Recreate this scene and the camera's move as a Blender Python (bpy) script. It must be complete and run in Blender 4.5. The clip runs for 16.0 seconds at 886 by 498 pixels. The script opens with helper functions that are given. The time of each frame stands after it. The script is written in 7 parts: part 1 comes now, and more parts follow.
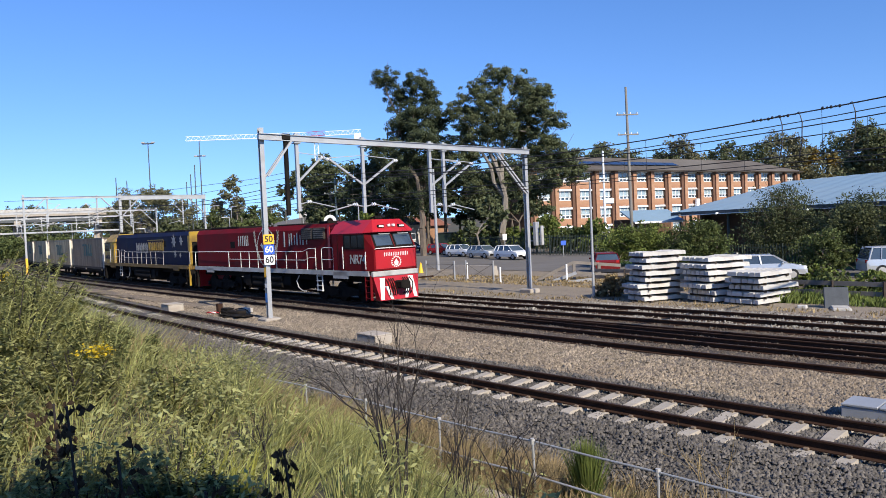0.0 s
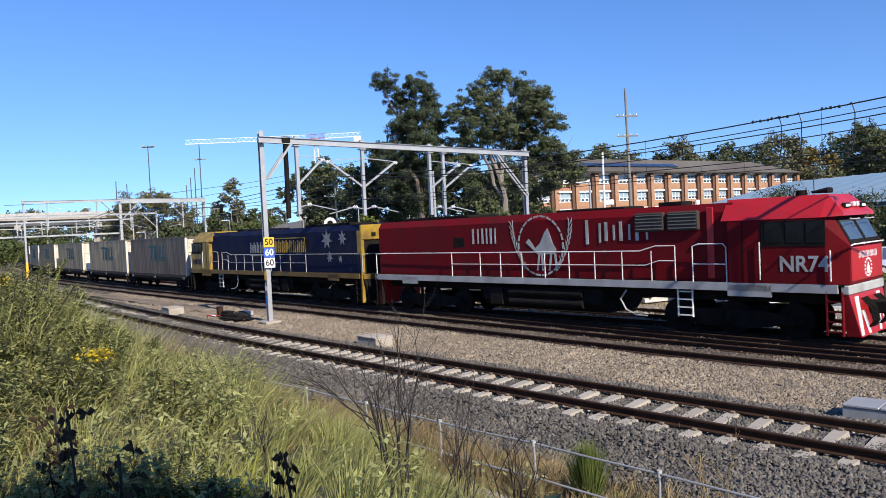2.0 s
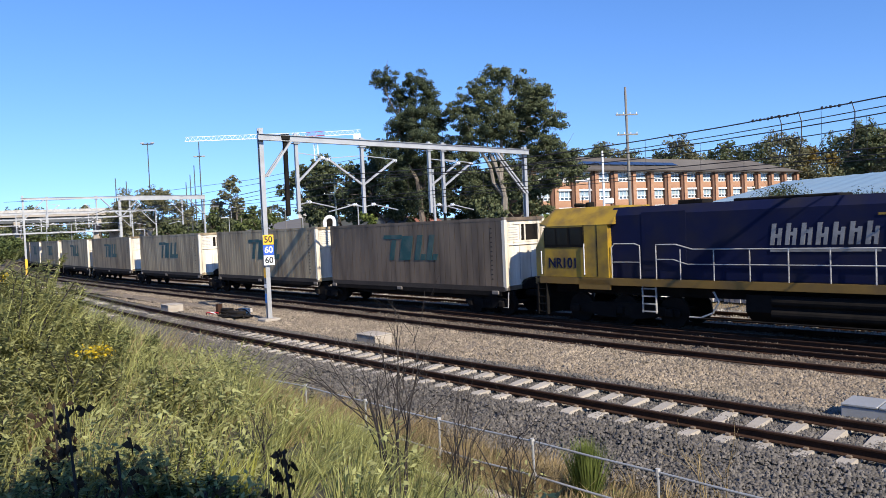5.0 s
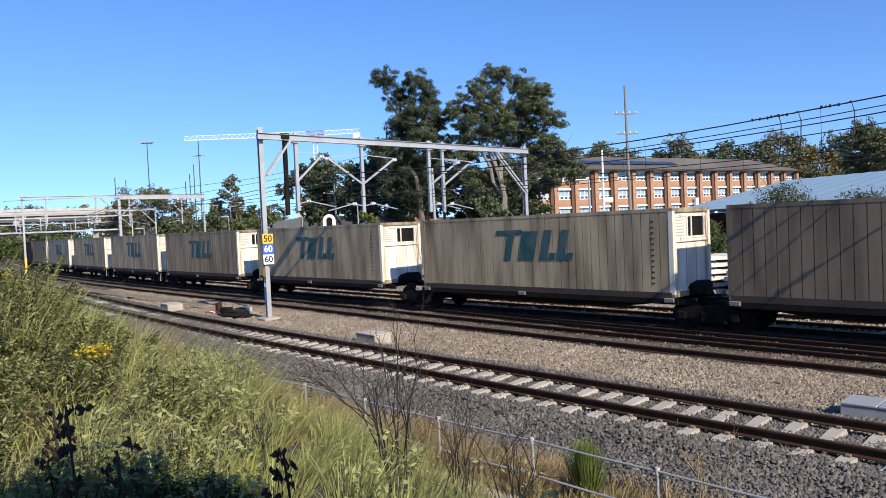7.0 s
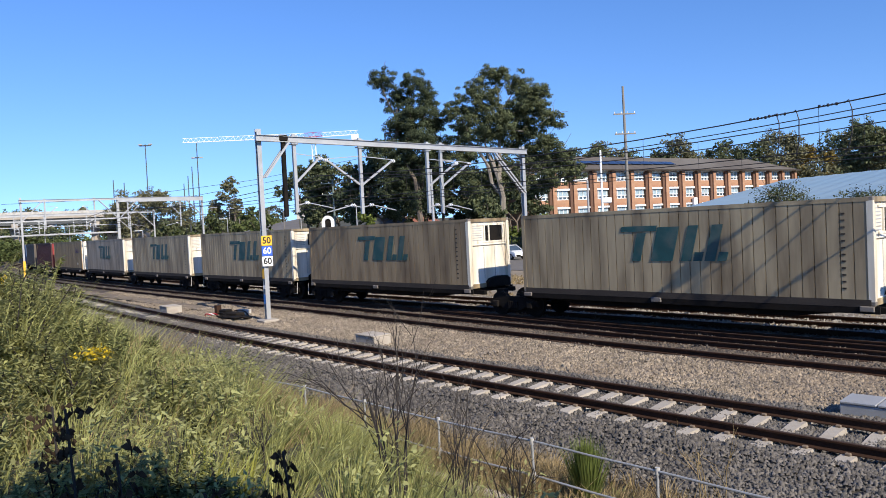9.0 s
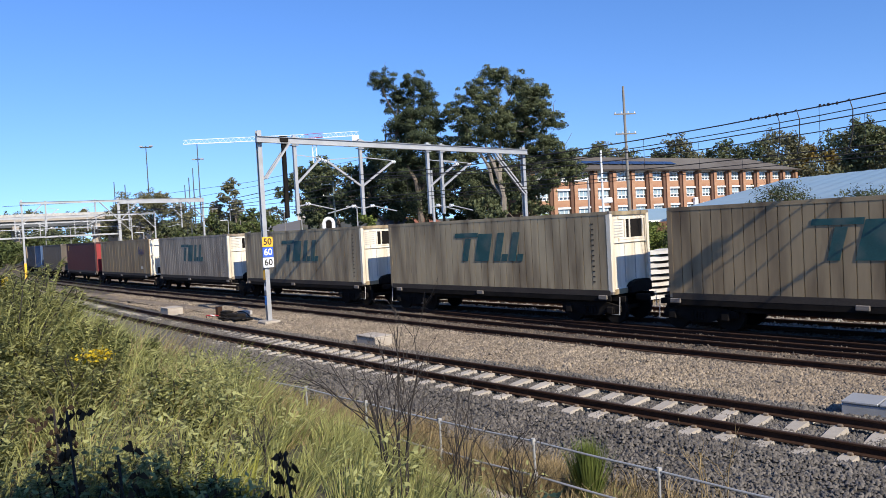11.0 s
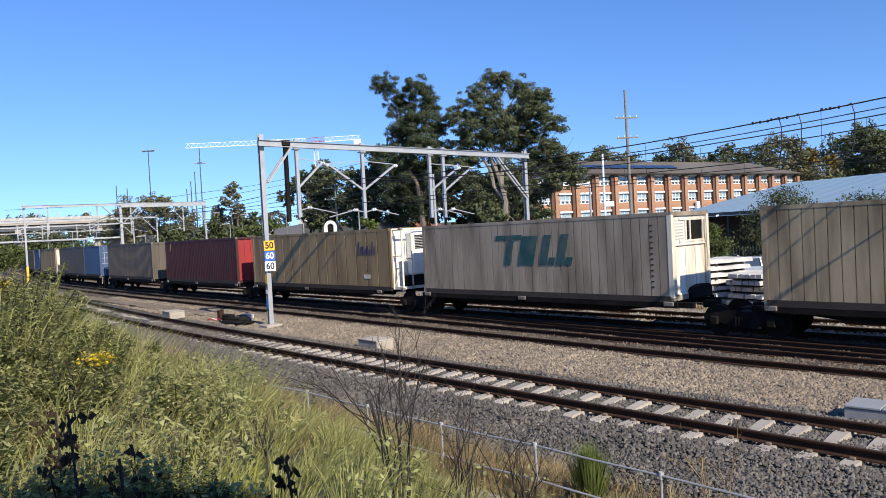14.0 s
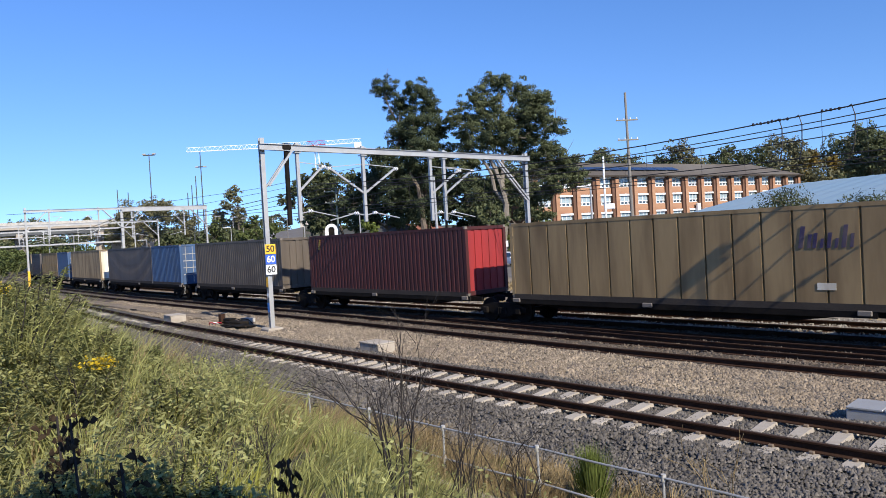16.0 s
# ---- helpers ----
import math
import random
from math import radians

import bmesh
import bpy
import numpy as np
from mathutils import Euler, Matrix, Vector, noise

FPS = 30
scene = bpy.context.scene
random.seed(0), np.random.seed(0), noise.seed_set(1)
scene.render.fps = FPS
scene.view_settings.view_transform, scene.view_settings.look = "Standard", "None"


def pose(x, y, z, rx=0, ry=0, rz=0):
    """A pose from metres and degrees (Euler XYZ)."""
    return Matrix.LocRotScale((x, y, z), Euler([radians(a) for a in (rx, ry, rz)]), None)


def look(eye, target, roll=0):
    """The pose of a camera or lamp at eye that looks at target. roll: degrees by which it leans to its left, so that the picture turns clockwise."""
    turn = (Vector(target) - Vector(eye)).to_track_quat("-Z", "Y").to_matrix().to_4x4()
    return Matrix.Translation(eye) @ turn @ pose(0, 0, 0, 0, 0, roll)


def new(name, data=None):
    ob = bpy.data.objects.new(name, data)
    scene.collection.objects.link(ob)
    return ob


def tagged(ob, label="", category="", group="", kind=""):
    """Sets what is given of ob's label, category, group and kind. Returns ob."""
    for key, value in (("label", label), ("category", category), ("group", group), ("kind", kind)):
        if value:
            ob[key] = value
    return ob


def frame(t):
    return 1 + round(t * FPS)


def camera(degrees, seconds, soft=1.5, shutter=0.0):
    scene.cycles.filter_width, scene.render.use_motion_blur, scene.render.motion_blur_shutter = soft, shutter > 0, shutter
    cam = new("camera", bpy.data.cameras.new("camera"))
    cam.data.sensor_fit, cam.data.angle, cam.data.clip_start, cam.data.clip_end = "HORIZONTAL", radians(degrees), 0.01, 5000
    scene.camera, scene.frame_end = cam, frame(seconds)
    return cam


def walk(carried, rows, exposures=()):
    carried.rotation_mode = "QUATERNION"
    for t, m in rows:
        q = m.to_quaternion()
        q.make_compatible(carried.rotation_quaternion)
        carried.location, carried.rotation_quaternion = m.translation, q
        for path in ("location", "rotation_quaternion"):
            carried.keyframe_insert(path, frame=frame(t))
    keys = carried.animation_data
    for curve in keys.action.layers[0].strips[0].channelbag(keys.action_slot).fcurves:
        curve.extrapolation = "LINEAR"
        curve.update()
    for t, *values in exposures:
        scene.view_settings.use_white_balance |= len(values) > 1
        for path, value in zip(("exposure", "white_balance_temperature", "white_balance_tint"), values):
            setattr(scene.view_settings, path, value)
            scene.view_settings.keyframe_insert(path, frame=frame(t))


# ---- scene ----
cam = camera(61.95, 16.0, soft=0.8, shutter=0.06)
EYE = Vector((0.0, 0.0, 3.71))


def aim(yaw, pitch, roll):
    y, p = radians(yaw), radians(pitch)
    return look(EYE, EYE + Vector((math.sin(y) * math.cos(p), math.cos(y) * math.cos(p), math.sin(p))), roll)


# seconds, yaw, pitch and roll of the hand-held camera
SWAY = [(0.0, 0.0, -1.839, -2.471), (0.5, 0.003, -1.769, -2.46), (1.0, 0.006, -1.707, -2.5), (1.5, 0.0, -1.673, -2.62),
        (2.0, -0.005, -1.667, -2.70), (2.5, -0.006, -1.677, -2.74), (3.0, 0.03, -1.735, -2.77), (3.5, 0.05, -1.756, -2.74),
        (4.0, 0.065, -1.768, -2.63), (6.5, 0.021, -1.899, -2.50), (7.0, 0.057, -1.895, -2.53), (7.5, 0.092, -1.885, -2.63),
        (8.0, 0.112, -1.873, -2.72), (8.5, 0.137, -1.865, -2.77), (9.0, 0.146, -1.825, -2.81), (11.5, 0.06, -1.747, -3.04),
        (12.0, 0.035, -1.703, -3.06), (12.5, 0.002, -1.646, -3.08), (13.0, -0.019, -1.6, -3.08), (13.5, -0.029, -1.552, -3.03),
        (14.0, -0.03, -1.468, -2.97), (14.5, -0.04, -1.365, -2.92), (15.0, -0.052, -1.285, -2.99), (15.5, -0.072, -1.246, -3.1),
        (16.0, -0.095, -1.246, -3.2)]
walk(cam, [(t, aim(a, b, c)) for t, a, b, c in SWAY], [(0.0, 0.40), (1.5, 0.40), (2.5, 0.47), (3.5, 0.55), (4.2, 0.54), (6.5, 0.48), (8.0, 0.43), (16.0, 0.41)])

# ---- light ----
SUN_TO = Vector((0.540 * math.cos(radians(35)), -0.842 * math.cos(radians(35)), math.sin(radians(35))))
world = bpy.data.worlds.new("sky")
scene.world = world
world.use_nodes = True
wn = world.node_tree
sky = wn.nodes.new("ShaderNodeTexSky")
sky.sky_type = "NISHITA"
sky.sun_disc = False
sky.sun_elevation, sky.sun_rotation = radians(35), radians(147.3)
sky.air_density, sky.dust_density, sky.ozone_density, sky.altitude = 0.9, 0.0, 4.0, 600
tint = wn.nodes.new("ShaderNodeHueSaturation")
tint.inputs["Hue"].default_value, tint.inputs["Saturation"].default_value = 0.511, 1.19
way = wn.nodes.new("ShaderNodeTexCoord")
lifted = wn.nodes.new("ShaderNodeMapping")
lifted.inputs["Scale"].default_value, lifted.inputs["Location"].default_value = (1, 1, 0.73), (0, 0, 0.085)
wn.links.new(way.outputs["Generated"], lifted.inputs[0])
wn.links.new(lifted.outputs[0], sky.inputs[0])
wn.links.new(sky.outputs[0], tint.inputs["Color"])
wn.links.new(tint.outputs[0], wn.nodes["Background"].inputs[0])
wn.nodes["Background"].inputs[1].default_value = 0.139
sun_data = bpy.data.lights.new("sun", "SUN")
sun_data.energy, sun_data.angle, sun_data.color = 5.0, radians(0.53), (1.0, 0.91, 0.76)
sun = new("sun", sun_data)
sun.matrix_world = look(SUN_TO * 60, (0, 0, 0))

# ---- materials ----
def ramp(nt, stops):
    r = nt.nodes.new("ShaderNodeValToRGB")
    while len(r.color_ramp.elements) < len(stops):
        r.color_ramp.elements.new(0.5)
    for e, (p, c) in zip(r.color_ramp.elements, stops):
        e.position, e.color = p, (*c, 1)
    return r


def mat(name, col, rough=0.6, metal=0.0, vary=0.25, scale=3.0, fine=40.0, bump=0.2, dirt=None, dirt_scale=0.6, dirt_amt=0.5,
        island=0.0, obj=0.0, stretch=(1, 1, 1), spec=0.5, trans=0.0, cells=0.0):
    """A painted, stony or leafy surface: colour, two scales of variation, stains and fine relief."""
    m = bpy.data.materials.new(name)
    m.use_nodes = True
    nt = m.node_tree
    b = nt.nodes["Principled BSDF"]
    L = nt.links.new
    tc = nt.nodes.new("ShaderNodeTexCoord")
    mp = nt.nodes.new("ShaderNodeMapping")
    mp.inputs["Scale"].default_value = stretch
    L(tc.outputs["Object"], mp.inputs[0])
    n1 = nt.nodes.new("ShaderNodeTexNoise")
    n1.inputs["Scale"].default_value, n1.inputs["Detail"].default_value = scale, 5
    L(mp.outputs[0], n1.inputs[0])
    n2 = nt.nodes.new("ShaderNodeTexNoise")
    n2.inputs["Scale"].default_value, n2.inputs["Detail"].default_value = fine, 3
    L(mp.outputs[0], n2.inputs[0])
    lo = tuple(max(0, c * (1 - vary)) for c in col)
    hi = tuple(min(1, c * (1 + vary)) for c in col)
    r = ramp(nt, [(0.3, lo), (0.7, hi)])
    mx = nt.nodes.new("ShaderNodeMix")
    mx.inputs[0].default_value = 0.45
    L(n1.outputs["Fac"], mx.inputs[2])
    L(n2.outputs["Fac"], mx.inputs[3])
    L(mx.outputs[0], r.inputs[0])
    out = r.outputs[0]
    if island or obj:
        g = nt.nodes.new("ShaderNodeNewGeometry" if island else "ShaderNodeObjectInfo")
        hs = nt.nodes.new("ShaderNodeHueSaturation")
        mr = nt.nodes.new("ShaderNodeMapRange")
        a = island or obj
        mr.inputs["To Min"].default_value, mr.inputs["To Max"].default_value = 1 - a, 1 + a
        L(g.outputs["Random Per Island" if island else "Random"], mr.inputs[0])
        L(mr.outputs[0], hs.inputs["Value"])
        L(out, hs.inputs["Color"])
        out = hs.outputs[0]
    if dirt:
        n3 = nt.nodes.new("ShaderNodeTexNoise")
        n3.inputs["Scale"].default_value, n3.inputs["Detail"].default_value = dirt_scale, 7
        L(mp.outputs[0], n3.inputs[0])
        r3 = ramp(nt, [(0.42, (0, 0, 0)), (0.68, (dirt_amt,) * 3)])
        L(n3.outputs["Fac"], r3.inputs[0])
        m3 = nt.nodes.new("ShaderNodeMix")
        m3.data_type = "RGBA"
        L(r3.outputs[0], m3.inputs[0])
        L(out, m3.inputs[6])
        m3.inputs[7].default_value = (*dirt, 1)
        out = m3.outputs[2]
    L(out, b.inputs["Base Color"])
    b.inputs["Roughness"].default_value, b.inputs["Metallic"].default_value = rough, metal
    b.inputs["Specular IOR Level"].default_value = spec
    if bump:
        bp = nt.nodes.new("ShaderNodeBump")
        bp.inputs["Strength"].default_value, bp.inputs["Distance"].default_value = bump, 0.02
        if cells:
            v = nt.nodes.new("ShaderNodeTexVoronoi")
            v.inputs["Scale"].default_value = cells
            L(mp.outputs[0], v.inputs[0])
            L(v.outputs["Distance"], bp.inputs["Height"])
            bp.inputs["Distance"].default_value = 0.06
        else:
            L(n2.outputs["Fac"], bp.inputs["Height"])
        L(bp.outputs[0], b.inputs["Normal"])
    if trans:
        tr = nt.nodes.new("ShaderNodeBsdfTranslucent")
        L(out, tr.inputs[0])
        ms = nt.nodes.new("ShaderNodeMixShader")
        ms.inputs[0].default_value = trans
        L(b.outputs[0], ms.inputs[1])
        L(tr.outputs[0], ms.inputs[2])
        L(ms.outputs[0], nt.nodes["Material Output"].inputs[0])
    return m


def glass(name, tint=(0.05, 0.07, 0.09)):
    return mat(name, tint, rough=0.06, vary=0.3, scale=0.8, bump=0, spec=0.9)


BALLAST = mat("ballast", (0.205, 0.160, 0.113), 0.9, vary=0.5, scale=1.2, fine=16, bump=0.9, dirt=(0.1248, 0.1014, 0.0819), dirt_scale=0.35, dirt_amt=0.7, cells=14)
BALLAST_DARK = mat("ballast_dark", (0.074, 0.065, 0.056), 0.9, vary=0.5, scale=1.5, fine=16, bump=0.9, dirt=(0.2184, 0.195, 0.1638), dirt_scale=0.5, dirt_amt=0.35, cells=14)
STONE = mat("stone", (0.262, 0.212, 0.153), 0.9, vary=0.3, scale=0.7, fine=12, bump=0.3, island=0.5, dirt=(0.156, 0.117, 0.0858), dirt_scale=0.3, dirt_amt=0.5)
BALLAST_OIL = mat("oily_ballast", (0.085, 0.064, 0.047), 0.9, vary=0.5, scale=1.2, fine=16, bump=0.9, dirt=(0.0546, 0.04524, 0.03744), dirt_scale=0.35, dirt_amt=0.7, cells=14)
STONE_OIL = mat("oily_stone", (0.118, 0.092, 0.068), 0.9, vary=0.3, scale=0.7, fine=12, bump=0.3, island=0.5, dirt=(0.0624, 0.0507, 0.039), dirt_scale=0.3, dirt_amt=0.6)
STONE_PALE = mat("pale_stone", (0.27, 0.245, 0.205), 0.9, vary=0.3, scale=0.7, fine=12, bump=0.3, island=0.5)
STONE_DARK = mat("stone_dark", (0.116, 0.103, 0.089), 0.85, vary=0.3, scale=0.7, fine=12, bump=0.3, island=0.5)
RAIL_RUST = mat("rail_rust", (0.042, 0.022, 0.014), 0.85, vary=0.4, scale=4, bump=0.2, spec=0.15)
RAIL_HEAD = mat("rail_head", (0.048, 0.03, 0.021), 0.7, vary=0.3, scale=5, bump=0.05, spec=0.25)
CONCRETE = mat("concrete", (0.4056, 0.3588, 0.3003), 0.85, vary=0.22, scale=2.5, fine=60, bump=0.25, dirt=(0.234, 0.195, 0.156), dirt_scale=2.5, dirt_amt=0.6, obj=0.12)
CONCRETE_NEW = mat("concrete_pale", (0.4992, 0.4836, 0.4524), 0.85, vary=0.12, scale=2.5, fine=60, bump=0.25, dirt=(0.2574, 0.2262, 0.1872), dirt_scale=1.8, dirt_amt=0.6, obj=0.10)
TIMBER_DARK = mat("timber_dark", (0.0585, 0.0429, 0.03276), 0.9, vary=0.4, scale=3, bump=0.4, obj=0.3)
CLIP = mat("clip_rust", (0.1638, 0.1209, 0.0858), 0.8, vary=0.35, bump=0.1)
GALV = mat("galvanised", (0.39, 0.3978, 0.4056), 0.5, 0.35, vary=0.15, scale=2.0, bump=0.05, dirt=(0.2574, 0.2496, 0.2418), dirt_scale=1.2, dirt_amt=0.35)
STEEL_DARK = mat("steel_dark", (0.078, 0.0858, 0.0936), 0.6, 0.3, vary=0.25, bump=0.1)
WIRE = mat("wire", (0.039, 0.0351, 0.0351), 0.6, 0.4, vary=0.2, bump=0)
# Red loco sides, with their shade put into the colour.
RED_SHADED = mat("ghan_red_shaded", (0.135, 0.0035, 0.0065), 0.65, spec=0.12, vary=0.14, scale=0.9, fine=14, bump=0.04, dirt=(0.075, 0.010, 0.011), dirt_scale=0.7, dirt_amt=0.6)
# Sunlit copy for the loco's front; plain bright red on hoses.
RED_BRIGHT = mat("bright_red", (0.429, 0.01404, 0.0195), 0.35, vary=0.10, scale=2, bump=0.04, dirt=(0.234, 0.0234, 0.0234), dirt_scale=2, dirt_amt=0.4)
NAVY = mat("navy_blue", (0.006, 0.009, 0.038), 0.65, spec=0.12, vary=0.2, scale=0.9, bump=0.04, dirt=(0.0234, 0.02106, 0.02184), dirt_scale=0.8, dirt_amt=0.6)
YELLOW = mat("loco_yellow", (0.3588, 0.2223, 0.01716), 0.5, vary=0.15, scale=1.5, bump=0.05, dirt=(0.1248, 0.078, 0.0273), dirt_scale=1.6, dirt_amt=0.8)
WHITE = mat("white_paint", (0.78, 0.77, 0.74), 0.5, vary=0.07, scale=3, bump=0.05, dirt=(0.5, 0.46, 0.38), dirt_scale=1.5, dirt_amt=0.4)
SILL_GOLD = mat("dirty_gold", (0.1872, 0.1092, 0.0195), 0.6, vary=0.2, scale=1.5, bump=0.05, dirt=(0.0936, 0.0624, 0.0273), dirt_scale=1.2, dirt_amt=0.8)
CAB_GLASS = mat("cab_glass", (0.012, 0.013, 0.015), 0.12, vary=0.3, bump=0, spec=0.35)
FADED = mat("faded_paint", (0.2574, 0.2574, 0.2574), 0.6, vary=0.3, scale=3, bump=0.03, dirt=(0.0936, 0.0936, 0.1014), dirt_scale=3, dirt_amt=0.7)
SILVER = mat("silver_paint", (0.429, 0.4212, 0.4056), 0.5, vary=0.15, scale=2, bump=0.05, dirt=(0.2184, 0.195, 0.1716), dirt_scale=1.5, dirt_amt=0.6)
BLACK = mat("grimy_black", (0.0085, 0.0075, 0.0068), 0.9, vary=0.45, scale=2.5, bump=0.25, dirt=(0.022, 0.017, 0.013), dirt_scale=1.8, dirt_amt=0.6, spec=0.15)
GRIME = mat("grimed_sill", (0.045, 0.035, 0.027), 0.85, vary=0.4, scale=1.5, bump=0.15, dirt=(0.02, 0.015, 0.011), dirt_scale=1.2, dirt_amt=0.8, stretch=(0.4, 1, 1))
WHEEL = mat("wheel_steel", (0.014, 0.011, 0.009), 0.85, vary=0.3, bump=0.1, spec=0.15)
GLASS = glass("window_glass")
LAMP = mat("headlamp_glass", (0.8, 0.8, 0.76), 0.15, vary=0.05, bump=0)
SIGN_O = mat("sign_orange", (0.90, 0.48, 0.03), 0.5, vary=0.04, bump=0)
SIGN_B = mat("sign_blue", (0.04, 0.12, 0.55), 0.5, vary=0.04, bump=0)
SIGN_W = mat("sign_white", (0.82, 0.82, 0.82), 0.5, vary=0.03, bump=0)
INK = mat("black_ink", (0.012, 0.012, 0.012), 0.6, vary=0.1, bump=0)
TOLL_GREEN = mat("toll_green", (0.013, 0.068, 0.068), 0.6, vary=0.25, scale=2, bump=0, dirt=(0.1404, 0.1404, 0.117), dirt_scale=1.6, dirt_amt=0.45)
RAND_BLUE = mat("rand_navy", (0.039, 0.0273, 0.078), 0.6, vary=0.25, scale=2, bump=0, dirt=(0.234, 0.1716, 0.078), dirt_scale=2, dirt_amt=0.3)
CABLE_BLUE = mat("band_blue", (0.039, 0.195, 0.585), 0.5, vary=0.1, bump=0)
STEEL_GREY = mat("weathered_steel", (0.1872, 0.1638, 0.1404), 0.8, 0.1, vary=0.3, scale=2, bump=0.2)


def box_paint(name, col, dirt, amt=0.6):
    return mat(name, col, 0.6, vary=0.13, scale=0.5, fine=9, bump=0.05, dirt=dirt, dirt_scale=1.5, dirt_amt=amt, stretch=(1, 1, 0.16))


TOLL_GREY = box_paint("toll_side_grey", (0.40, 0.315, 0.19), (0.135, 0.095, 0.053), 0.95)
TOLL_PALE = box_paint("toll_side_pale", (0.351, 0.2863, 0.209), (0.1404, 0.1053, 0.0702), 0.9)
TOLL_BROWN = box_paint("toll_side_grimy", (0.31, 0.23, 0.13), (0.115, 0.077, 0.042), 0.95)
TOLL_DARK = box_paint("toll_side_dark", (0.1716, 0.1271, 0.0858), (0.0624, 0.04446, 0.02964), 0.95)
RAND_TAN = box_paint("rand_side_tan", (0.31, 0.212, 0.10), (0.14, 0.085, 0.036), 0.8)
# Red container sides, darkened by shade in the colour.
BOX_RED_SHADED = box_paint("box_red_shaded", (0.062, 0.0105, 0.0095), (0.035, 0.010, 0.009), 0.6)
BOX_GREY = box_paint("box_grey", (0.117, 0.0936, 0.07176), (0.0585, 0.0468, 0.0351), 0.7)
BOX_BLUE = box_paint("box_blue", (0.039, 0.0858, 0.1833), (0.0546, 0.0624, 0.078), 0.5)
BOX_DARK = box_paint("box_dark", (0.078, 0.0702, 0.0702), (0.0468, 0.039, 0.039), 0.5)
# Sunlit copy of the red for the container's end.
BOX_RED_LIT = box_paint("box_red_lit", (0.312, 0.0234, 0.0234), (0.156, 0.0234, 0.0234), 0.5)
END_WHITE = box_paint("end_white", (0.80, 0.75, 0.64), (0.42, 0.33, 0.21), 0.75)


# ---- mesh tools ----
class Geo:
    """Collects vertices and faces of one mesh."""

    def __init__(self):
        self.v, self.f = [], []

    def add(self, vs, fs):
        k = len(self.v)
        self.v += [tuple(p) for p in vs]
        self.f += [tuple(i + k for i in f) for f in fs]
        return self

    def box(self, c, d, m=None, cut=0.0):
        x, y, z = (q / 2 for q in d)
        if cut:
            cut = min(cut, 0.45 * min(d))
            vs = []
            for sx in (-1, 1):
                for sy in (-1, 1):
                    for sz in (-1, 1):
                        vs += [(sx * (x - cut), sy * (y - cut), sz * z), (sx * (x - cut), sy * y, sz * (z - cut)), (sx * x, sy * (y - cut), sz * (z - cut))]
            bm = bmesh.new()
            for p in vs:
                bm.verts.new(p)
            bmesh.ops.convex_hull(bm, input=bm.verts)
            bm.verts.index_update()
            vs = [tuple(q.co) for q in bm.verts]
            fs = [tuple(q.index for q in f.verts) for f in bm.faces]
            bm.free()
        else:
            vs = [(i, j, k) for i in (-x, x) for j in (-y, y) for k in (-z, z)]
            fs = [(0, 1, 3, 2), (4, 6, 7, 5), (0, 4, 5, 1), (2, 3, 7, 6), (0, 2, 6, 4), (1, 5, 7, 3)]
        m = Matrix.Translation(c) @ (m or Matrix())
        return self.add([m @ Vector(p) for p in vs], fs)

    def rod(self, a, b, r, seg=8, r2=None):
        a, b = Vector(a), Vector(b)
        q = (b - a).to_track_quat("Z", "Y").to_matrix()
        r2 = r if r2 is None else r2
        vs, n = [], seg
        for p, rad in ((a, r), (b, r2)):
            vs += [p + q @ Vector((rad * math.cos(2 * math.pi * i / n), rad * math.sin(2 * math.pi * i / n), 0)) for i in range(n)]
        fs = [(i, (i + 1) % n, n + (i + 1) % n, n + i) for i in range(n)]
        fs += [tuple(range(n))[::-1], tuple(range(n, 2 * n))]
        return self.add(vs, fs)

    def tube(self, pts, r, seg=6):
        """One bent pipe through all the points."""
        pts = [Vector(p) for p in pts]
        k, n = len(self.v), len(pts)
        for i, p in enumerate(pts):
            d = (pts[min(i + 1, n - 1)] - p).normalized() + (p - pts[max(i - 1, 0)]).normalized()
            if d.length < 1e-4:
                d = Vector((0, 0, 1))
            q = d.to_track_quat("Z", "Y").to_matrix() if abs(d.normalized().z) > 0.9 else d.to_track_quat("Z", "X").to_matrix()
            u = q @ Vector((1, 0, 0))
            if i:
                u = last - d * (last.dot(d) / d.length_squared)
            u.normalize()
            w = d.normalized().cross(u)
            last = u
            self.v += [tuple(p + u * (r * math.cos(2 * math.pi * j / seg)) + w * (r * math.sin(2 * math.pi * j / seg))) for j in range(seg)]
        for i in range(n - 1):
            a, b = k + i * seg, k + (i + 1) * seg
            self.f += [(a + j, a + (j + 1) % seg, b + (j + 1) % seg, b + j) for j in range(seg)]
        self.f += [tuple(range(k, k + seg))[::-1], tuple(range(k + (n - 1) * seg, k + n * seg))]
        return self

    def bar(self, a, b, w, h):
        """A square bar from a to b, w wide and h high."""
        a, b = Vector(a), Vector(b)
        d = b - a
        q = d.to_track_quat("X", "Z").to_matrix().to_4x4()
        return self.box((a + b) / 2, (d.length, w, h), q)

    def prism(self, prof, y0, y1, axis="x"):
        """Extrudes a closed profile of (u, w) along x (profile in y, z) or y (profile in x, z)."""
        n = len(prof)
        f = (lambda u, w, t: (t, u, w)) if axis == "x" else (lambda u, w, t: (u, t, w))
        vs = [f(u, w, y0) for u, w in prof] + [f(u, w, y1) for u, w in prof]
        fs = [(i, (i + 1) % n, n + (i + 1) % n, n + i) for i in range(n)] + [tuple(range(n))[::-1], tuple(range(n, 2 * n))]
        return self.add(vs, fs)

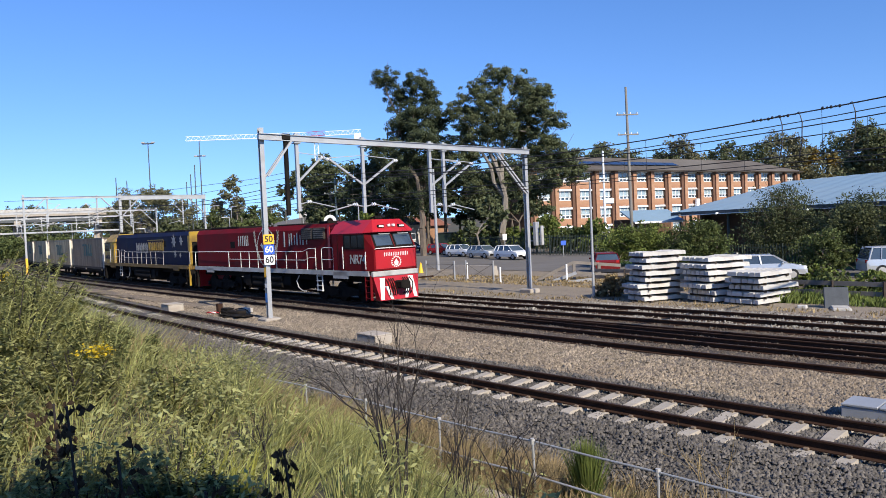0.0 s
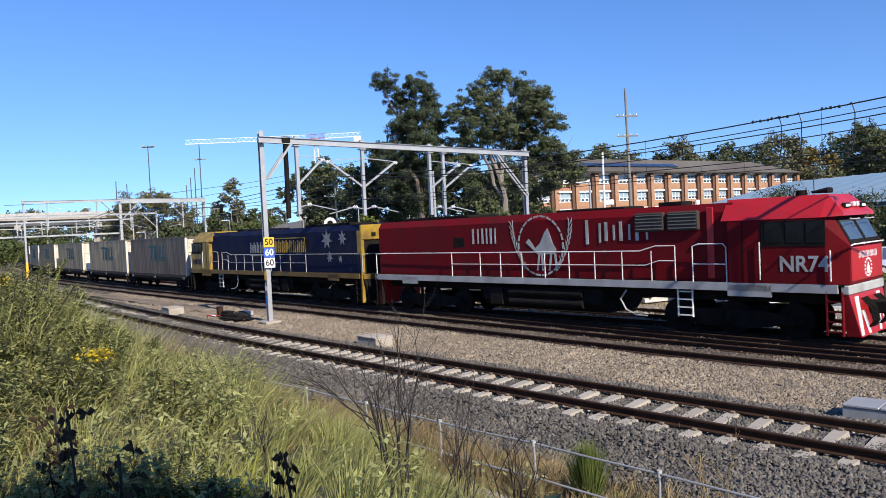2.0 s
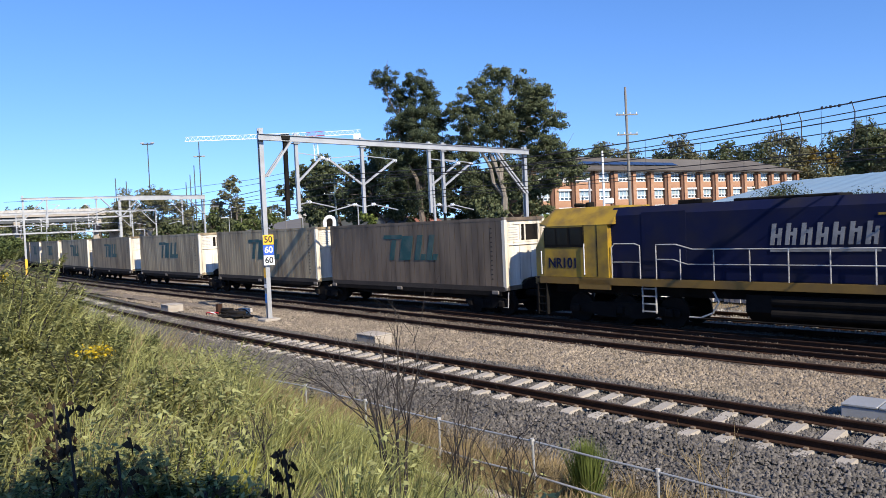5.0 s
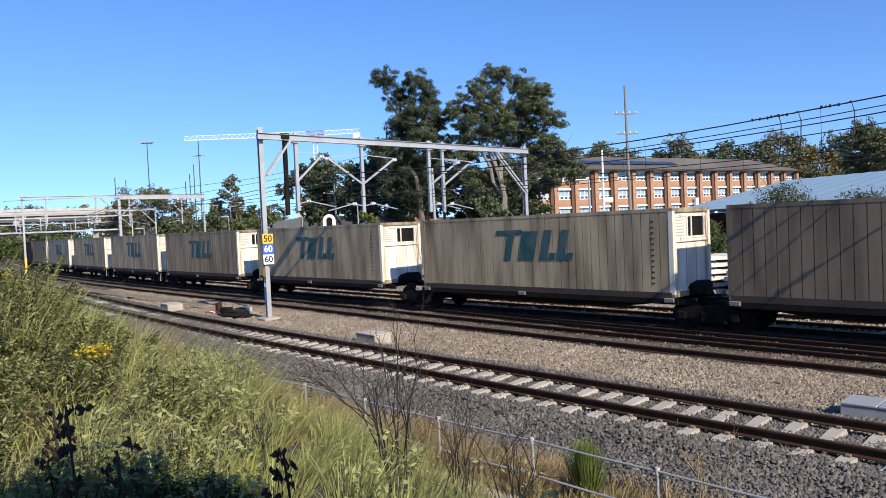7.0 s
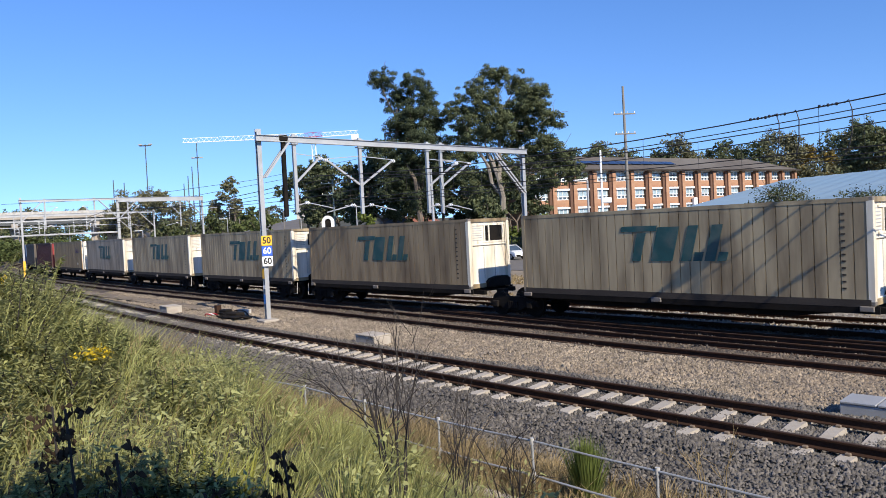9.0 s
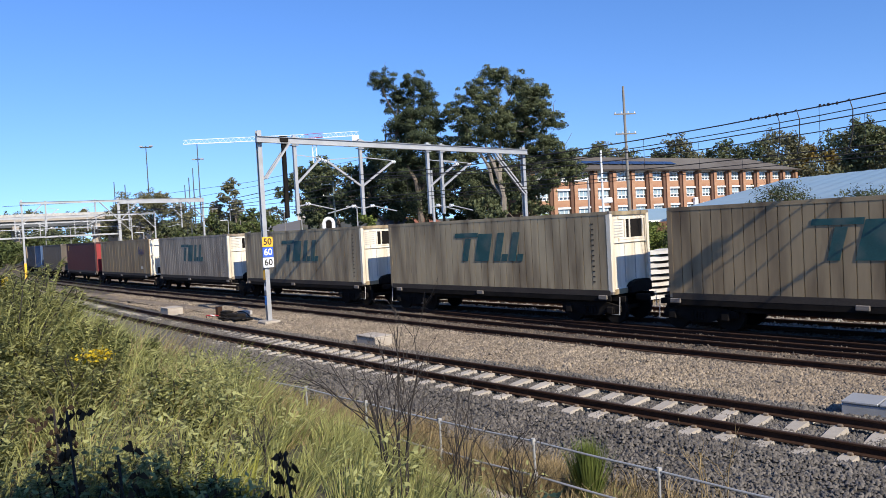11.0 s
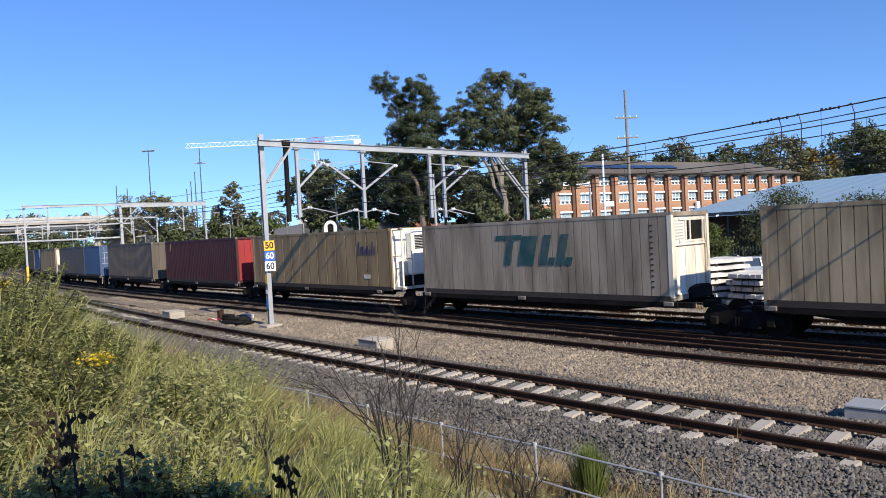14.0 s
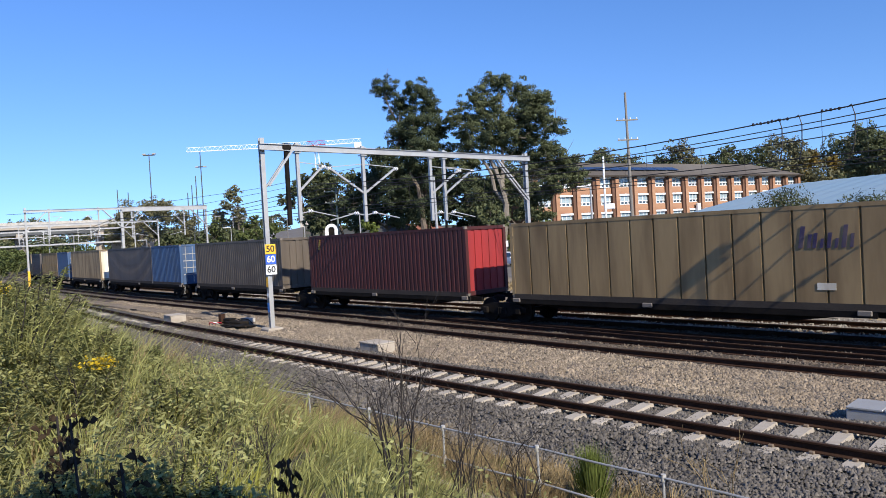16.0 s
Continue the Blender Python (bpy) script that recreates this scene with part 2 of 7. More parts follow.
    def mesh(self, name, material, smooth=False):
        me = bpy.data.meshes.new(name)
        me.from_pydata(self.v, [], self.f)
        bm = bmesh.new()
        bm.from_mesh(me)
        bmesh.ops.recalc_face_normals(bm, faces=bm.faces)
        bm.to_mesh(me)
        bm.free()
        me.materials.append(material)
        if smooth:
            me.polygons.foreach_set("use_smooth", [True] * len(me.polygons))
        return me


def part(name, g, material, parent=None, label="", at=None, smooth=False, kind=""):
    ob = new(name, g.mesh(name, material, smooth) if isinstance(g, Geo) else g)
    if parent:
        ob.parent = parent
    if at is not None:
        ob.matrix_basis = at
    return tagged(ob, label=label, kind=kind)


def empty(name, m, label, category, group="", kind=""):
    ob = new(name)
    ob.matrix_basis = m
    return tagged(ob, label, category, group, kind)


def letters(name, text, size, material, parent, m, wide=1.0, shear=0.0, bold=0.0, label=""):
    """Flat raised lettering with the built-in font, centred, as a mesh."""
    cu = bpy.data.curves.new(name, "FONT")
    cu.body, cu.size, cu.align_x, cu.align_y, cu.shear, cu.offset, cu.extrude = text, size, "CENTER", "CENTER", shear, bold, 0.004
    tmp = bpy.data.objects.new(name, cu)
    scene.collection.objects.link(tmp)
    me = bpy.data.meshes.new_from_object(tmp.evaluated_get(bpy.context.evaluated_depsgraph_get()))
    bpy.data.objects.remove(tmp)
    me.materials.clear()
    me.materials.append(material)
    ob = new(name, me)
    ob.parent = parent
    ob.matrix_basis = m @ Matrix.Diagonal((wide, 1, 1, 1))
    return tagged(ob, label=label)


# ---- the line of the railway ----
TH = 0.74494
DV = Vector((-math.sin(TH), math.cos(TH), 0))
NV = Vector((math.cos(TH), math.sin(TH), 0))
BENDS = [(20.0, 784.0), (92.0, 390.0)]          # where each bend begins, and its radius


def arc(l):
    """The place of the centre line l metres along and its heading, both before any offset across."""
    p, q = DV * min(l, BENDS[0][0]), 0.0
    for (a, r), b in zip(BENDS, (BENDS[1][0], 1e9)):
        if l > a:
            d = (min(l, b) - a) / r
            p = p + (DV * math.cos(q) + NV * math.sin(q)) * (r * math.sin(d)) + (NV * math.cos(q) - DV * math.sin(q)) * (r * (1 - math.cos(d)))
            q += d
    return p, q


def spot(l, o, z=0.0):
    """The place l metres along the line and o metres across it."""
    p, q = arc(l)
    p = p + (NV * math.cos(q) - DV * math.sin(q)) * o
    return Vector((p.x, p.y, z))


def heading(l):
    """The angle about z at which local +x points down the line, towards smaller l."""
    q = arc(l)[1]
    d = -(DV * math.cos(q) + NV * math.sin(q))
    return math.degrees(math.atan2(d.y, d.x))


def on_line(l, o, z=0.0, turn=0.0):
    p = spot(l, o, z)
    return pose(p.x, p.y, p.z, 0, 0, heading(l) + turn)


def step01(a, b, x):
    t = min(1, max(0, (x - a) / (b - a)))
    return t * t * (3 - 2 * t)


def o_near(l):
    return 13.07 + (0.0008 * (l - 5) ** 2 if l > 5 else 0) if l < 46 else 14.41 + 0.0656 * (l - 46) * max(0.0, 1 - (l - 46) / 120)


def o_mid(l):
    return 19.15 + 0.85 * step01(8, 36, l)


def o_train(l):
    return 22.75


def o_far(l):
    return 25.75 + 0.5 * step01(20, 60, l)

# ---- ground ----
def lie(x, y):
    """Along and across of a place, with the bends of the line taken out."""
    s, n = x * DV.x + y * DV.y, x * NV.x + y * NV.y
    if s <= 20:
        return s, n
    for a, r in BENDS[::-1]:
        p, q = arc(a)
        d, m = DV * math.cos(q) + NV * math.sin(q), NV * math.cos(q) - DV * math.sin(q)
        u, w = (x - p.x) * d.x + (y - p.y) * d.y, (x - p.x) * m.x + (y - p.y) * m.y
        if u >= 0:
            g = math.atan2(u, r - w)
            return a + r * g, r - math.hypot(u, r - w)
    return s, n


def ground_z(x, y):
    l, o = lie(x, y)
    r = math.hypot(x, y)
    crest = 2.0 + 0.5 * step01(3.5, 8.5, l) + 0.35 * step01(8, 18, l)
    bank = crest - (crest + 0.6) * step01(2.0, 8.2, o)
    z = bank if o < 9 else -0.60 + 0.26 * step01(27, 30, o)
    az = math.degrees(math.atan2(x, y))
    if o > 40:
        z += (8 * step01(190, 380, r) if az > 0 else 9.5 * step01(105, 230, r) * step01(2, 11, -az) + 8 * step01(190, 380, r) * (1 - step01(2, 11, -az))) * step01(40, 100, o)
        z += 0.5 * noise.noise(Vector((x * 0.03, y * 0.03, 0))) * step01(130, 200, r)
    elif o < 8 and r < 40:
        z += 0.12 * noise.noise(Vector((x * 0.8, y * 0.8, 0)))
    return z


EARTH = mat("earth", (0.0858, 0.0702, 0.0468), 0.95, vary=0.4, scale=0.5, fine=8, bump=0.5, dirt=(0.0468, 0.0585, 0.0234), dirt_scale=0.12, dirt_amt=0.8)


def make_ground():
    rings = [0.3]
    while rings[-1] < 3500:
        rings.append(rings[-1] * (1.045 if rings[-1] < 160 else 1.12) + 0.05)
    k = 300
    vs, fs = [(0, 0, ground_z(0, 0))], []
    for r in rings:
        for i in range(k):
            a = 2 * math.pi * i / k
            x, y = r * math.sin(a), r * math.cos(a)
            vs.append((x, y, ground_z(x, y)))
    for i in range(k):
        fs.append((0, 1 + (i + 1) % k, 1 + i))
    for j in range(len(rings) - 1):
        a, b = 1 + j * k, 1 + (j + 1) * k
        fs += [(a + i, a + (i + 1) % k, b + (i + 1) % k, b + i) for i in range(k)]
    g = Geo()
    g.v, g.f = vs, fs
    ob = part("ground", g, EARTH, smooth=True, kind="structure")
    tagged(ob, "uneven earth and dry grass ground beside the railway", "ground")


make_ground()


def strip(name, rows, material, l0, l1, dl, label, cat, lift=None):
    """A long bed along the line: rows of (across, height), from l0 to l1."""
    g = Geo()
    k = int((l1 - l0) / dl)
    for i in range(k + 1):
        l = l0 + (l1 - l0) * i / k
        for o, z in rows:
            oo = o(l) if callable(o) else o
            zz = z + (lift(l, oo) if lift else 0)
            g.v.append(tuple(spot(l, oo, zz)))
    w = len(rows)
    g.f = [(i * w + j, (i + 1) * w + j, (i + 1) * w + j + 1, i * w + j + 1) for i in range(k) for j in range(w - 1)]
    ob = part(name, g, material, smooth=True, kind="structure")
    return tagged(ob, label, cat)


def rough(l, o):
    return 0.05 * noise.noise(Vector((l * 0.9, o * 0.9, 3))) + 0.03 * noise.noise(Vector((l * 3.1, o * 3.1, 7)))


near_rows = [(lambda l, d=d: o_near(l) + d, z) for d, z in ((-3.5, -0.72), (-2.9, -0.55), (-2.3, -0.36), (-1.7, -0.245), (-1.2, -0.235), (-0.6, -0.25), (0, -0.25), (0.6, -0.25), (1.2, -0.235), (1.7, -0.25), (2.0, -0.28))]
strip("ballast_near", near_rows, BALLAST_DARK, -12, 150, 0.25, "dark grey crushed stone ballast under the near track", "ballast", rough)
main_rows = [(lambda l, d=d: o_near(l) + d, z) for d, z in ((1.9, -0.27), (2.4, -0.27), (3.0, -0.22))] + \
    [(o, -0.178) for o in (16.9, 17.4, 17.9, 18.4, 19, 19.6, 20.2, 20.8, 21.4, 22, 22.6, 23.2, 23.8, 24.4, 25, 25.6, 26.2, 26.8, 27.4)] + [(28.2, -0.24), (29.2, -0.31), (30.5, -0.36), (33, -0.4)]
strip("ballast_main", main_rows, BALLAST, -30, 330, 0.5, "brown-grey crushed stone ballast across the main tracks", "ballast", rough)

strip("ballast_oily", [(o, -0.168) for o in (18.2, 18.8, 19.4, 20, 20.6, 21.2, 21.8, 22.4, 23, 23.6, 24.0)], BALLAST_OIL, -30, 200, 0.5, "oil-darkened crushed stone between the main rails", "ballast", rough)
# the railway tracks
RAIL_PROF = [(-0.07, -0.17), (0.07, -0.17), (0.07, -0.155), (0.012, -0.135), (0.012, -0.045), (0.036, -0.032), (0.036, -0.006), (0.028, 0.0),
             (-0.028, 0.0), (-0.036, -0.006), (-0.036, -0.032), (-0.012, -0.045), (-0.012, -0.135), (-0.07, -0.155)]


def sweep(prof, off, l0, l1, dl):
    g = Geo()
    k = max(2, int((l1 - l0) / dl))
    n = len(prof)
    for i in range(k + 1):
        l = l0 + (l1 - l0) * i / k
        for u, w in prof:
            g.v.append(tuple(spot(l, off(l) + u, w)))
    g.f = [(i * n + j, i * n + (j + 1) % n, (i + 1) * n + (j + 1) % n, (i + 1) * n + j) for i in range(k) for j in range(n)]
    g.f += [tuple(range(n)), tuple(range(k * n, k * n + n))]
    return g


def sleeper_mesh(name, material, concrete=True):
    g = Geo()
    if concrete:
        xs = [-1.25, -1.19, -0.5, 0, 0.5, 1.19, 1.25]
        hs = [-0.205, -0.172, -0.172, -0.215, -0.172, -0.172, -0.205]
        for x, h in zip(xs, hs):
            w = 0.115 if abs(x) > 0.4 else 0.1
            g.v += [(-w - 0.03, x, -0.4), (-w, x, h), (w, x, h), (w + 0.03, x, -0.4)]
        for i in range(len(xs) - 1):
            a, b = i * 4, i * 4 + 4
            g.f += [(a + j, b + j, b + j + 1, a + j + 1) for j in range(3)]
        g.f += [(0, 1, 2, 3), (24, 27, 26, 25)]
    else:
        g.box((0, 0, -0.27), (0.23, 2.6, 0.2), cut=0.015)
    return g.mesh(name, material)


SLEEPER = sleeper_mesh("sleeper", CONCRETE)
SLEEPER_OLD = sleeper_mesh("timber_sleeper", TIMBER_DARK, False)
g = Geo().box((0, 0, -0.15), (0.09, 0.07, 0.045), cut=0.012)
CLIP_ME = g.mesh("rail_clip", CLIP)


def railway(off, l0, l1, pitch, sleeper, n_single, label, clips=False, head=RAIL_HEAD):
    t = empty("railway_track", Matrix(), label, "railway track", "railway tracks")
    for side in (-0.7525, 0.7525):
        part("rail", sweep(RAIL_PROF, lambda l: off(l) + side, l0, l1, 1.0 if l1 < 200 else 2.0), RAIL_RUST, t)
        part("rail_head", sweep([(-0.03, -0.002), (0.03, -0.002), (0.03, 0.002), (-0.03, 0.002)], lambda l: off(l) + side, l0, l1, 2.0), head, t, "worn running surface of the rail")
    k = int((l1 - l0) / pitch)
    rest = Geo()
    for i in range(k):
        l = l0 + (i + 0.5) * pitch
        m = on_line(l, off(l), -0.06 * step01(20, 34, l), random.uniform(-0.5, 0.5))
        if i < n_single:
            o = new("sleeper", sleeper)
            o.parent, o.matrix_basis = t, m
            if clips and l < 38:
                for side in (-0.7525, 0.7525):
                    for q in (-0.105, 0.105):
                        c = new("rail_clip", CLIP_ME)
                        c.parent, c.matrix_basis = t, m @ Matrix.Translation((0, side + q, 0))
        else:
            rest.add([m @ v.co for v in sleeper.vertices], [tuple(p.vertices) for p in sleeper.polygons])
    if rest.v:
        part("sleepers", rest, sleeper.materials[0], t, kind="stuff")
    return t


railway(o_near, -6, 130, 0.655, SLEEPER, 110, "single track with rusty rails on pale concrete sleepers", True)
railway(o_mid, -20, 250, 0.66, SLEEPER_OLD, 60, "rusty railway track on dark sleepers sunk in ballast")
railway(o_train, -30, 330, 0.66, SLEEPER_OLD, 60, "railway track carrying the freight train on dark sleepers")
guard = empty("check_rails", Matrix(), "rusty check rails beside the turnout rails", "rail")
for off in (lambda l: o_mid(l) + 1.35 + 0.035 * (l - 4), lambda l: o_train(l) - 1.5 + 0.028 * l):
    part("check_rail", sweep(RAIL_PROF, off, 2, 32, 1.0), RAIL_RUST, guard)
railway(o_far, -20, 330, 0.66, SLEEPER_OLD, 40, "outermost rusty railway track on dark sleepers in ballast")


# ---- overhead line portals ----
def mast(g, p, h, w=0.24, d=0.20):
    """A rolled-steel channel post: two flanges and a web."""
    x, y, z = p
    g.box((x - w / 2 + 0.02, y, z + h / 2), (0.035, d, h)).box((x + w / 2 - 0.02, y, z + h / 2), (0.035, d, h)).box((x, y, z + h / 2), (w - 0.07, 0.03, h))
    for k in range(int(h / 1.2)):
        g.box((x, y - d / 2 + 0.02, z + 0.6 + k * 1.2), (w - 0.06, 0.02, 0.06))


def portal(l, o0, o1, h0, h1, drops, label, mat_=GALV, thick=0.26, one_post=False, turn=0.0, slim=0.24):
    """Two posts and a beam across the tracks; drops: (across, length, arm side)."""
    base = on_line(l, o0, 0, turn)
    t = empty("overhead_line_portal", base, label, "gantry", "overhead line portals")
    w = o1 - o0
    for name, y, h in (("post", 0, h0), ("post", w, h1))[:1 if one_post else 2]:
        g = Geo()
        mast(g, (0, y, -0.3), h + 0.3, slim, slim * 0.83)
        part(name, g, mat_, t)
        part("footing", Geo().box((0, y, -0.27), (0.95, 0.75, 0.34), cut=0.05), CONCRETE, t, "pale concrete footing")
    b0, b1 = h0 - 0.42, h1 - 0.32
    zb = lambda y: b0 + (b1 - b0) * y / w
    g = Geo()
    a, b = Vector((0.2, -0.2, zb(0))), Vector((0.2, w + 0.1, zb(w)))
    g.bar(a, b, 0.2 if slim > 0.2 else 0.07, thick)
    if slim > 0.2:
        g.bar(a + Vector((0.13, 0, thick / 2)), b + Vector((0.13, 0, thick / 2)), 0.08, 0.02)
        g.bar(a + Vector((0.13, 0, -thick / 2)), b + Vector((0.13, 0, -thick / 2)), 0.08, 0.02)
    part("beam", g, mat_, t)
    for y0, s in ((0, 1), (w, -1))[:1 if one_post else 2]:
        g = Geo()
        reach, low = (1.35, 1.75) if s > 0 and l < 50 else (2.2, 2.3)
        for dx in (-0.12, 0.14):
            g.bar((0.2 + dx, y0 + s * 0.12, zb(y0) - low), (0.2 + dx, y0 + s * reach, zb(y0) - 0.1), 0.09, 0.09)
        part("brace", g, mat_, t)
    for y, ln, arm in drops:
        y -= o0
        thin = 0.15 if slim > 0.2 else 0.05
        g = Geo().bar((0.2, y, zb(y) + 0.25), (0.2, y, zb(y) - ln), thin, thin)
        g.box((0.2, y, zb(y) + 0.15), (0.3, 0.3, 0.06)).box((0.2, y, zb(y) - 0.2), (0.3, 0.32, 0.05))
        d = part("drop_post", g, mat_, t)
        for side in (arm if isinstance(arm, tuple) else (arm,)):
            reach = 1.75 if abs(side) > 1 else 1.2
            s = 1 if side > 0 else -1
            part("diagonal_arm", Geo().bar((0.2, y, zb(y) - ln * 0.60), (0.2, y + s * reach, zb(y) - 0.85), thin * 0.6, thin * 0.6), mat_, d)
            part("top_arm", Geo().bar((0.2, y, zb(y) - 0.62), (0.2, y + s * (reach + 0.2), zb(y) - 0.78), 0.035, 0.035), mat_, d)
            part("registration_arm", Geo().tube([(0.2, y, zb(y) - ln + 0.3), (0.2, y + s * 0.55, zb(y) - ln + 0.42), (0.2, y + s * 1.9, zb(y) - ln + 0.12)], 0.03, 6), mat_, d)
            for q, zz in ((reach, -0.84), (0.42, -ln + 0.42)):
                g = Geo()
                for k in range(4):
                    g.rod((0.2, y + s * (q + 0.06 * k), zb(y) + zz), (0.2, y + s * (q + 0.03 + 0.06 * k), zb(y) + zz), 0.085 if k % 2 == 0 else 0.05, 8)
                part("insulator", g, SIGN_W, d, "white glazed insulator")
    return t


g1 = portal(29.9, 16.55, 32.1, 8.4, 7.95, [(18.15, 3.3, 1), (21.55, 3.4, (-2, 2)), (25.45, 3.4, 2), (26.3, 3.4, 2)], "grey steel portal with hanging posts over the tracks", turn=-7.1)
portal(100.0, 19.0, 29.7, 9.4, 9.4, [(21.5, 3.4, 1), (27.0, 3.4, -1)], "long grey steel portal spanning the far tracks")
portal(100.4, 29.9, 40.6, 9.4, 9.3, [(31.0, 3.6, 1), (37.6, 3.6, -1)], "heavy grey steel portal beyond the far tracks", thick=0.55)
portal(128.0, 14.0, 40.0, 8.6, 8.6, [(20.2, 2.4, 1), (24.2, 2.4, -1), (30, 2.4, 1)], "distant grey steel portal near the bridge")
portal(160.0, 12.0, 40.0, 8.6, 8.6, [(20.2, 2.4, 1), (24.2, 2.4, -1), (30, 2.4, 1)], "distant grey steel portal in front of the bridge")
# Unseen mast, added so its arms throw shadows onto the passing containers.
portal(3.4, 32.0, 19.3, 8.2, 8.4, [(20.05, 3.0, (-1, 1)), (23.6, 3.0, 1)], "slim grey steel cantilever mast out of view, added for its shadow", thick=0.10, one_post=True, slim=0.12)


part("signal_column", Geo().box((0.2, 1.08, 6.2), (0.17, 0.19, 3.5), cut=0.03).box((0.2, 1.08, 8.0), (0.3, 0.42, 0.3), cut=0.05), BLACK, g1, "dark signal column hanging from the beam")
fm = empty("marker_band", on_line(100, 19.0), "orange band painted round the far post", "marker")
part("band", Geo().box((0, 0, 0.95), (0.29, 0.25, 1.9)), SIGN_O, fm)


def speed_signs():
    """The three plates on the post and its painted bands."""
    m = on_line(29.9, 16.55)
    t = empty("speed_sign_stack", m, "orange, blue and white speed plates fixed to the steel post", "sign")
    face = m.inverted() @ spot(0, 0, 0)
    ang = math.degrees(math.atan2(face.x, -face.y))
    for z, mt, txt, ink in ((3.42, SIGN_O, "50", INK), (2.96, SIGN_B, "60", SIGN_W), (2.50, SIGN_W, "60", INK)):
        k = pose(0, 0, 0, 0, 0, ang) @ Matrix.Translation((0.12, -0.22, z))
        p = part("plate", Geo().box((0, 0, 0), (0.46, 0.012, 0.44), cut=0.004), mt, t, at=k)
        letters("speed_figures", txt, 0.40, ink, p, pose(0, -0.009, 0, 90), 0.92, bold=0.008)
    for z, h, mt in ((1.95, 0.45, SIGN_O), (1.35, 0.18, SIGN_W), (0.8, 0.42, CABLE_BLUE)):
        part("painted_band", Geo().box((0, -0.105, z), (0.20, 0.012, h)), mt, t)


speed_signs()


# overhead wires: a sagging messenger, a contact wire and droppers from portal to portal
def wires(o, l_list, z_top, z_low, label, twin=False):
    t = empty("overhead_wires", Matrix(), label, "cable", "overhead wires")
    d = Geo()
    top, base = [], []
    for a, b in zip(l_list, l_list[1:]):
        n = 10
        pa, pb = spot(a, o), spot(b, o)
        pts, low = [], []
        for i in range(n + 1):
            u = i / n
            p = pa.lerp(pb, u)
            pts.append(Vector((p.x, p.y, z_top - 0.75 * 4 * u * (1 - u) * min(1, (b - a) / 45))))
            low.append(Vector((p.x, p.y, z_low)))
        for i in range(1, n, 2):
            d.rod(pts[i], low[i], 0.006, 4)
        top += pts[1 if top else 0:]
        base += low[1 if base else 0:]
    part("messenger_wire", Geo().tube(top, 0.018, 5), WIRE, t)
    if twin:
        part("messenger_wire", Geo().tube([q - Vector((0, 0, 0.22)) for q in top], 0.013, 5), WIRE, t)
    part("contact_wire", Geo().tube(base, 0.014, 5), WIRE, t)
    part("dropper_set", d, WIRE, t, kind="stuff")


for o, zt in ((19.6, 6.35), (22.9, 6.4), (26.0, 6.45)):
    wires(o, [-45, 4.6, 29.9, 62, 100, 128, 160, 220], zt, zt - 1.25, "dark overhead contact wires strung above the track", o < 20)

# ---- the train ----
SPEED = 10.73
moving = []          # thing, place of its middle along the line at the start, half the distance between its bogies


def vehicle(name, lf, lr, label, category, group, z=0.0):
    mid = (lf + lr) / 2
    t = empty(name, on_line(mid, o_train(mid), z), label, category, group)
    moving.append((t, mid, z))
    return t


spinning = []


def wheelset(r):
    g = Geo()
    for y in (-0.75, 0.75):
        s = 1 if y > 0 else -1
        g.rod((0, y - s * 0.05, 0), (0, y + s * 0.07, 0), r, 20).rod((0, y - s * 0.07, 0), (0, y - s * 0.05, 0), r + 0.025, 20).rod((0, y + s * 0.07, 0), (0, y + s * 0.09, 0), r * 0.4, 10)
    g.rod((0, -0.95, 0), (0, 0.95, 0), 0.085, 10)
    return g


def bogie(parent, x, base=1.78, r=0.47, axles=2, way=1):
    b = part("bogie", Geo().box((0, 0, 0.62), (0.5, 1.9, 0.28), cut=0.04).box((0, 0, 0.75), (base * 0.5, 0.7, 0.12)), BLACK, parent, at=Matrix.Translation((x, 0, 0)))
    for s in (-1, 1):
        g = Geo()
        prof = [(-base / 2 - 0.35, 0.42), (-base / 2 - 0.35, 0.62), (-base * 0.28, 0.78), (base * 0.28, 0.78), (base / 2 + 0.35, 0.62), (base / 2 + 0.35, 0.42),
                (base / 2 - 0.2, 0.40), (base * 0.2, 0.26), (-base * 0.2, 0.26), (-base / 2 + 0.2, 0.40)]
        g.prism(prof, s * 1.0 - 0.06, s * 1.0 + 0.06, "y")
        for k in range(5):
            g.rod((-0.2 + k * 0.1, s * 1.07, 0.32), (-0.2 + k * 0.1, s * 1.07, 0.60), 0.045, 8)
        part("side_frame", g, BLACK, b)
    for i in range(axles):
        xx = -base / 2 + base * i / (axles - 1)
        w = part("wheelset", wheelset_me(r), None, b, at=Matrix.Translation((xx, 0, r)))
        spinning.append((w, xx, r, way))
        for s in (-1, 1):
            part("axle_box", Geo().box((xx, s * 1.1, r), (0.26, 0.14, 0.26), cut=0.03), BLACK, b)
    return b


_ws = {}


def wheelset_me(r):
    if r not in _ws:
        _ws[r] = wheelset(r).mesh("wheelset", WHEEL)
    return _ws[r]


def groove_wall(g, x0, x1, y, z0, z1, period, duty, depth, out):
    """A vertical corrugated sheet along x at y, folds standing out along `out`."""
    xs = []
    n = max(1, round((x1 - x0) / period))
    p = (x1 - x0) / n
    for i in range(n):
        a = x0 + i * p
        xs += [(a, 0), (a + p * duty, 0), (a + p * duty + p * (1 - duty) * 0.3, -depth), (a + p - p * (1 - duty) * 0.3, -depth)]
    xs.append((x1, 0))
    k = len(g.v)
    for x, d in xs:
        g.v += [(x, y + out * d, z0), (x, y + out * d, z1)]
    g.f += [(k + 2 * i, k + 2 * i + 2, k + 2 * i + 3, k + 2 * i + 1) for i in range(len(xs) - 1)]


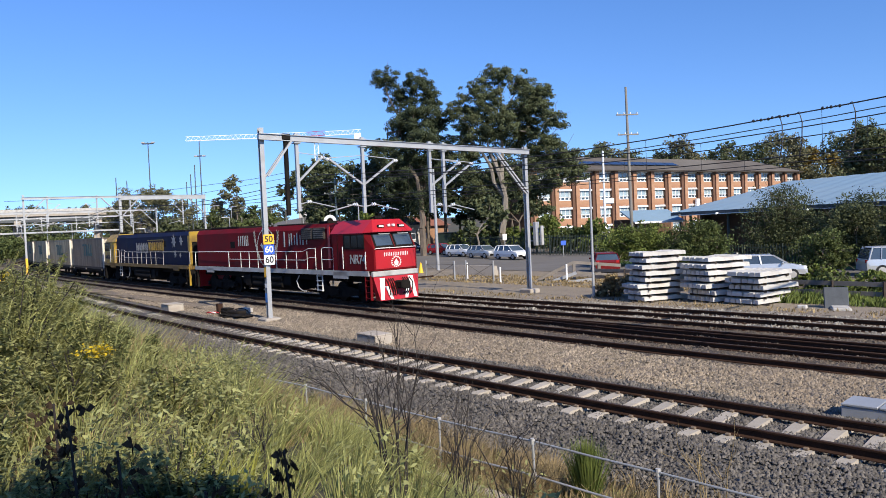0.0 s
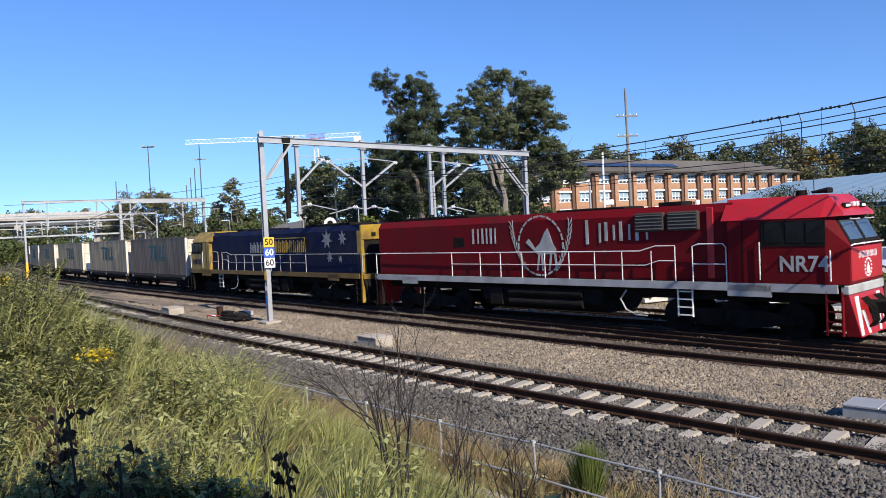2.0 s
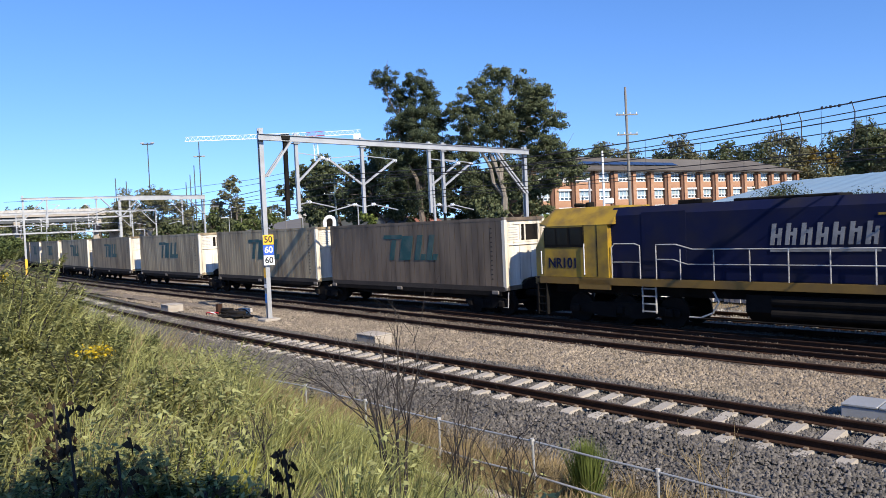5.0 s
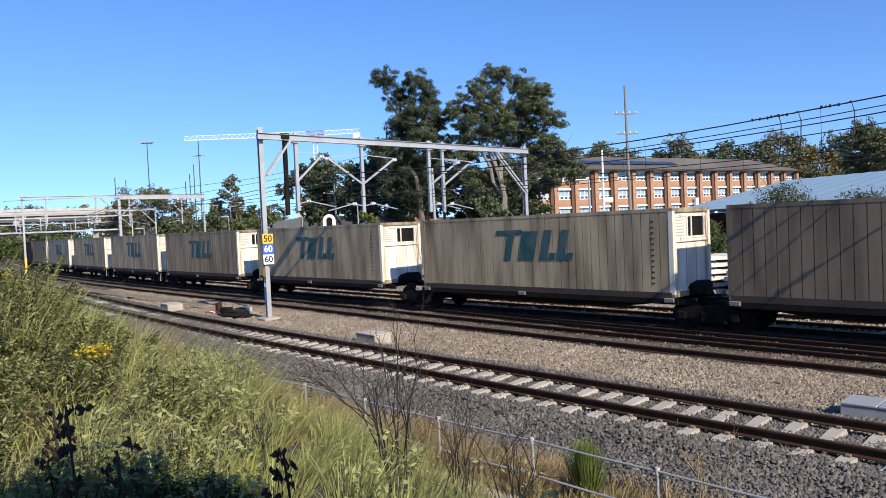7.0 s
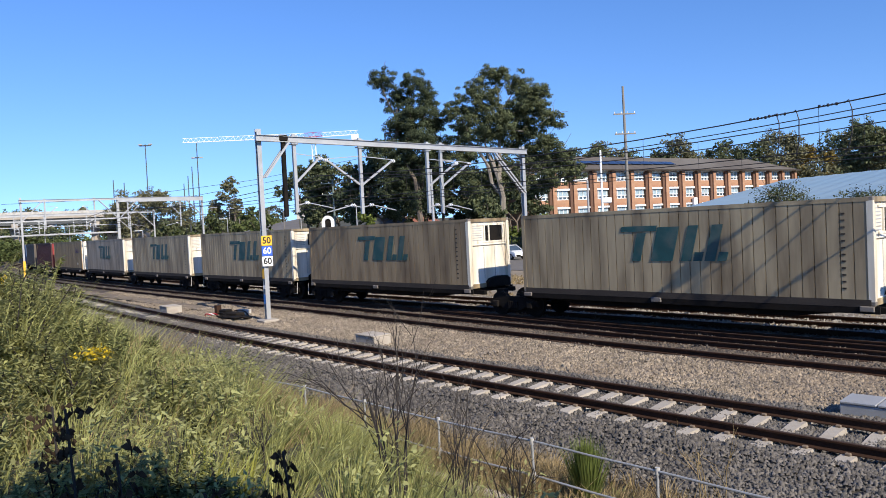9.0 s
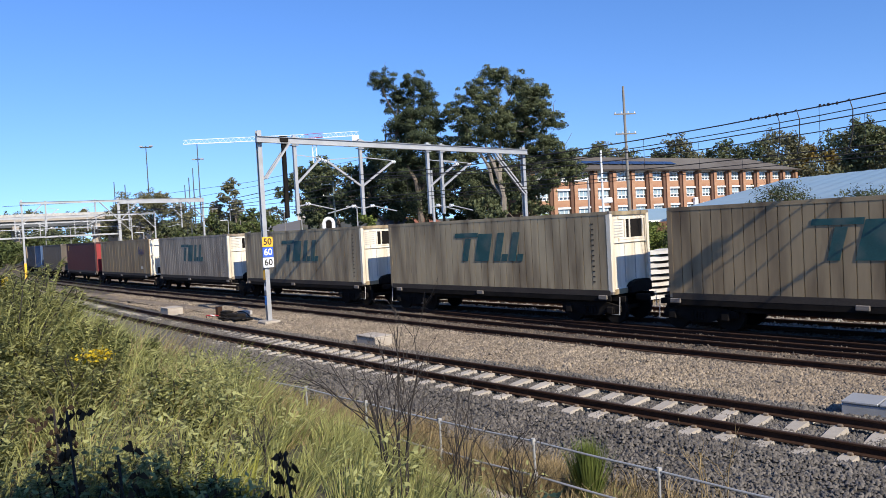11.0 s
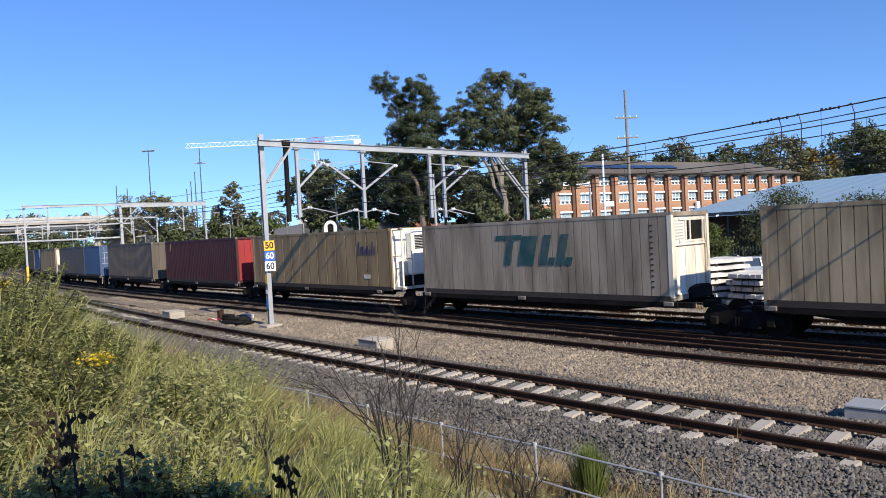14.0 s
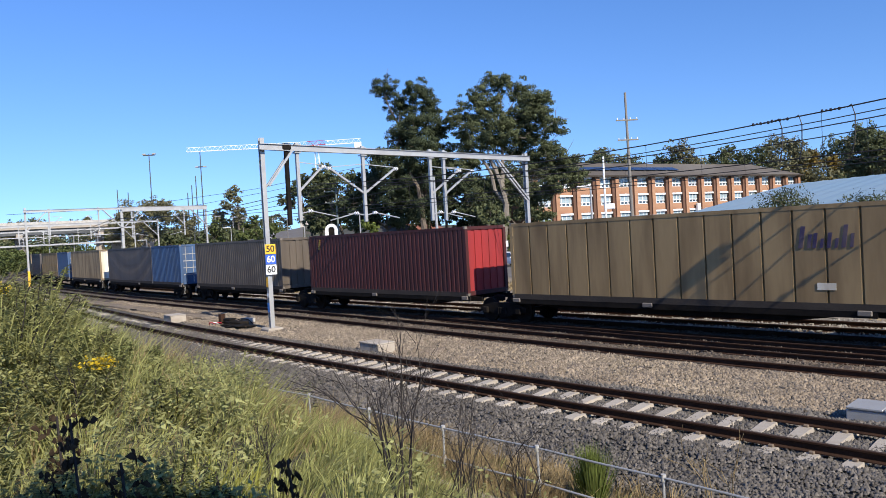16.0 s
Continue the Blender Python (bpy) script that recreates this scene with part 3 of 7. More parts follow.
def emblem(kind, t, L, zc):
    """Painted shapes on the camera side of a container."""
    y = -1.226
    if kind == "toll":
        q = 0.26

        def slab(x0, w, z0, z1):
            x0, w, z0, z1 = 0.87 * x0, 0.87 * w, 0.92 * z0, 0.92 * z1
            g = Geo().prism([(x0 + q * z0, z0), (x0 + w + q * z0, z0), (x0 + w + q * z1, z1), (x0 + q * z1, z1)], y - 0.012, y, "y")
            part("painted_shape", g, TOLL_GREEN, t, "faded dark green painted slanted shape", at=Matrix.Translation((0.05, 0, zc)))
        slab(-2.1, 1.55, 0.46, 0.66)
        slab(-1.35, 0.38, -0.60, 0.40)
        slab(-0.52, 0.9, -0.6, 0.6)
        slab(0.72, 0.40, -0.6, 0.62)
        slab(1.64, 0.40, -0.6, 0.62)
        slab(1.2, 0.34, -0.6, -0.30)
        slab(2.12, 0.34, -0.6, -0.30)
    elif kind == "rand":
        g = Geo()
        for k, (w, h) in enumerate(((0.34, 0.62), (0.28, 0.42), (0.28, 0.42), (0.30, 0.62))):
            x0 = -0.72 + k * 0.38
            g.prism([(x0, -0.3), (x0 + w * 0.36, -0.3), (x0 + w * 0.36 + h * 0.15, -0.3 + h), (x0 + h * 0.15, -0.3 + h)], y - 0.012, y, "y")
            g.prism([(x0 + w * 0.7, -0.3), (x0 + w, -0.3), (x0 + w + 0.05, -0.3 + h * 0.62), (x0 + w * 0.7 + 0.05, -0.3 + h * 0.62)], y - 0.012, y, "y")
        part("painted_emblem", g, RAND_BLUE, t, "dark navy painted emblem", at=Matrix.Translation((L * 0.31, 0, zc + 0.25)))
        part("pale_patch", Geo().box((L * 0.31, y - 0.004, zc - 1.12), (0.5, 0.008, 0.2)), END_WHITE, t)
    elif kind == "mark":
        g = Geo()
        for k in range(5):
            g.rod((-0.1 + 0.02 * k, y - 0.01, 0.1 * k), (-0.1 + 0.02 * k, y + 0.01, 0.1 * k), 0.10 - 0.012 * k, 10)
        part("painted_emblem", g, YELLOW, t, "small faded yellow emblem", at=Matrix.Translation((-L * 0.41, 0, zc + 0.5)))


BASE_Z = 1.02


def container(lf, lr, side, end, kind, label, H=2.9):
    L = lr - lf
    t = vehicle("shipping_container", lf, lr, label, "shipping container", "containers on the train", BASE_Z)
    h = L / 2
    W = 1.22
    f = h - 0.75 if kind == "rand" else h          # where the walls stop at the front
    mid, ln = (f - h) / 2, f + h
    g = Geo()
    per, duty, dep = (0.345, 0.92, 0.075) if kind in ("toll", "rand") else (0.28, 0.5, 0.036)
    if kind == "rand":
        per = 0.92
    for s in (-1, 1):
        groove_wall(g, -h + 0.14, f - 0.14, s * W, 0.16, H - 0.12, per, duty, dep, s)
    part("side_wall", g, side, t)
    part("roof", Geo().box((mid, 0, H - 0.05), (ln - 0.2, 2.40, 0.05)), side, t)
    fr = Geo()
    for s in (-1, 1):
        fr.box((mid, s * (W - 0.04), H - 0.06), (ln - 0.2, 0.10, 0.12))
        part("bottom_rail", Geo().box((mid, s * (W - 0.04), 0.06), (ln - 0.2, 0.11, 0.2)), GRIME, t, "grime-dark bottom rail")
        fr.box((-h + 0.08, s * (W - 0.07), H / 2), (0.16, 0.16, H - 0.2))
        part("front_post", Geo().box((f - 0.08, s * (W - 0.07), H / 2), (0.16, 0.16, H - 0.2)), end if kind == "toll" else side, t)
    for e in (-h + 0.06, f - 0.06):
        fr.box((e, 0, H - 0.07), (0.12, 2.2, 0.14)).box((e, 0, 0.09), (0.12, 2.2, 0.18))
    part("frame", fr, side, t)
    for s in (-1, 1):
        for e in (-1, 1):
            for z in (0.06, H - 0.05):
                part("corner_casting", Geo().box((e * (h - 0.09), s * (W - 0.075), z), (0.18, 0.165, 0.118), cut=0.01), STEEL_GREY, t)
    part("back_wall", Geo().box((-h + 0.05, 0, H / 2), (0.05, 2.2, H - 0.25)), end, t)
    if kind == "toll":
        p = part("end_wall", Geo().box((h - 0.10, 0, H / 2), (0.06, 2.16, H - 0.25)), end, t, "white cooling unit end")
        # the opening grille at the top and the cooler's frame
        part("grille", Geo().box((h - 0.065, 0.34, H - 0.60), (0.02, 1.15, 0.74)), BLACK, p)
        bar = Geo()
        for yy in (-0.25, 0.02, 0.86):
            bar.box((h - 0.045, yy, H - 0.60), (0.04, 0.07, 0.78))
        for zz in (H - 0.26, H - 0.98, H - 1.06):
            bar.box((h - 0.045, 0.2, zz), (0.03, 1.7, 0.07))
        for yy in (-1.02, 1.02):
            bar.rod((h - 0.03, yy, 0.2), (h - 0.03, yy, H - 0.2), 0.03, 6)
        bar.rod((h - 0.03, -1.0, H * 0.62), (h - 0.03, 1.0, H * 0.62), 0.025, 6)
        part("cooler_frame", bar, END_WHITE, p)
        # Dark rounded block in place of the shadow from the container ahead.
        shadow_prof = [(1.05, 0.0), (1.05, 0.3), (0.9, 0.42), (0.3, 0.44), (-0.1, 0.36), (-0.3, 0.2), (-0.3, 0.0)]
        part("lower_dark_block", Geo().prism(shadow_prof, h - 0.08, h + 0.14, "x"), BLACK, p, "dark rounded lump standing in for the shadow of the next container")
        ribs = Geo()
        for k in range(7):
            ribs.box((h - 0.066, -0.68, H - 0.3 - 0.1 * k), (0.014, 0.6, 0.03))
        for yy in (-0.3, 0.35):
            ribs.box((h - 0.064, yy, H * 0.36), (0.016, 0.025, H * 0.46))
        part("panel_ribs", ribs, SILVER, p, kind="stuff")
        part("base_bar", Geo().box((h - 0.04, 0, 0.16), (0.06, 2.2, 0.1), cut=0.01), END_WHITE, p)
        steps = Geo()
        for k in range(12):
            steps.box((h - 0.75, -W - 0.006, 0.45 + k * 0.185), (0.10, 0.012, 0.045))
        part("step_slots", steps, GRIME, t, kind="stuff")
    elif kind == "rand":
        p = part("end_wall", Geo().box((h - 0.74, 0, H / 2), (0.06, 2.36, H - 0.06)), END_WHITE, t, "white refrigeration end in a pipe frame")
        part("cooler", Geo().box((h - 0.46, 0.25, H * 0.58), (0.5, 1.25, H * 0.72), cut=0.08), WHITE, p)
        gr = Geo()
        for k in range(9):
            gr.box((h - 0.2, 0.25, H * 0.66 + k * 0.075), (0.03, 0.95, 0.045))
        part("grille", gr, BLACK, p)
        part("lower_dark_block", Geo().box((h - 0.38, 0.1, 0.38), (0.36, 1.7, 0.55), cut=0.04), BLACK, p)
        bar = Geo()
        for yy in (-1.12, 1.12):
            bar.rod((h - 0.06, yy, 0.1), (h - 0.06, yy, H - 0.08), 0.045, 8)
            bar.rod((h - 0.7, yy, H - 0.1), (h - 0.06, yy, H - 0.1), 0.035, 6).rod((h - 0.7, yy, H * 0.55), (h - 0.06, yy, H * 0.55), 0.03, 6)
            bar.rod((h - 0.7, yy, 0.15), (h - 0.06, yy, H * 0.5), 0.025, 6)
        bar.rod((h - 0.06, -1.1, H - 0.1), (h - 0.06, 1.1, H - 0.1), 0.04, 6)
        bar.box((h - 0.42, 0, 0.1), (0.72, 2.3, 0.12)).rod((h - 0.06, -0.55, H - 0.1), (h - 0.06, -0.55, 0.2), 0.03, 6).rod((h - 0.06, -1.1, H * 0.5), (h - 0.06, -0.5, H * 0.5), 0.03, 6)
        part("pipe_frame", bar, END_WHITE, p)
    else:
        g = Geo()
        if kind in ("doors",):
            g.box((h - 0.05, -0.54, H / 2), (0.05, 1.03, H - 0.28), cut=0.01).box((h - 0.05, 0.54, H / 2), (0.05, 1.03, H - 0.28), cut=0.01)
            p = part("end_doors", g, end, t, "closed cargo doors")
            r = Geo()
            for yy in (-0.8, -0.28, 0.28, 0.8):
                r.rod((h - 0.005, yy, 0.15), (h - 0.005, yy, H - 0.15), 0.02, 6)
            for zz in (0.7, 1.2, 1.7, 2.2):
                r.box((h - 0.015, 0, zz), (0.02, 2.0, 0.05))
            part("lock_rods", r, SILVER, p)
            part("placard", Geo().box((h + 0.004, 0.55, 1.55), (0.012, 0.5, 0.4)), SIGN_O, p)
        else:
            g2 = Geo()
            n = 10
            for i in range(n):
                a = -1.06 + 2.12 * i / n
                g2.box((h - 0.055 - (0.03 if i % 2 else 0), a + 0.106, H / 2), (0.03, 0.225, H - 0.27))
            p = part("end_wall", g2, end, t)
    emblem("toll" if kind == "toll" else "rand" if kind == "rand" else "mark" if kind == "mark" else "", t, L, H * 0.60)
    return t


def wagon(lf, lr, ends=(1, 1), label="black steel skeletal container wagon with bogies"):
    """A low black underframe below containers from lf to lr, on bogies."""
    L = lr - lf
    t = vehicle("container_wagon", lf, lr, label, "railway wagon", "wagons of the train")
    h = L / 2
    for y0 in (-0.95, 0.80):
        g = Geo().prism([(-h - 0.5, 0.96), (h + 0.5, 0.96), (h + 0.5, 0.78), (h - 0.9, 0.78), (h - 2.3, 0.60), (-h + 2.3, 0.60), (-h + 0.9, 0.78), (-h - 0.5, 0.78)], y0, y0 + 0.15, "y")
        part("side_beam", g, BLACK, t)
    for s in (-1, 1):
        part("deck_edge", Geo().box((0, s * 1.2, 0.9), (L + 0.2, 0.06, 0.2)), BLACK, t)
    for k in range(6):
        x = -h + 0.3 + (L - 0.6) * k / 5
        part("cross_member", Geo().box((x, 0, 0.90), (0.22, 2.3, 0.14)), BLACK, t)
    for x in (-h + 0.2, -0.4, h - 0.2):
        for s in (-1, 1):
            part("pedestal", Geo().box((x, s * 1.18, 0.93), (0.36, 0.2, 0.15), cut=0.02), STEEL_GREY, t)
    part("brake_gear", Geo().box((0.6, 0.2, 0.62), (1.2, 0.7, 0.3), cut=0.05).rod((-2.6, 0.5, 0.62), (-1.4, 0.5, 0.62), 0.16, 10), BLACK, t)
    for e, on in zip((1, -1), ends):
        if on:
            bogie(t, e * (h + (-0.9 if on == 1 else 0.75)), 1.78)
        cp = Geo().box((e * (h + 0.62), 0, 0.85), (0.5, 0.26, 0.24), cut=0.04)
        part("coupler", cp, BLACK, t)
        if on == 1:
            hd = Geo()
            for s in (-1, 1):
                x = e * (h + 0.42)
                hd.tube([(x, s * 1.15, 0.95), (x, s * 1.2, 0.35), (x - 0.35 * e, s * 1.2, 0.35), (x - 0.35 * e, s * 1.15, 0.95)], 0.02, 6)
            part("hand_rail", hd, SILVER, t, "pale painted shunter's step rail")
    return t


T = "weathered %s refrigerated container with dark green emblem on a wagon"
FREIGHT = [(73.5, 85.7, TOLL_DARK, END_WHITE, "toll", T % "dark brown"), (87.5, 99.7, TOLL_GREY, END_WHITE, "toll", T % "grimy grey"),
           (103.1, 115.3, TOLL_GREY, END_WHITE, "toll", T % "dusty grey"), (118.4, 130.6, TOLL_BROWN, END_WHITE, "toll", T % "brown-stained"),
           (132.8, 145.0, TOLL_GREY, END_WHITE, "toll", T % "streaked grey"), (147.6, 159.8, TOLL_GREY, END_WHITE, "toll", T % "grimy grey"),
           (162.7, 174.9, TOLL_PALE, END_WHITE, "toll", T % "pale beige"), (176.8, 191.2, RAND_TAN, END_WHITE, "rand", "tan refrigerated container with navy emblem and pipe frame"),
           (193.9, 206.1, BOX_RED_SHADED, BOX_RED_LIT, "mark", "red corrugated shipping container with shade-dark sides and a small yellow emblem"),
           (209.6, 221.8, BOX_GREY, BOX_GREY, "plain", "grey-brown corrugated shipping container with a plain end"),
           (225.1, 231.2, BOX_BLUE, BOX_BLUE, "doors", "short blue shipping container with closed cargo doors"),
           (231.5, 243.6, BOX_DARK, BOX_DARK, "plain", "dark corrugated shipping container behind the blue one"),
           (247.0, 259.2, TOLL_BROWN, END_WHITE, "box", "dusty beige container with a white end"),
           (261.4, 267.5, BOX_BLUE, BOX_BLUE, "doors", "short blue container with closed doors"),
           (268.0, 280.2, RAND_TAN, RAND_TAN, "box", "tan corrugated container far down the train"),
           (283.0, 295.2, BOX_DARK, BOX_DARK, "plain", "dark container far down the train"),
           (298.0, 310.2, TOLL_BROWN, END_WHITE, "box", "dusty beige container at the tail of the view")]
for c in FREIGHT:
    container(*c)
for lf, lr, ends in [(73.9, 85.7, (1, 2)), (87.5, 99.7, (0, 2)), (103.1, 115.3, (0, 2)), (118.4, 130.6, (0, 1)), (133.0, 144.6, (1, 1)), (148.0, 159.8, (1, 2)), (162.7, 174.9, (0, 2)),
                     (178.4, 191.2, (0, 2)), (193.9, 206.1, (0, 2)), (209.6, 221.8, (0, 1)), (225.1, 243.6, (1, 1)), (247.0, 259.2, (1, 2)), (261.4, 280.2, (0, 1)), (283.0, 295.2, (1, 2)), (298.0, 310.2, (0, 1))]:
    wagon(lf, lr, ends)


def hull(g, pts):
    bm = bmesh.new()
    for p in pts:
        bm.verts.new(p)
    r = bmesh.ops.convex_hull(bm, input=bm.verts)
    bmesh.ops.delete(bm, geom=[v for v in bm.verts if not v.link_faces], context="VERTS")
    bm.verts.index_update()
    g.add([v.co for v in bm.verts], [tuple(v.index for v in f.verts) for f in bm.faces])
    bm.free()
    return g


def star(g, x, z, r, y, pts=7, inner=0.45):
    n = pts * 2
    prof = [(x + (r if k % 2 == 0 else r * inner) * math.sin(2 * math.pi * k / n), z + (r if k % 2 == 0 else r * inner) * math.cos(2 * math.pi * k / n)) for k in range(n)]
    g.prism(prof, y - 0.006, y + 0.006, "y")


def ring_dashes(g, x, z, rx, rz, y, n=22, w=0.07):
    for k in range(n):
        a0, a1 = 2 * math.pi * (k + 0.12) / n, 2 * math.pi * (k + 0.88) / n
        q = [(x + (rx + e) * math.sin(a), z + (rz + e) * math.cos(a)) for a, e in ((a0, 0), (a1, 0), (a1, w), (a0, w))]
        g.prism(q, y - 0.006, y + 0.006, "y")


def locomotive(lf, lr, turn, hood_m, cab_m, face_m, sill_m, rail_m, livery, label):
    mid = (lf + lr) / 2
    t = empty("diesel_locomotive", on_line(mid, o_train(mid), 0, turn), label, "locomotive", "locomotives")
    moving.append((t, mid, 0, turn))
    h = 10.45
    c = -1 if turn == 0 else 1           # side of the loco that faces the camera
    # body
    g = Geo()
    prof = [(-1.22, 1.66), (-1.22, 3.78), (-1.02, 4.06), (1.02, 4.06), (1.22, 3.78), (1.22, 1.66)]
    g.prism(prof, -10.2 if livery == "red" else -10.02, 7.1, "x")
    hood = part("hood", g, hood_m, t)
    for q, d in (((-6.5, 0, 4.12), (4.2, 1.9, 0.14)), ((1.5, 0, 4.10), (3.0, 1.3, 0.10)), ((4.6, 0, 4.13), (0.9, 0.7, 0.16))):
        part("roof_hatch", Geo().box(q, d, cut=0.03), BLACK, hood)
    if livery == "red":
        for x in (4.35, 5.55):
            rd = part("radiator_box", Geo().box((x, c * 1.25, 3.56), (1.1, 0.14, 0.62), cut=0.04), GRIME, hood, "grimy brown radiator box")
            for k in range(5):
                part("louvre", Geo().box((x, c * 1.325, 3.34 + 0.11 * k), (0.96, 0.02, 0.03)), STEEL_GREY, rd)
        part("door_pillar", Geo().box((6.45, c * 1.235, 2.85), (0.22, 0.05, 2.2), cut=0.015), RED_BRIGHT, hood, "bright red pillar beside the cab door")
        part("vent_panel", Geo().box((-4.75, c * 1.224, 3.05), (0.62, 0.012, 0.4)), BLACK, hood)
    else:
        part("vent_panel", Geo().box((5.1, c * 1.224, 2.9), (1.6, 0.012, 1.9)), NAVY, hood)
        part("vent_panel", Geo().box((-5.0, c * 1.224, 3.2), (0.6, 0.012, 0.42)), BLACK, hood)
        for k, x in enumerate((-8.9, -9.55)):
            part("hood_door", Geo().box((x, c * 1.224, 2.45), (0.52, 0.014, 1.35), cut=0.005), NAVY, hood)
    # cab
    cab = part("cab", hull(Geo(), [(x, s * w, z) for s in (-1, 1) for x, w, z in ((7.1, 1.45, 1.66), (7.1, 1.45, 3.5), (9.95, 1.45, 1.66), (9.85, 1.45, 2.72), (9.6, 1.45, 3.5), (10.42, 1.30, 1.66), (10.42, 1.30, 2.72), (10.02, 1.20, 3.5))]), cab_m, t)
    # On the red loco the brow is a sunlit copy of the red.
    part("cab_roof", hull(Geo(), [(x, s * w, z) for s in (-1, 1) for x, w, z in ((6.9, 1.46, 3.5), (6.9, 0.95, 4.14), (9.75, 1.46, 3.5), (10.28, 1.22, 3.52), (10.26, 1.2, 3.62), (9.75, 0.85, 4.14))]), face_m, cab, "painted cab roof brow")
    for s in (-1, 1):
        part("side_window", Geo().box((9.0, s * 1.455, 3.08), (1.75, 0.02, 0.72)), BLACK, cab)
    for s in (-1, 1):
        for x in (8.45, 9.05, 9.6):
            part("side_pane", Geo().box((x, s * 1.468, 3.1), (0.46, 0.012, 0.58)), CAB_GLASS, cab)
    sl = math.degrees(math.atan2(0.40, 0.78))
    for s in (-1, 1):
        fr = Matrix.Translation((10.235, s * 0.61, 3.10)) @ pose(0, 0, 0, 0, -sl, 0)
        part("windscreen_frame", Geo().box((0, 0, 0), (0.03, 1.16, 0.80), fr, cut=0.01), BLACK, cab)
        part("windscreen", Geo().box((0.022, 0, 0.02), (0.02, 0.98, 0.60), None).add([], []), GLASS, cab, at=fr)
    part("roof_lights", Geo().box((10.16, 0.14, 3.83), (0.12, 0.15, 0.13), cut=0.02).box((10.16, -0.14, 3.83), (0.12, 0.15, 0.13), cut=0.02), LAMP, cab, "lit white headlamps")
    lb = Geo()
    for yy in (-0.62, 0.62):
        lb.box((10.14, yy, 3.80), (0.10, 0.40, 0.15), cut=0.02)
    part("number_box", lb, BLACK, cab)
    pl = Geo()
    for yy in (-0.62, 0.62):
        pl.box((10.195, yy, 3.80), (0.012, 0.28, 0.07))
    part("number_plate_bars", pl, SIGN_W, cab)
    part("brow_rails", Geo().tube([(10.32, -0.9, 3.44), (10.38, -0.85, 3.42), (10.38, -0.3, 3.42), (10.32, -0.25, 3.44)], 0.018).tube([(10.32, 0.9, 3.44), (10.38, 0.85, 3.42), (10.38, 0.3, 3.42), (10.32, 0.25, 3.44)], 0.018), SILVER, cab)
    hr = Geo()
    for x in (8.07, 10.0):
        hr.rod((x, c * 1.50, 1.75), (x, c * 1.50, 2.85 if x < 9 else 2.6), 0.02, 6)
    part("cab_hand_rail", hr, WHITE, cab)
    part("door_seam", Geo().box((7.55, c * 1.452, 2.6), (0.03, 0.012, 1.8)).box((8.1, c * 1.452, 2.6), (0.03, 0.012, 1.8)), BLACK, cab)
    # On the red loco this panel carries sunlight in its colour.
    nose = part("nose_panel", Geo().box((10.43, 0, 2.19), (0.05, 2.45, 0.92), cut=0.02), face_m, cab, "painted nose panel")
    part("nose_rail", Geo().tube([(10.44, -1.25, 2.70), (10.5, -1.2, 2.74), (10.5, 1.2, 2.74), (10.44, 1.25, 2.70)], 0.02).rod((10.5, -0.4, 2.7), (10.5, -0.4, 2.78), 0.015), WHITE, cab)
    # horn, aerials
    ho = Geo()
    for k in range(3):
        ho.rod((9.2, -0.5 + 0.15 * k, 4.22), (9.65, -0.5 + 0.15 * k, 4.26), 0.03, 8, 0.08)
    ho.rod((8.6, 0.3, 4.12), (8.6, 0.3, 4.32), 0.16, 12).rod((9.0, 0.2, 4.12), (9.0, 0.2, 4.6), 0.012, 5)
    part("horns", ho, BLACK, cab)
    # sill, front beam and pilot
    sl_ = Geo()
    for s in (-1, 1):
        sl_.box((0, s * 1.42, 1.53), (20.3, 0.10, 0.24)).box((7.7, s * 1.425, 1.42), (1.3, 0.09, 0.34)).box((-7.8, s * 1.425, 1.42), (1.0, 0.09, 0.3))
    part("side_sill", sl_, sill_m, t, "grey painted frame sill")
    part("deck", Geo().box((0, 0, 1.62), (20.6, 2.86, 0.06)), BLACK, t)
    part("underframe", Geo().box((0, 0, 1.30), (19.6, 1.8, 0.5)), BLACK, t)
    for e in (-1, 1):
        b = part("end_beam", Geo().box((e * 10.32, 0, 1.50), (0.22, 2.8, 0.26), cut=0.03), sill_m, t)
        p = Geo()
        p.add([(e * 10.40, -1.38, 1.36), (e * 10.40, 1.38, 1.36), (e * 10.62, 1.15, 0.22), (e * 10.62, -1.15, 0.22), (e * 10.2, -1.38, 1.36), (e * 10.2, 1.38, 1.36), (e * 10.25, 1.15, 0.22), (e * 10.25, -1.15, 0.22)],
              [(0, 1, 2, 3), (4, 7, 6, 5), (0, 3, 7, 4), (1, 5, 6, 2), (0, 4, 5, 1), (3, 2, 6, 7)])
        pi = part("pilot", p, RED_BRIGHT if livery == "red" else BLACK, t, "sloped pilot plate with stripes" if livery == "red" else "")
        if livery == "red":
            st = Geo()
            for s in (-1, 1):
                for y0, y1 in ((0.92, 1.22), (0.35, 0.62)):
                    a = [(y0, 0.26), (y1 - 0.1, 0.26), (y1 + 0.02, 1.3 if y0 > 0.9 else 0.9), (y0 + 0.02, 1.3 if y0 > 0.9 else 0.9)]
                    f = lambda y, z: (e * (10.625 - 0.193 * (z - 0.22)), s * (y - 0.22 * (z - 0.26) * (1 if y0 > 0.9 else -1)), z)
                    vs = [f(y, z) for y, z in a]
                    st.add(vs + [(x - e * 0.02, y, z) for x, y, z in vs], [(0, 1, 2, 3), (4, 7, 6, 5), (0, 4, 5, 1), (1, 5, 6, 2), (2, 6, 7, 3), (3, 7, 4, 0)])
            part("white_stripes", st, WHITE, pi)
        hz = Geo()
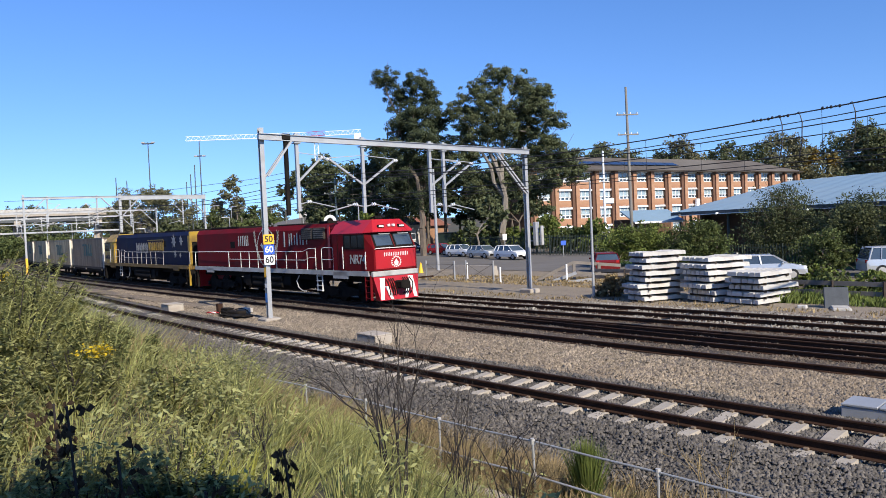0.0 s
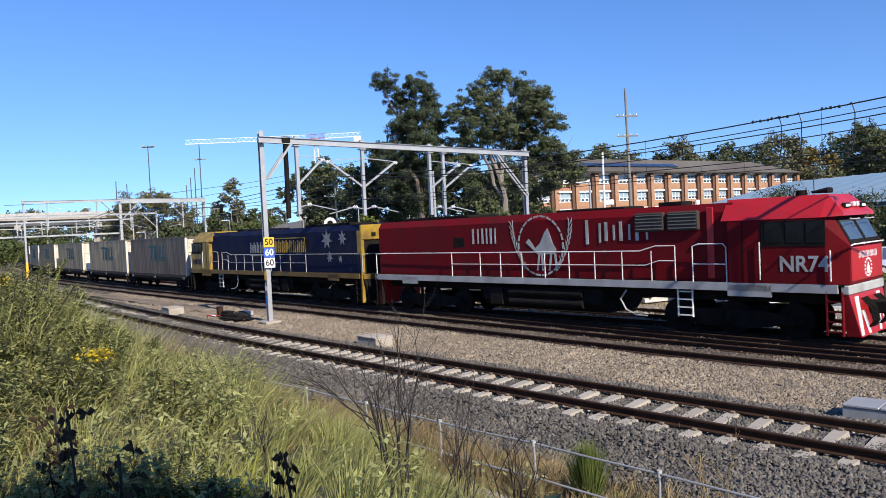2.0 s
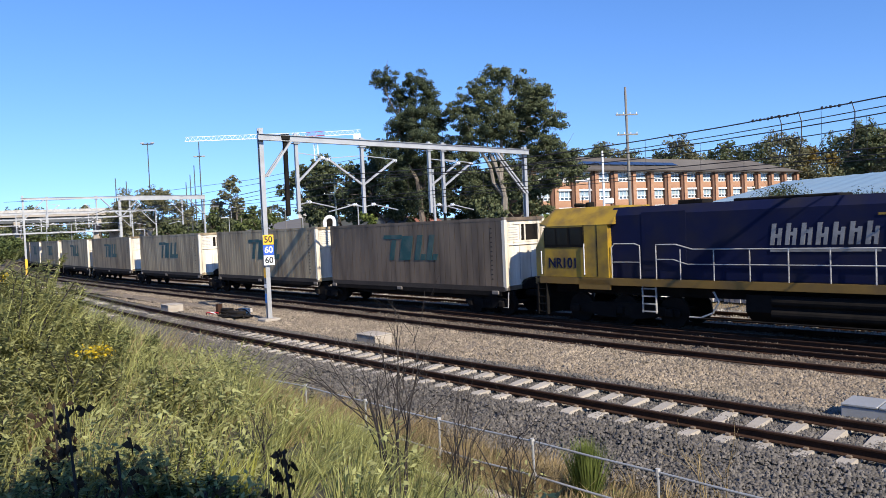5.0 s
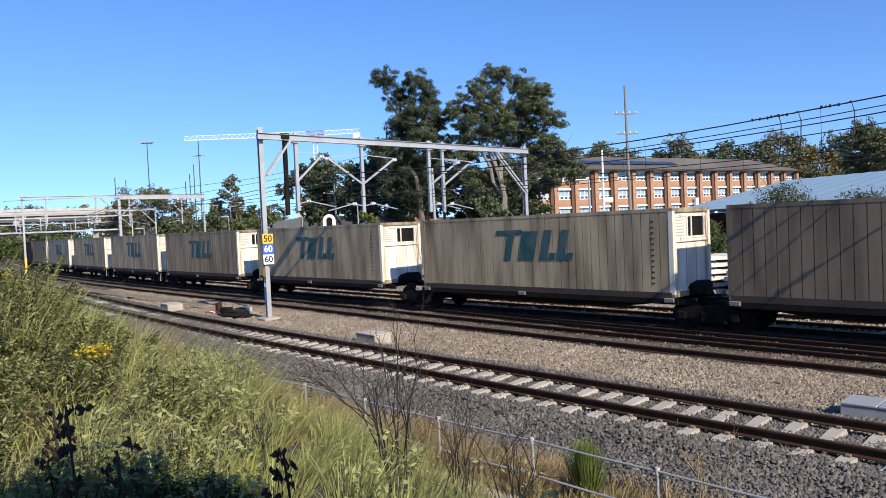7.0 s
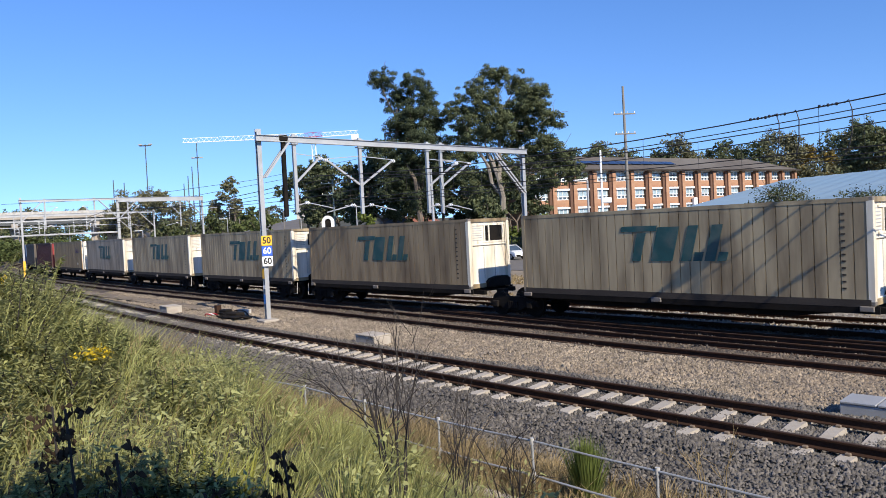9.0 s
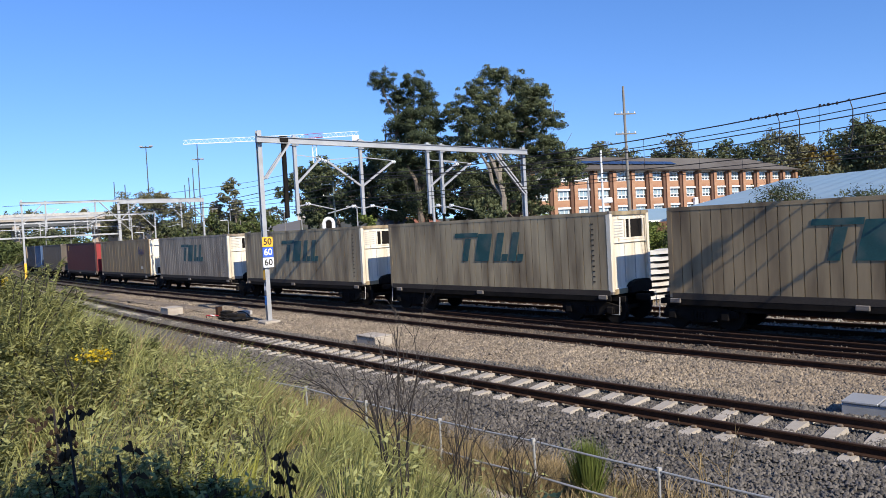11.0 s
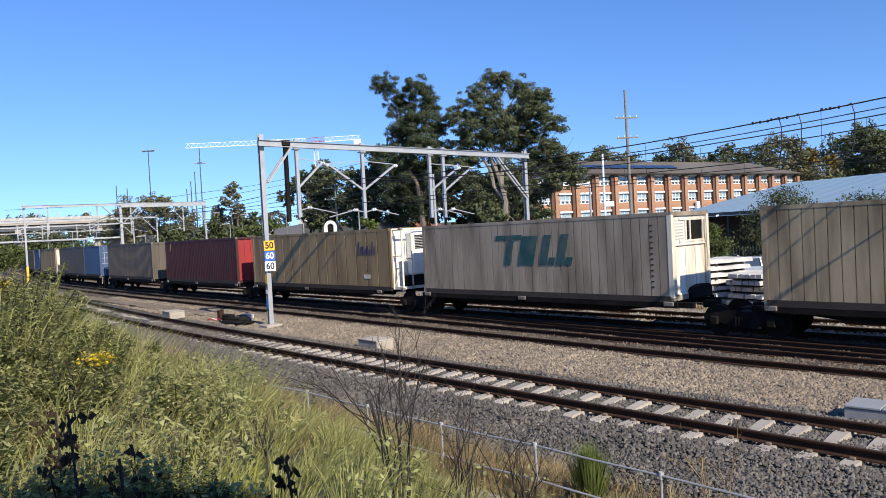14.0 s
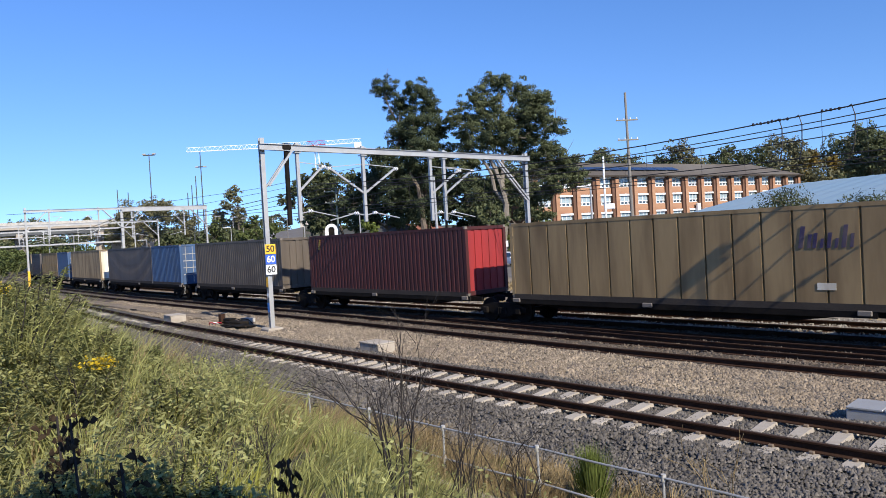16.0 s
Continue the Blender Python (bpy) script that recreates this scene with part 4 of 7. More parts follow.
        for s in (-1, 1):
            for k, y in enumerate((0.30, 0.42, 0.55, 0.72)):
                hz.tube([(e * 10.5, s * y, 1.25), (e * 10.74, s * (y + 0.03), 1.0), (e * 10.78, s * (y - 0.06), 0.62), (e * 10.66, s * (y - 0.1), 0.45)], 0.028, 6)
        part("air_hoses", hz, BLACK, t)
        part("coupler", Geo().box((e * 10.75, 0, 0.95), (0.62, 0.34, 0.36), cut=0.05).box((e * 11.0, 0.1, 0.95), (0.2, 0.42, 0.44), cut=0.05), BLACK, t)
        for s in (-1, 1):
            stp = Geo()
            for k in range(4):
                stp.box((e * 10.05, s * 1.38, 0.35 + 0.28 * k), (0.42, 0.16, 0.03))
            for q in (-0.2, 0.2):
                stp.box((e * 10.05 + q, s * 1.40, 0.85), (0.04, 0.14, 1.2))
            part("corner_steps", stp, RED_SHADED if livery == "red" and e > 0 else BLACK, t)
        hr = Geo()
        if e < 0:
            for s in (-1, 1):
                hr.tube([(-10.3, s * 1.35, 0.45), (-10.3, s * 1.35, 2.6), (-9.6, s * 1.35, 2.62)], 0.022)
                hr.tube([(-10.3, s * 0.5, 1.6), (-10.3, s * 0.5, 2.6), (-10.3, s * 1.3, 2.6)], 0.02)
            part("end_rails", hr, rail_m, t)
    # walkway hand rails
    for s in (-1, 1):
        r = Geo()
        x0, x1 = -5.07, 5.3
        r.tube([(x0, s * 1.38, 1.65), (x0, s * 1.38, 2.62), (-3.9, s * 1.38, 2.62)], 0.02)
        r.tube([(-9.5, s * 1.36, 2.62), (x0, s * 1.38, 2.62), (4.0, s * 1.38, 2.62), (4.6, s * 1.38, 2.78), (x1, s * 1.38, 2.78), (x1, s * 1.38, 1.65)], 0.02)
        r.tube([(x0, s * 1.38, 2.15), (4.2, s * 1.38, 2.15), (4.7, s * 1.38, 2.3), (x1, s * 1.38, 2.3)], 0.016)
        for k in range(8):
            x = -3.4 + k * 1.12
            r.rod((x, s * 1.38, 1.65), (x, s * 1.38, 2.62), 0.018, 6)
        r.tube([(5.9, s * 1.38, 1.65), (5.9, s * 1.38, 2.75), (6.1, s * 1.38, 2.82), (6.9, s * 1.38, 2.82), (7.0, s * 1.38, 2.7), (7.0, s * 1.38, 1.65)], 0.02)
        r.tube([(5.9, s * 1.38, 2.2), (7.0, s * 1.38, 2.2)], 0.016)
        part("hand_rail", r, rail_m, t)
        ld = Geo()
        for q in (5.35, 5.85):
            ld.box((q, s * 1.36, 1.0), (0.03, 0.06, 0.95))
        for k in range(4):
            ld.box((5.6, s * 1.36, 0.58 + 0.25 * k), (0.5, 0.14, 0.03))
        part("ladder", ld, rail_m, t)
    # tank, air reservoirs and running gear
    part("fuel_tank", hull(Geo(), [(x, s * w, z) for s in (-1, 1) for x in (-3.4, 2.4) for w, z in ((1.25, 1.25), (1.3, 0.75), (0.9, 0.42))]), BLACK, t)
    res_ = Geo()
    for s in (-1, 1):
        for z in (0.72, 1.08):
            res_.rod((-1.9, s * 1.28, z), (1.6, s * 1.28, z), 0.15, 14)
    part("air_reservoir", res_, BLACK, t, smooth=False)
    part("tank_skirt", Geo().box((-2.6, c * 1.32, 0.9), (0.7, 0.1, 0.7), cut=0.03).rod((-2.5, c * 1.36, 0.46), (3.9, c * 1.36, 0.46), 0.03, 6), BLACK, t)
    pp = Geo().tube([(3.4, c * 1.3, 1.3), (3.2, c * 1.36, 1.0), (3.4, c * 1.36, 0.65), (3.8, c * 1.36, 0.48), (4.2, c * 1.36, 0.48)], 0.03, 6)
    part("sand_pipe", pp, SILVER, t)
    for x in (-6.9, 6.9):
        bogie(t, x, 3.7, 0.52, 3, 1 if turn == 0 else -1)
    y = c * 1.235
    if livery == "red":
        w = Geo()
        # painted shapes on the hood where the train's name stands
        for x0, ww in ((-3.95, 0.44), (-3.42, 0.40), (-2.95, 0.40)):
            w.box((x0 + 0.06, y, 3.28), (0.10, 0.012, 0.62)).box((x0 + ww - 0.10, y, 3.28), (0.07, 0.012, 0.62))
        for x0, ww, hh in ((1.75, 0.72, 0.86), (2.55, 0.50, 0.66), (3.15, 0.52, 0.66), (3.78, 0.56, 0.66)):
            w.box((x0 + 0.07, y, 3.30), (0.12, 0.012, hh)).box((x0 + ww - 0.11, y, 3.26), (0.08, 0.012, hh * 0.8))
        part("painted_name_shapes", w, SILVER, hood, "pale grey painted name shapes")
        e = Geo()
        ring_dashes(e, -0.35, 2.85, 1.05, 1.08, y, 22)
        # a plain grey animal shape
        e.prism([(-1.05, 2.98), (-0.9, 3.12), (-0.75, 2.95), (-0.6, 2.75), (-0.35, 2.95), (-0.12, 3.35), (0.02, 3.5), (0.12, 3.3), (0.25, 2.95), (0.42, 2.7), (0.3, 2.55), (-0.45, 2.5), (-0.8, 2.78), (-0.95, 2.9)], y - 0.006, y + 0.006, "y")
        for a, b in ((-0.45, -0.55), (-0.32, -0.30), (0.12, 0.02), (0.30, 0.36)):
            e.prism([(a, 2.56), (a + 0.1, 2.56), (b + 0.07, 1.92), (b, 1.92)], y - 0.005, y + 0.005, "y")
        for s in (-1, 1):
            for k in range(9):
                z = 1.95 + 0.2 * k
                x = -0.35 + s * (0.62 + 0.75 * math.sin(min(1.5, 0.25 + k * 0.17)))
                for dz, dx in ((0.3, 0.16), (0.32, -0.02)):
                    e.prism([(x, z), (x + s * dx * 0.7 + 0.05, z + dz * 0.55), (x + s * dx, z + dz)], y - 0.005, y + 0.005, "y")
        part("painted_emblem", e, SILVER, hood, "pale grey oval emblem with an animal shape and leaves")
        letters("cab_number", "NR74", 0.62, SILVER, cab, pose(9.28, -1.458, 2.20, 90), 0.92, bold=0.012)
        n = Geo()
        for k in range(14):
            n.box((10.462, -0.70 + k * 0.108, 2.43), (0.012, 0.035, 0.17 if k % 3 else 0.2))
        for k in range(14):
            a = 2 * math.pi * k / 14
            n.box((10.462, 0.27 * math.sin(a), 2.05 + 0.24 * math.cos(a)), (0.012, 0.08, 0.06))
        n.prism([(-0.14, 2.02), (-0.05, 2.12), (0.0, 2.2), (0.06, 2.1), (0.13, 2.02), (0.1, 1.88), (-0.1, 1.88)], 10.458, 10.47, "x")
        part("nose_emblem", n, WHITE, nose, "white painted nose emblem")
    else:
        w = Geo()
        for k in range(7):
            x0 = 1.65 - k * 0.42
            w.prism([(x0, 2.72), (x0 - 0.12, 2.72), (x0 - 0.2, 3.34), (x0 - 0.08, 3.34)], y - 0.006, y + 0.006, "y")
            w.prism([(x0 - 0.2, 2.72), (x0 - 0.3, 2.72), (x0 - 0.36, 3.2), (x0 - 0.26, 3.2)], y - 0.006, y + 0.006, "y")
            w.box((x0 - 0.2, y, 2.98 + 0.06 * (k % 3)), (0.22, 0.011, 0.10))
        w.box((0.2, y, 2.56), (2.9, 0.012, 0.07))
        part("painted_name_shapes", w, FADED, hood, "pale grey painted name shapes")
        q = Geo()
        q.box((-3.0, y, 3.52), (3.6, 0.012, 0.06)).box((-4.8, y, 3.1), (0.06, 0.012, 0.8))
        for k in range(8):
            x0 = -1.4 - k * 0.42
            q.prism([(x0, 2.72), (x0 - 0.12, 2.72), (x0 - 0.18, 3.4), (x0 - 0.06, 3.4)], y - 0.006, y + 0.006, "y")
            q.prism([(x0 - 0.2, 2.72), (x0 - 0.3, 2.72), (x0 - 0.35, 3.3), (x0 - 0.25, 3.3)], y - 0.006, y + 0.006, "y")
            q.box((x0 - 0.2, y, 3.3 - 0.25 * (k % 2)), (0.22, 0.011, 0.10))
        part("painted_name_panel", q, YELLOW, hood, "yellow painted name shapes")
        for x, z, r in ((-7.0, 3.38, 0.52), (-8.45, 3.42, 0.38), (-7.2, 2.45, 0.30), (-8.2, 2.36, 0.19)):
            st = Geo()
            star(st, x, z, r, y)
            part("painted_star", st, FADED, hood, "pale grey painted star")
        # yellow hood end with lamps
        yb = part("rear_end", Geo().box((-10.06, 0, 3.66), (0.14, 2.46, 0.74), cut=0.03).box((-10.04, -1.15, 2.5), (0.12, 0.17, 1.7)).box((-10.04, 1.15, 2.5), (0.12, 0.17, 1.7)).box((-9.9, -1.16, 3.2), (0.34, 0.16, 1.1), cut=0.02).box((-9.9, 1.16, 3.2), (0.34, 0.16, 1.1), cut=0.02), YELLOW, hood, "yellow painted hood end")
        part("rear_lamps", Geo().box((-10.14, 0.5, 3.55), (0.05, 0.24, 0.18)).box((-10.14, -0.5, 3.55), (0.05, 0.24, 0.18)), BLACK, yb)
        letters("cab_number", "NR101", 0.5, NAVY, cab, pose(9.05, c * 1.458, 2.15, 90, 0, 180), 0.92, bold=0.012)
        part("rear_corner_plate", Geo().box((-10.3, c * 1.36, 1.0), (0.06, 0.16, 1.5)), YELLOW, t)
        part("rear_door", Geo().box((-10.02, 0, 2.45), (0.1, 2.1, 1.6)), BLACK, hood)
    return t


locomotive(28.6, 49.5, 0, RED_SHADED, RED_SHADED, RED_BRIGHT, SILVER, WHITE, "red", "red diesel locomotive with shade-dark sides, pale grey lettering shapes and emblem")
locomotive(50.85, 71.75, 180, NAVY, YELLOW, YELLOW, SILL_GOLD, SILVER, "navy", "navy blue and yellow diesel locomotive with painted stars")


# ---- foliage tools ----
def leaf_mat(name, col, trans=0.25, island=0.6, rough=0.7):
    return mat(name, col, rough, vary=0.35, scale=0.4, fine=3, bump=0, island=island, trans=trans, spec=0.1)


GUM = leaf_mat("gum_leaves", (0.108, 0.125, 0.064), 0.2, 0.35)
GUM_DARK = leaf_mat("dark_gum_leaves", (0.072, 0.09, 0.05), 0.2, 0.35)
# Paler gum for far trees, with distance haze mixed into the colour.
GUM_HAZED = leaf_mat("hazed_gum_leaves", (0.18, 0.175, 0.10), 0.2, 0.35)
BUSH = leaf_mat("bush_leaves", (0.15, 0.185, 0.05), 0.25, 0.4)
OLIVE = leaf_mat("olive_bush_leaves", (0.095, 0.108, 0.052), 0.2, 0.35)
BUSH_DARK = leaf_mat("dark_bush_leaves", (0.105, 0.13, 0.048), 0.25, 0.4)
AUTUMN = leaf_mat("yellow_leaves", (0.2, 0.14, 0.035), 0.2, 0.35)
GRASS = leaf_mat("grass_blades", (0.31, 0.312, 0.115), 0.35, 0.45)
GRASS_DRY = leaf_mat("dry_grass", (0.31, 0.235, 0.125), 0.3, 0.45)
WEED = leaf_mat("weed_leaves", (0.305, 0.305, 0.125), 0.42, 0.45)
WEED_DARK = leaf_mat("dark_weed_leaves", (0.16, 0.178, 0.068), 0.3, 0.45)
LIME = leaf_mat("lime_leaves", (0.27, 0.27, 0.06), 0.4, 0.35)
DEAD = leaf_mat("dead_leaves", (0.05, 0.034, 0.022), 0.1, 0.5, 0.8)
FLOWER = leaf_mat("yellow_flowers", (0.55, 0.40, 0.03), 0.2, 0.2)
BARK = mat("bark", (0.1326, 0.1053, 0.0819), 0.9, vary=0.35, scale=1.5, bump=0.5)
BARK_PALE = mat("pale_bark", (0.2028, 0.1755, 0.1443), 0.85, vary=0.3, scale=0.8, bump=0.4)
TWIG = mat("dark_twig", (0.0234, 0.01794, 0.0156), 0.9, vary=0.3, bump=0.2)


def bulk(name, v, f, material, parent=None, label="", kind="", normals=None):
    me = bpy.data.meshes.new(name)
    v = np.asarray(v, np.float32)
    f = np.asarray(f, np.int32)
    me.vertices.add(len(v))
    me.vertices.foreach_set("co", v.ravel())
    k = f.shape[1]
    me.loops.add(f.size)
    me.loops.foreach_set("vertex_index", f.ravel())
    me.polygons.add(len(f))
    me.polygons.foreach_set("loop_start", np.arange(0, f.size, k, dtype=np.int32))
    me.update(calc_edges=True)
    me.materials.append(material)
    if normals is not None:
        me.polygons.foreach_set("use_smooth", np.ones(len(f), bool))
        me.normals_split_custom_set_from_vertices(np.asarray(normals, np.float32).tolist())
    return part(name, me, material, parent, label, kind=kind)


def leaf_cloud(rng, lobes, n, size, long=1.6, droop=0.35):
    """Leaves in lumps: n diamond leaves spread through clumps in lobes (x, y, z, rx, rz), and the soft normals of the clumps."""
    lobes = np.asarray(lobes, float)
    clumps, rad = [], []
    for x, y, z, rx, rz in lobes:
        k = max(12, int(30 + 26 * rx / 2.5))
        d = rng.normal(size=(k, 3))
        d /= np.linalg.norm(d, axis=1)[:, None]
        r = rng.uniform(0.2, 1.1, (k, 1))
        clumps.append(np.array([x, y, z]) + d * r * [rx, rx, rz])
        rad.append(np.full(k, 0.25 * rx) * rng.uniform(0.4, 1.4, k))
    clumps, rad = np.concatenate(clumps), np.concatenate(rad)
    i = rng.choice(len(clumps), n, p=rad ** 2 / (rad ** 2).sum())
    d = rng.normal(size=(n, 3))
    d[:, 2] += 0.25
    d /= np.linalg.norm(d, axis=1)[:, None]
    p = clumps[i] + d * (rad[i] * rng.uniform(0.25, 1.2, n) ** 0.8)[:, None] * [1, 1, 0.68]
    u = rng.normal(size=(n, 3))
    u[:, 2] -= droop
    u /= np.linalg.norm(u, axis=1)[:, None]
    w = np.cross(u, d + 0.6 * rng.normal(size=(n, 3)))
    w /= np.linalg.norm(w, axis=1)[:, None] + 1e-9
    w *= np.where((np.cross(w, u) * d).sum(1) < 0, -1, 1)[:, None]
    s = size * rng.uniform(0.6, 1.35, n)[:, None]
    v = np.stack([p - u * s * long / 2, p + w * s / 2, p + u * s * long / 2, p - w * s / 2], 1).reshape(-1, 3)
    m = 0.75 * d + 0.4 * np.cross(w, u)
    m /= np.linalg.norm(m, axis=1)[:, None]
    return v, np.arange(4 * n).reshape(-1, 4), np.repeat(m, 4, 0)


def limb(g, a, b, r0, r1, rng, seg=5, wob=0.06, sides=6):
    """A bent, tapering branch from a to b."""
    a, b = Vector(a), Vector(b)
    ln = (b - a).length
    prev, pr = a, r0
    for k in range(1, seg + 1):
        u = k / seg
        q = a.lerp(b, u) + Vector(rng.normal(size=3) * ln * wob * (1 - u) * (1 if k < seg else 0))
        q.z += 0.06 * ln * math.sin(math.pi * u)
        r = r0 + (r1 - r0) * u
        g.rod(prev, q, pr, sides, r)
        prev, pr = q, r
    return prev


def tree(x, y, lobes, n, size, label, leaves=None, bark=None, seed=1, trunk=0.35, forks=3, z=None, name="tree", group="trees", droop=0.35):
    """lobes: (across the view, height, radius) of the crown's lumps, in metres from the foot."""
    rng = np.random.default_rng(seed)
    z = ground_z(x, y) - 0.15 if z is None else z
    t = empty(name, pose(x, y, z), label, name.replace("_", " ").split()[-1], group)
    side = Vector((y, -x, 0)).normalized()
    back = Vector((x, y, 0)).normalized()
    L = []
    for a, h, r in lobes:
        p = side * a + back * rng.uniform(-0.7, 0.7) * r * 1.2
        L.append((p.x, p.y, h, r, r * 0.85))
    top = max(h for _, h, _ in lobes)
    g = Geo()
    first = min(h - r for _, h, r in lobes)
    fork = Vector((rng.normal() * 0.3, rng.normal() * 0.3, max(0.3 * top, min(first + 0.5, 0.5 * top))))
    near = math.hypot(x, y) < 105
    sides = 6 if near else 4
    limb(g, (0, 0, -0.2), fork, trunk, trunk * 0.75, rng, 6 if near else 3, 0.03, sides)
    mains = []
    for k in range(forks):
        c = L[int(k * len(L) / forks)]
        m = fork.lerp(Vector(c[:3]), 0.6)
        limb(g, fork, m, trunk * 0.6, trunk * 0.32, rng, 4 if near else 2, 0.06, sides)
        mains.append(m)
    for c in L:
        m = min(mains, key=lambda q: (q - Vector(c[:3])).length)
        e = limb(g, m, c[:3], trunk * 0.28, trunk * 0.08, rng, 4 if near else 2, 0.09, sides)
        for _ in range(3 if near else 0):
            limb(g, e, Vector(c[:3]) + Vector(rng.normal(size=3)) * c[3] * 0.55, trunk * 0.09, 0.015, rng, 3, 0.1, 4)
    part("trunk", g, bark or BARK, t)
    v, f, m = leaf_cloud(rng, L, n, size, droop=droop)
    bulk("crown", v, f, leaves or GUM, t, kind="stuff", normals=m)
    return t


def shrub(x, y, w, h, n, size, label, leaves=None, seed=1, group="shrubs"):
    rng = np.random.default_rng(seed + 900)
    lobes = []
    k = max(5, int(w * 2.2))
    for i in range(k):
        a = (i + 0.5) / k * 2 - 1
        hh = h * (0.35 + 0.5 * math.sqrt(max(0, 1 - a * a)) * rng.uniform(0.75, 1.1))
        r = min(0.33 * h, 0.3 * w) * rng.uniform(0.75, 1.15)
        lobes.append((a * (w / 2 - r * 0.6), max(r * 0.7, hh - r * 0.4), r))
        lobes.append((a * (w / 2 - r * 0.6) * 0.9, max(r * 0.6, hh * 0.45), r))
    return tree(x, y, lobes, n, size, label, leaves or BUSH, seed=seed, trunk=0.10 + 0.015 * h, name="shrub", group=group, droop=0.0)


# ---- the near bank ----
def hand_rail_fence():
    t = empty("hand_rail_fence", Matrix(), "galvanised steel pipe handrail fence along the foot of the bank", "fence")
    o = 8.3
    ls = [7.2 + 2.085 * k for k in range(-4, 22)]
    zt = [0.42 + 0.015 * math.sin(k * 2.1) for k in range(len(ls))]
    for k, l in enumerate(ls):
        p = spot(l, o)
        q = part("post", Geo().rod((0, 0, -0.75), (0, 0, zt[k]), 0.019, 8), GALV, t, at=pose(p.x, p.y, 0, random.uniform(-1, 1), random.uniform(-1, 1)))
        for z in (zt[k], zt[k] - 0.52):
            part("clamp", Geo().rod((0, 0, z - 0.05), (0, 0, z + 0.045), 0.033, 10), SILVER, q)
    for dz in (0.0, -0.52):
        for k in range(len(ls) - 1):
            a, b = spot(ls[k], o, zt[k] + dz), spot(ls[k + 1], o, zt[k + 1] + dz)
            part("rail", Geo().tube([a, a.lerp(b, 0.5) - Vector((0, 0, 0.008)), b], 0.017, 8), GALV, t)


hand_rail_fence()
kerb = empty("drain_edge", Matrix(), "cracked pale concrete drain edge in the grass", "kerb")
for k in range(9):
    part("edge_block", Geo().box((0, 0, 0), (1.12, 0.26, 0.3), cut=0.02), CONCRETE, kerb, at=on_line(3.6 + 1.15 * k, 7.95 + 0.03 * math.sin(k), -0.53 + 0.01 * (k % 3), random.uniform(-1, 1)))


def blades(name, count, area, height, material, label, seed, lean=0.35, width=0.010, keep=None, cat="grass"):
    """Bent grass blades over a stretch (l0, l1, o0, o1) of the bank, as one sward."""
    rng = np.random.default_rng(seed)
    l0, l1, o0, o1 = area
    V = np.zeros((count, 5, 3))
    k = 0
    while k < count:
        u = rng.random()
        l, o = l0 + (l1 - l0) * u ** 1.35, rng.uniform(o0, o1)
        p = spot(l, o)
        dens = 0.5 + 0.8 * noise.noise(Vector((p.x * 0.7, p.y * 0.7, seed)))
        if rng.random() > max(0.12, dens) or (keep and not keep(l, o, rng)):
            continue
        r = math.hypot(p.x, p.y)
        if r < 1.6 or (r < 4.4 and p.x < -0.12 * p.y and rng.random() < 0.8) or (p.x < -0.27 * p.y and rng.random() < 0.45):
            continue
        cell = 0.42 if o < 8 else 0.3
        gx, gy = math.floor(p.x / cell), math.floor(p.y / cell)
        f1, f2, f3 = (math.sin(gx * 127.1 + gy * 311.7 + q * 74.7 + seed) * 43758.55 % 1 for q in range(3))
        cx, cy = (gx + 0.25 + 0.5 * f1) * cell, (gy + 0.25 + 0.5 * f2) * cell
        out = np.array([p.x - cx, p.y - cy, 0]) / cell
        p = Vector((cx + (p.x - cx) * 0.62, cy + (p.y - cy) * 0.62, 0))
        z = ground_z(p.x, p.y) - 0.03
        h = height * rng.uniform(0.5, 1.3) * (0.55 + 0.75 * f3) * (0.75 + 0.45 * dens) * (1 if o > 8 else (0.5 + 0.5 * step01(4.5, 9, l)) * (1 - 0.45 * step01(4, 7.5, o)))
        a = rng.uniform(0, 2 * math.pi)
        d = (np.array([math.cos(a), math.sin(a), 0]) * lean * 0.5 * rng.uniform(0.2, 1.3) + out * lean * 1.5 + np.array([0.24, 0.05, 0])) * h
        s = np.array([-math.sin(a), math.cos(a), 0]) * width * rng.uniform(0.7, 1.4) * (1 + r * 0.05)
        b = np.array([p.x, p.y, z])
        m = b + d * 0.35 + [0, 0, h * 0.6]
        V[k] = [b - s, b + s, m + s * 0.8, m - s * 0.8, b + d + [0, 0, h]]
        k += 1
    i = np.arange(count)[:, None] * 5
    tris = np.concatenate([i + [0, 1, 2], i + [0, 2, 3], i + [3, 2, 4]], 0)
    ob = bulk(name, V.reshape(-1, 3), tris, material, kind="stuff")
    return tagged(ob, label, cat)


blades("long_grass", 150000, (-3, 42, -1.6, 8.0), 0.58, GRASS, "long green grass leaning on the bank", 11, 0.7, 0.0034)
blades("dark_grass", 45000, (-3, 42, -0.8, 7.6), 0.30, WEED_DARK, "darker green grass low on the bank", 15, 0.9, 0.0045)
blades("dry_grass", 70000, (-3, 46, -1.0, 8.6), 0.44, GRASS_DRY, "dry straw-coloured grass among the green blades", 12, 0.8, 0.003)
blades("verge_grass", 42000, (0, 46, 7.5, 9.9), 0.34, GRASS_DRY, "dry straw-coloured grass between the fence and the ballast", 13, 0.8, 0.0045)
blades("edge_straw_tall", 42000, (7, 40, 6.0, 8.6), 0.72, GRASS_DRY, "tall pale seeding grass along the foot of the bank", 19, 0.6, 0.0026)
blades("verge_green", 9000, (0, 30, 8.0, 9.6), 0.2, GRASS, "patches of short green grass beside the fence", 14, 0.7, 0.006)


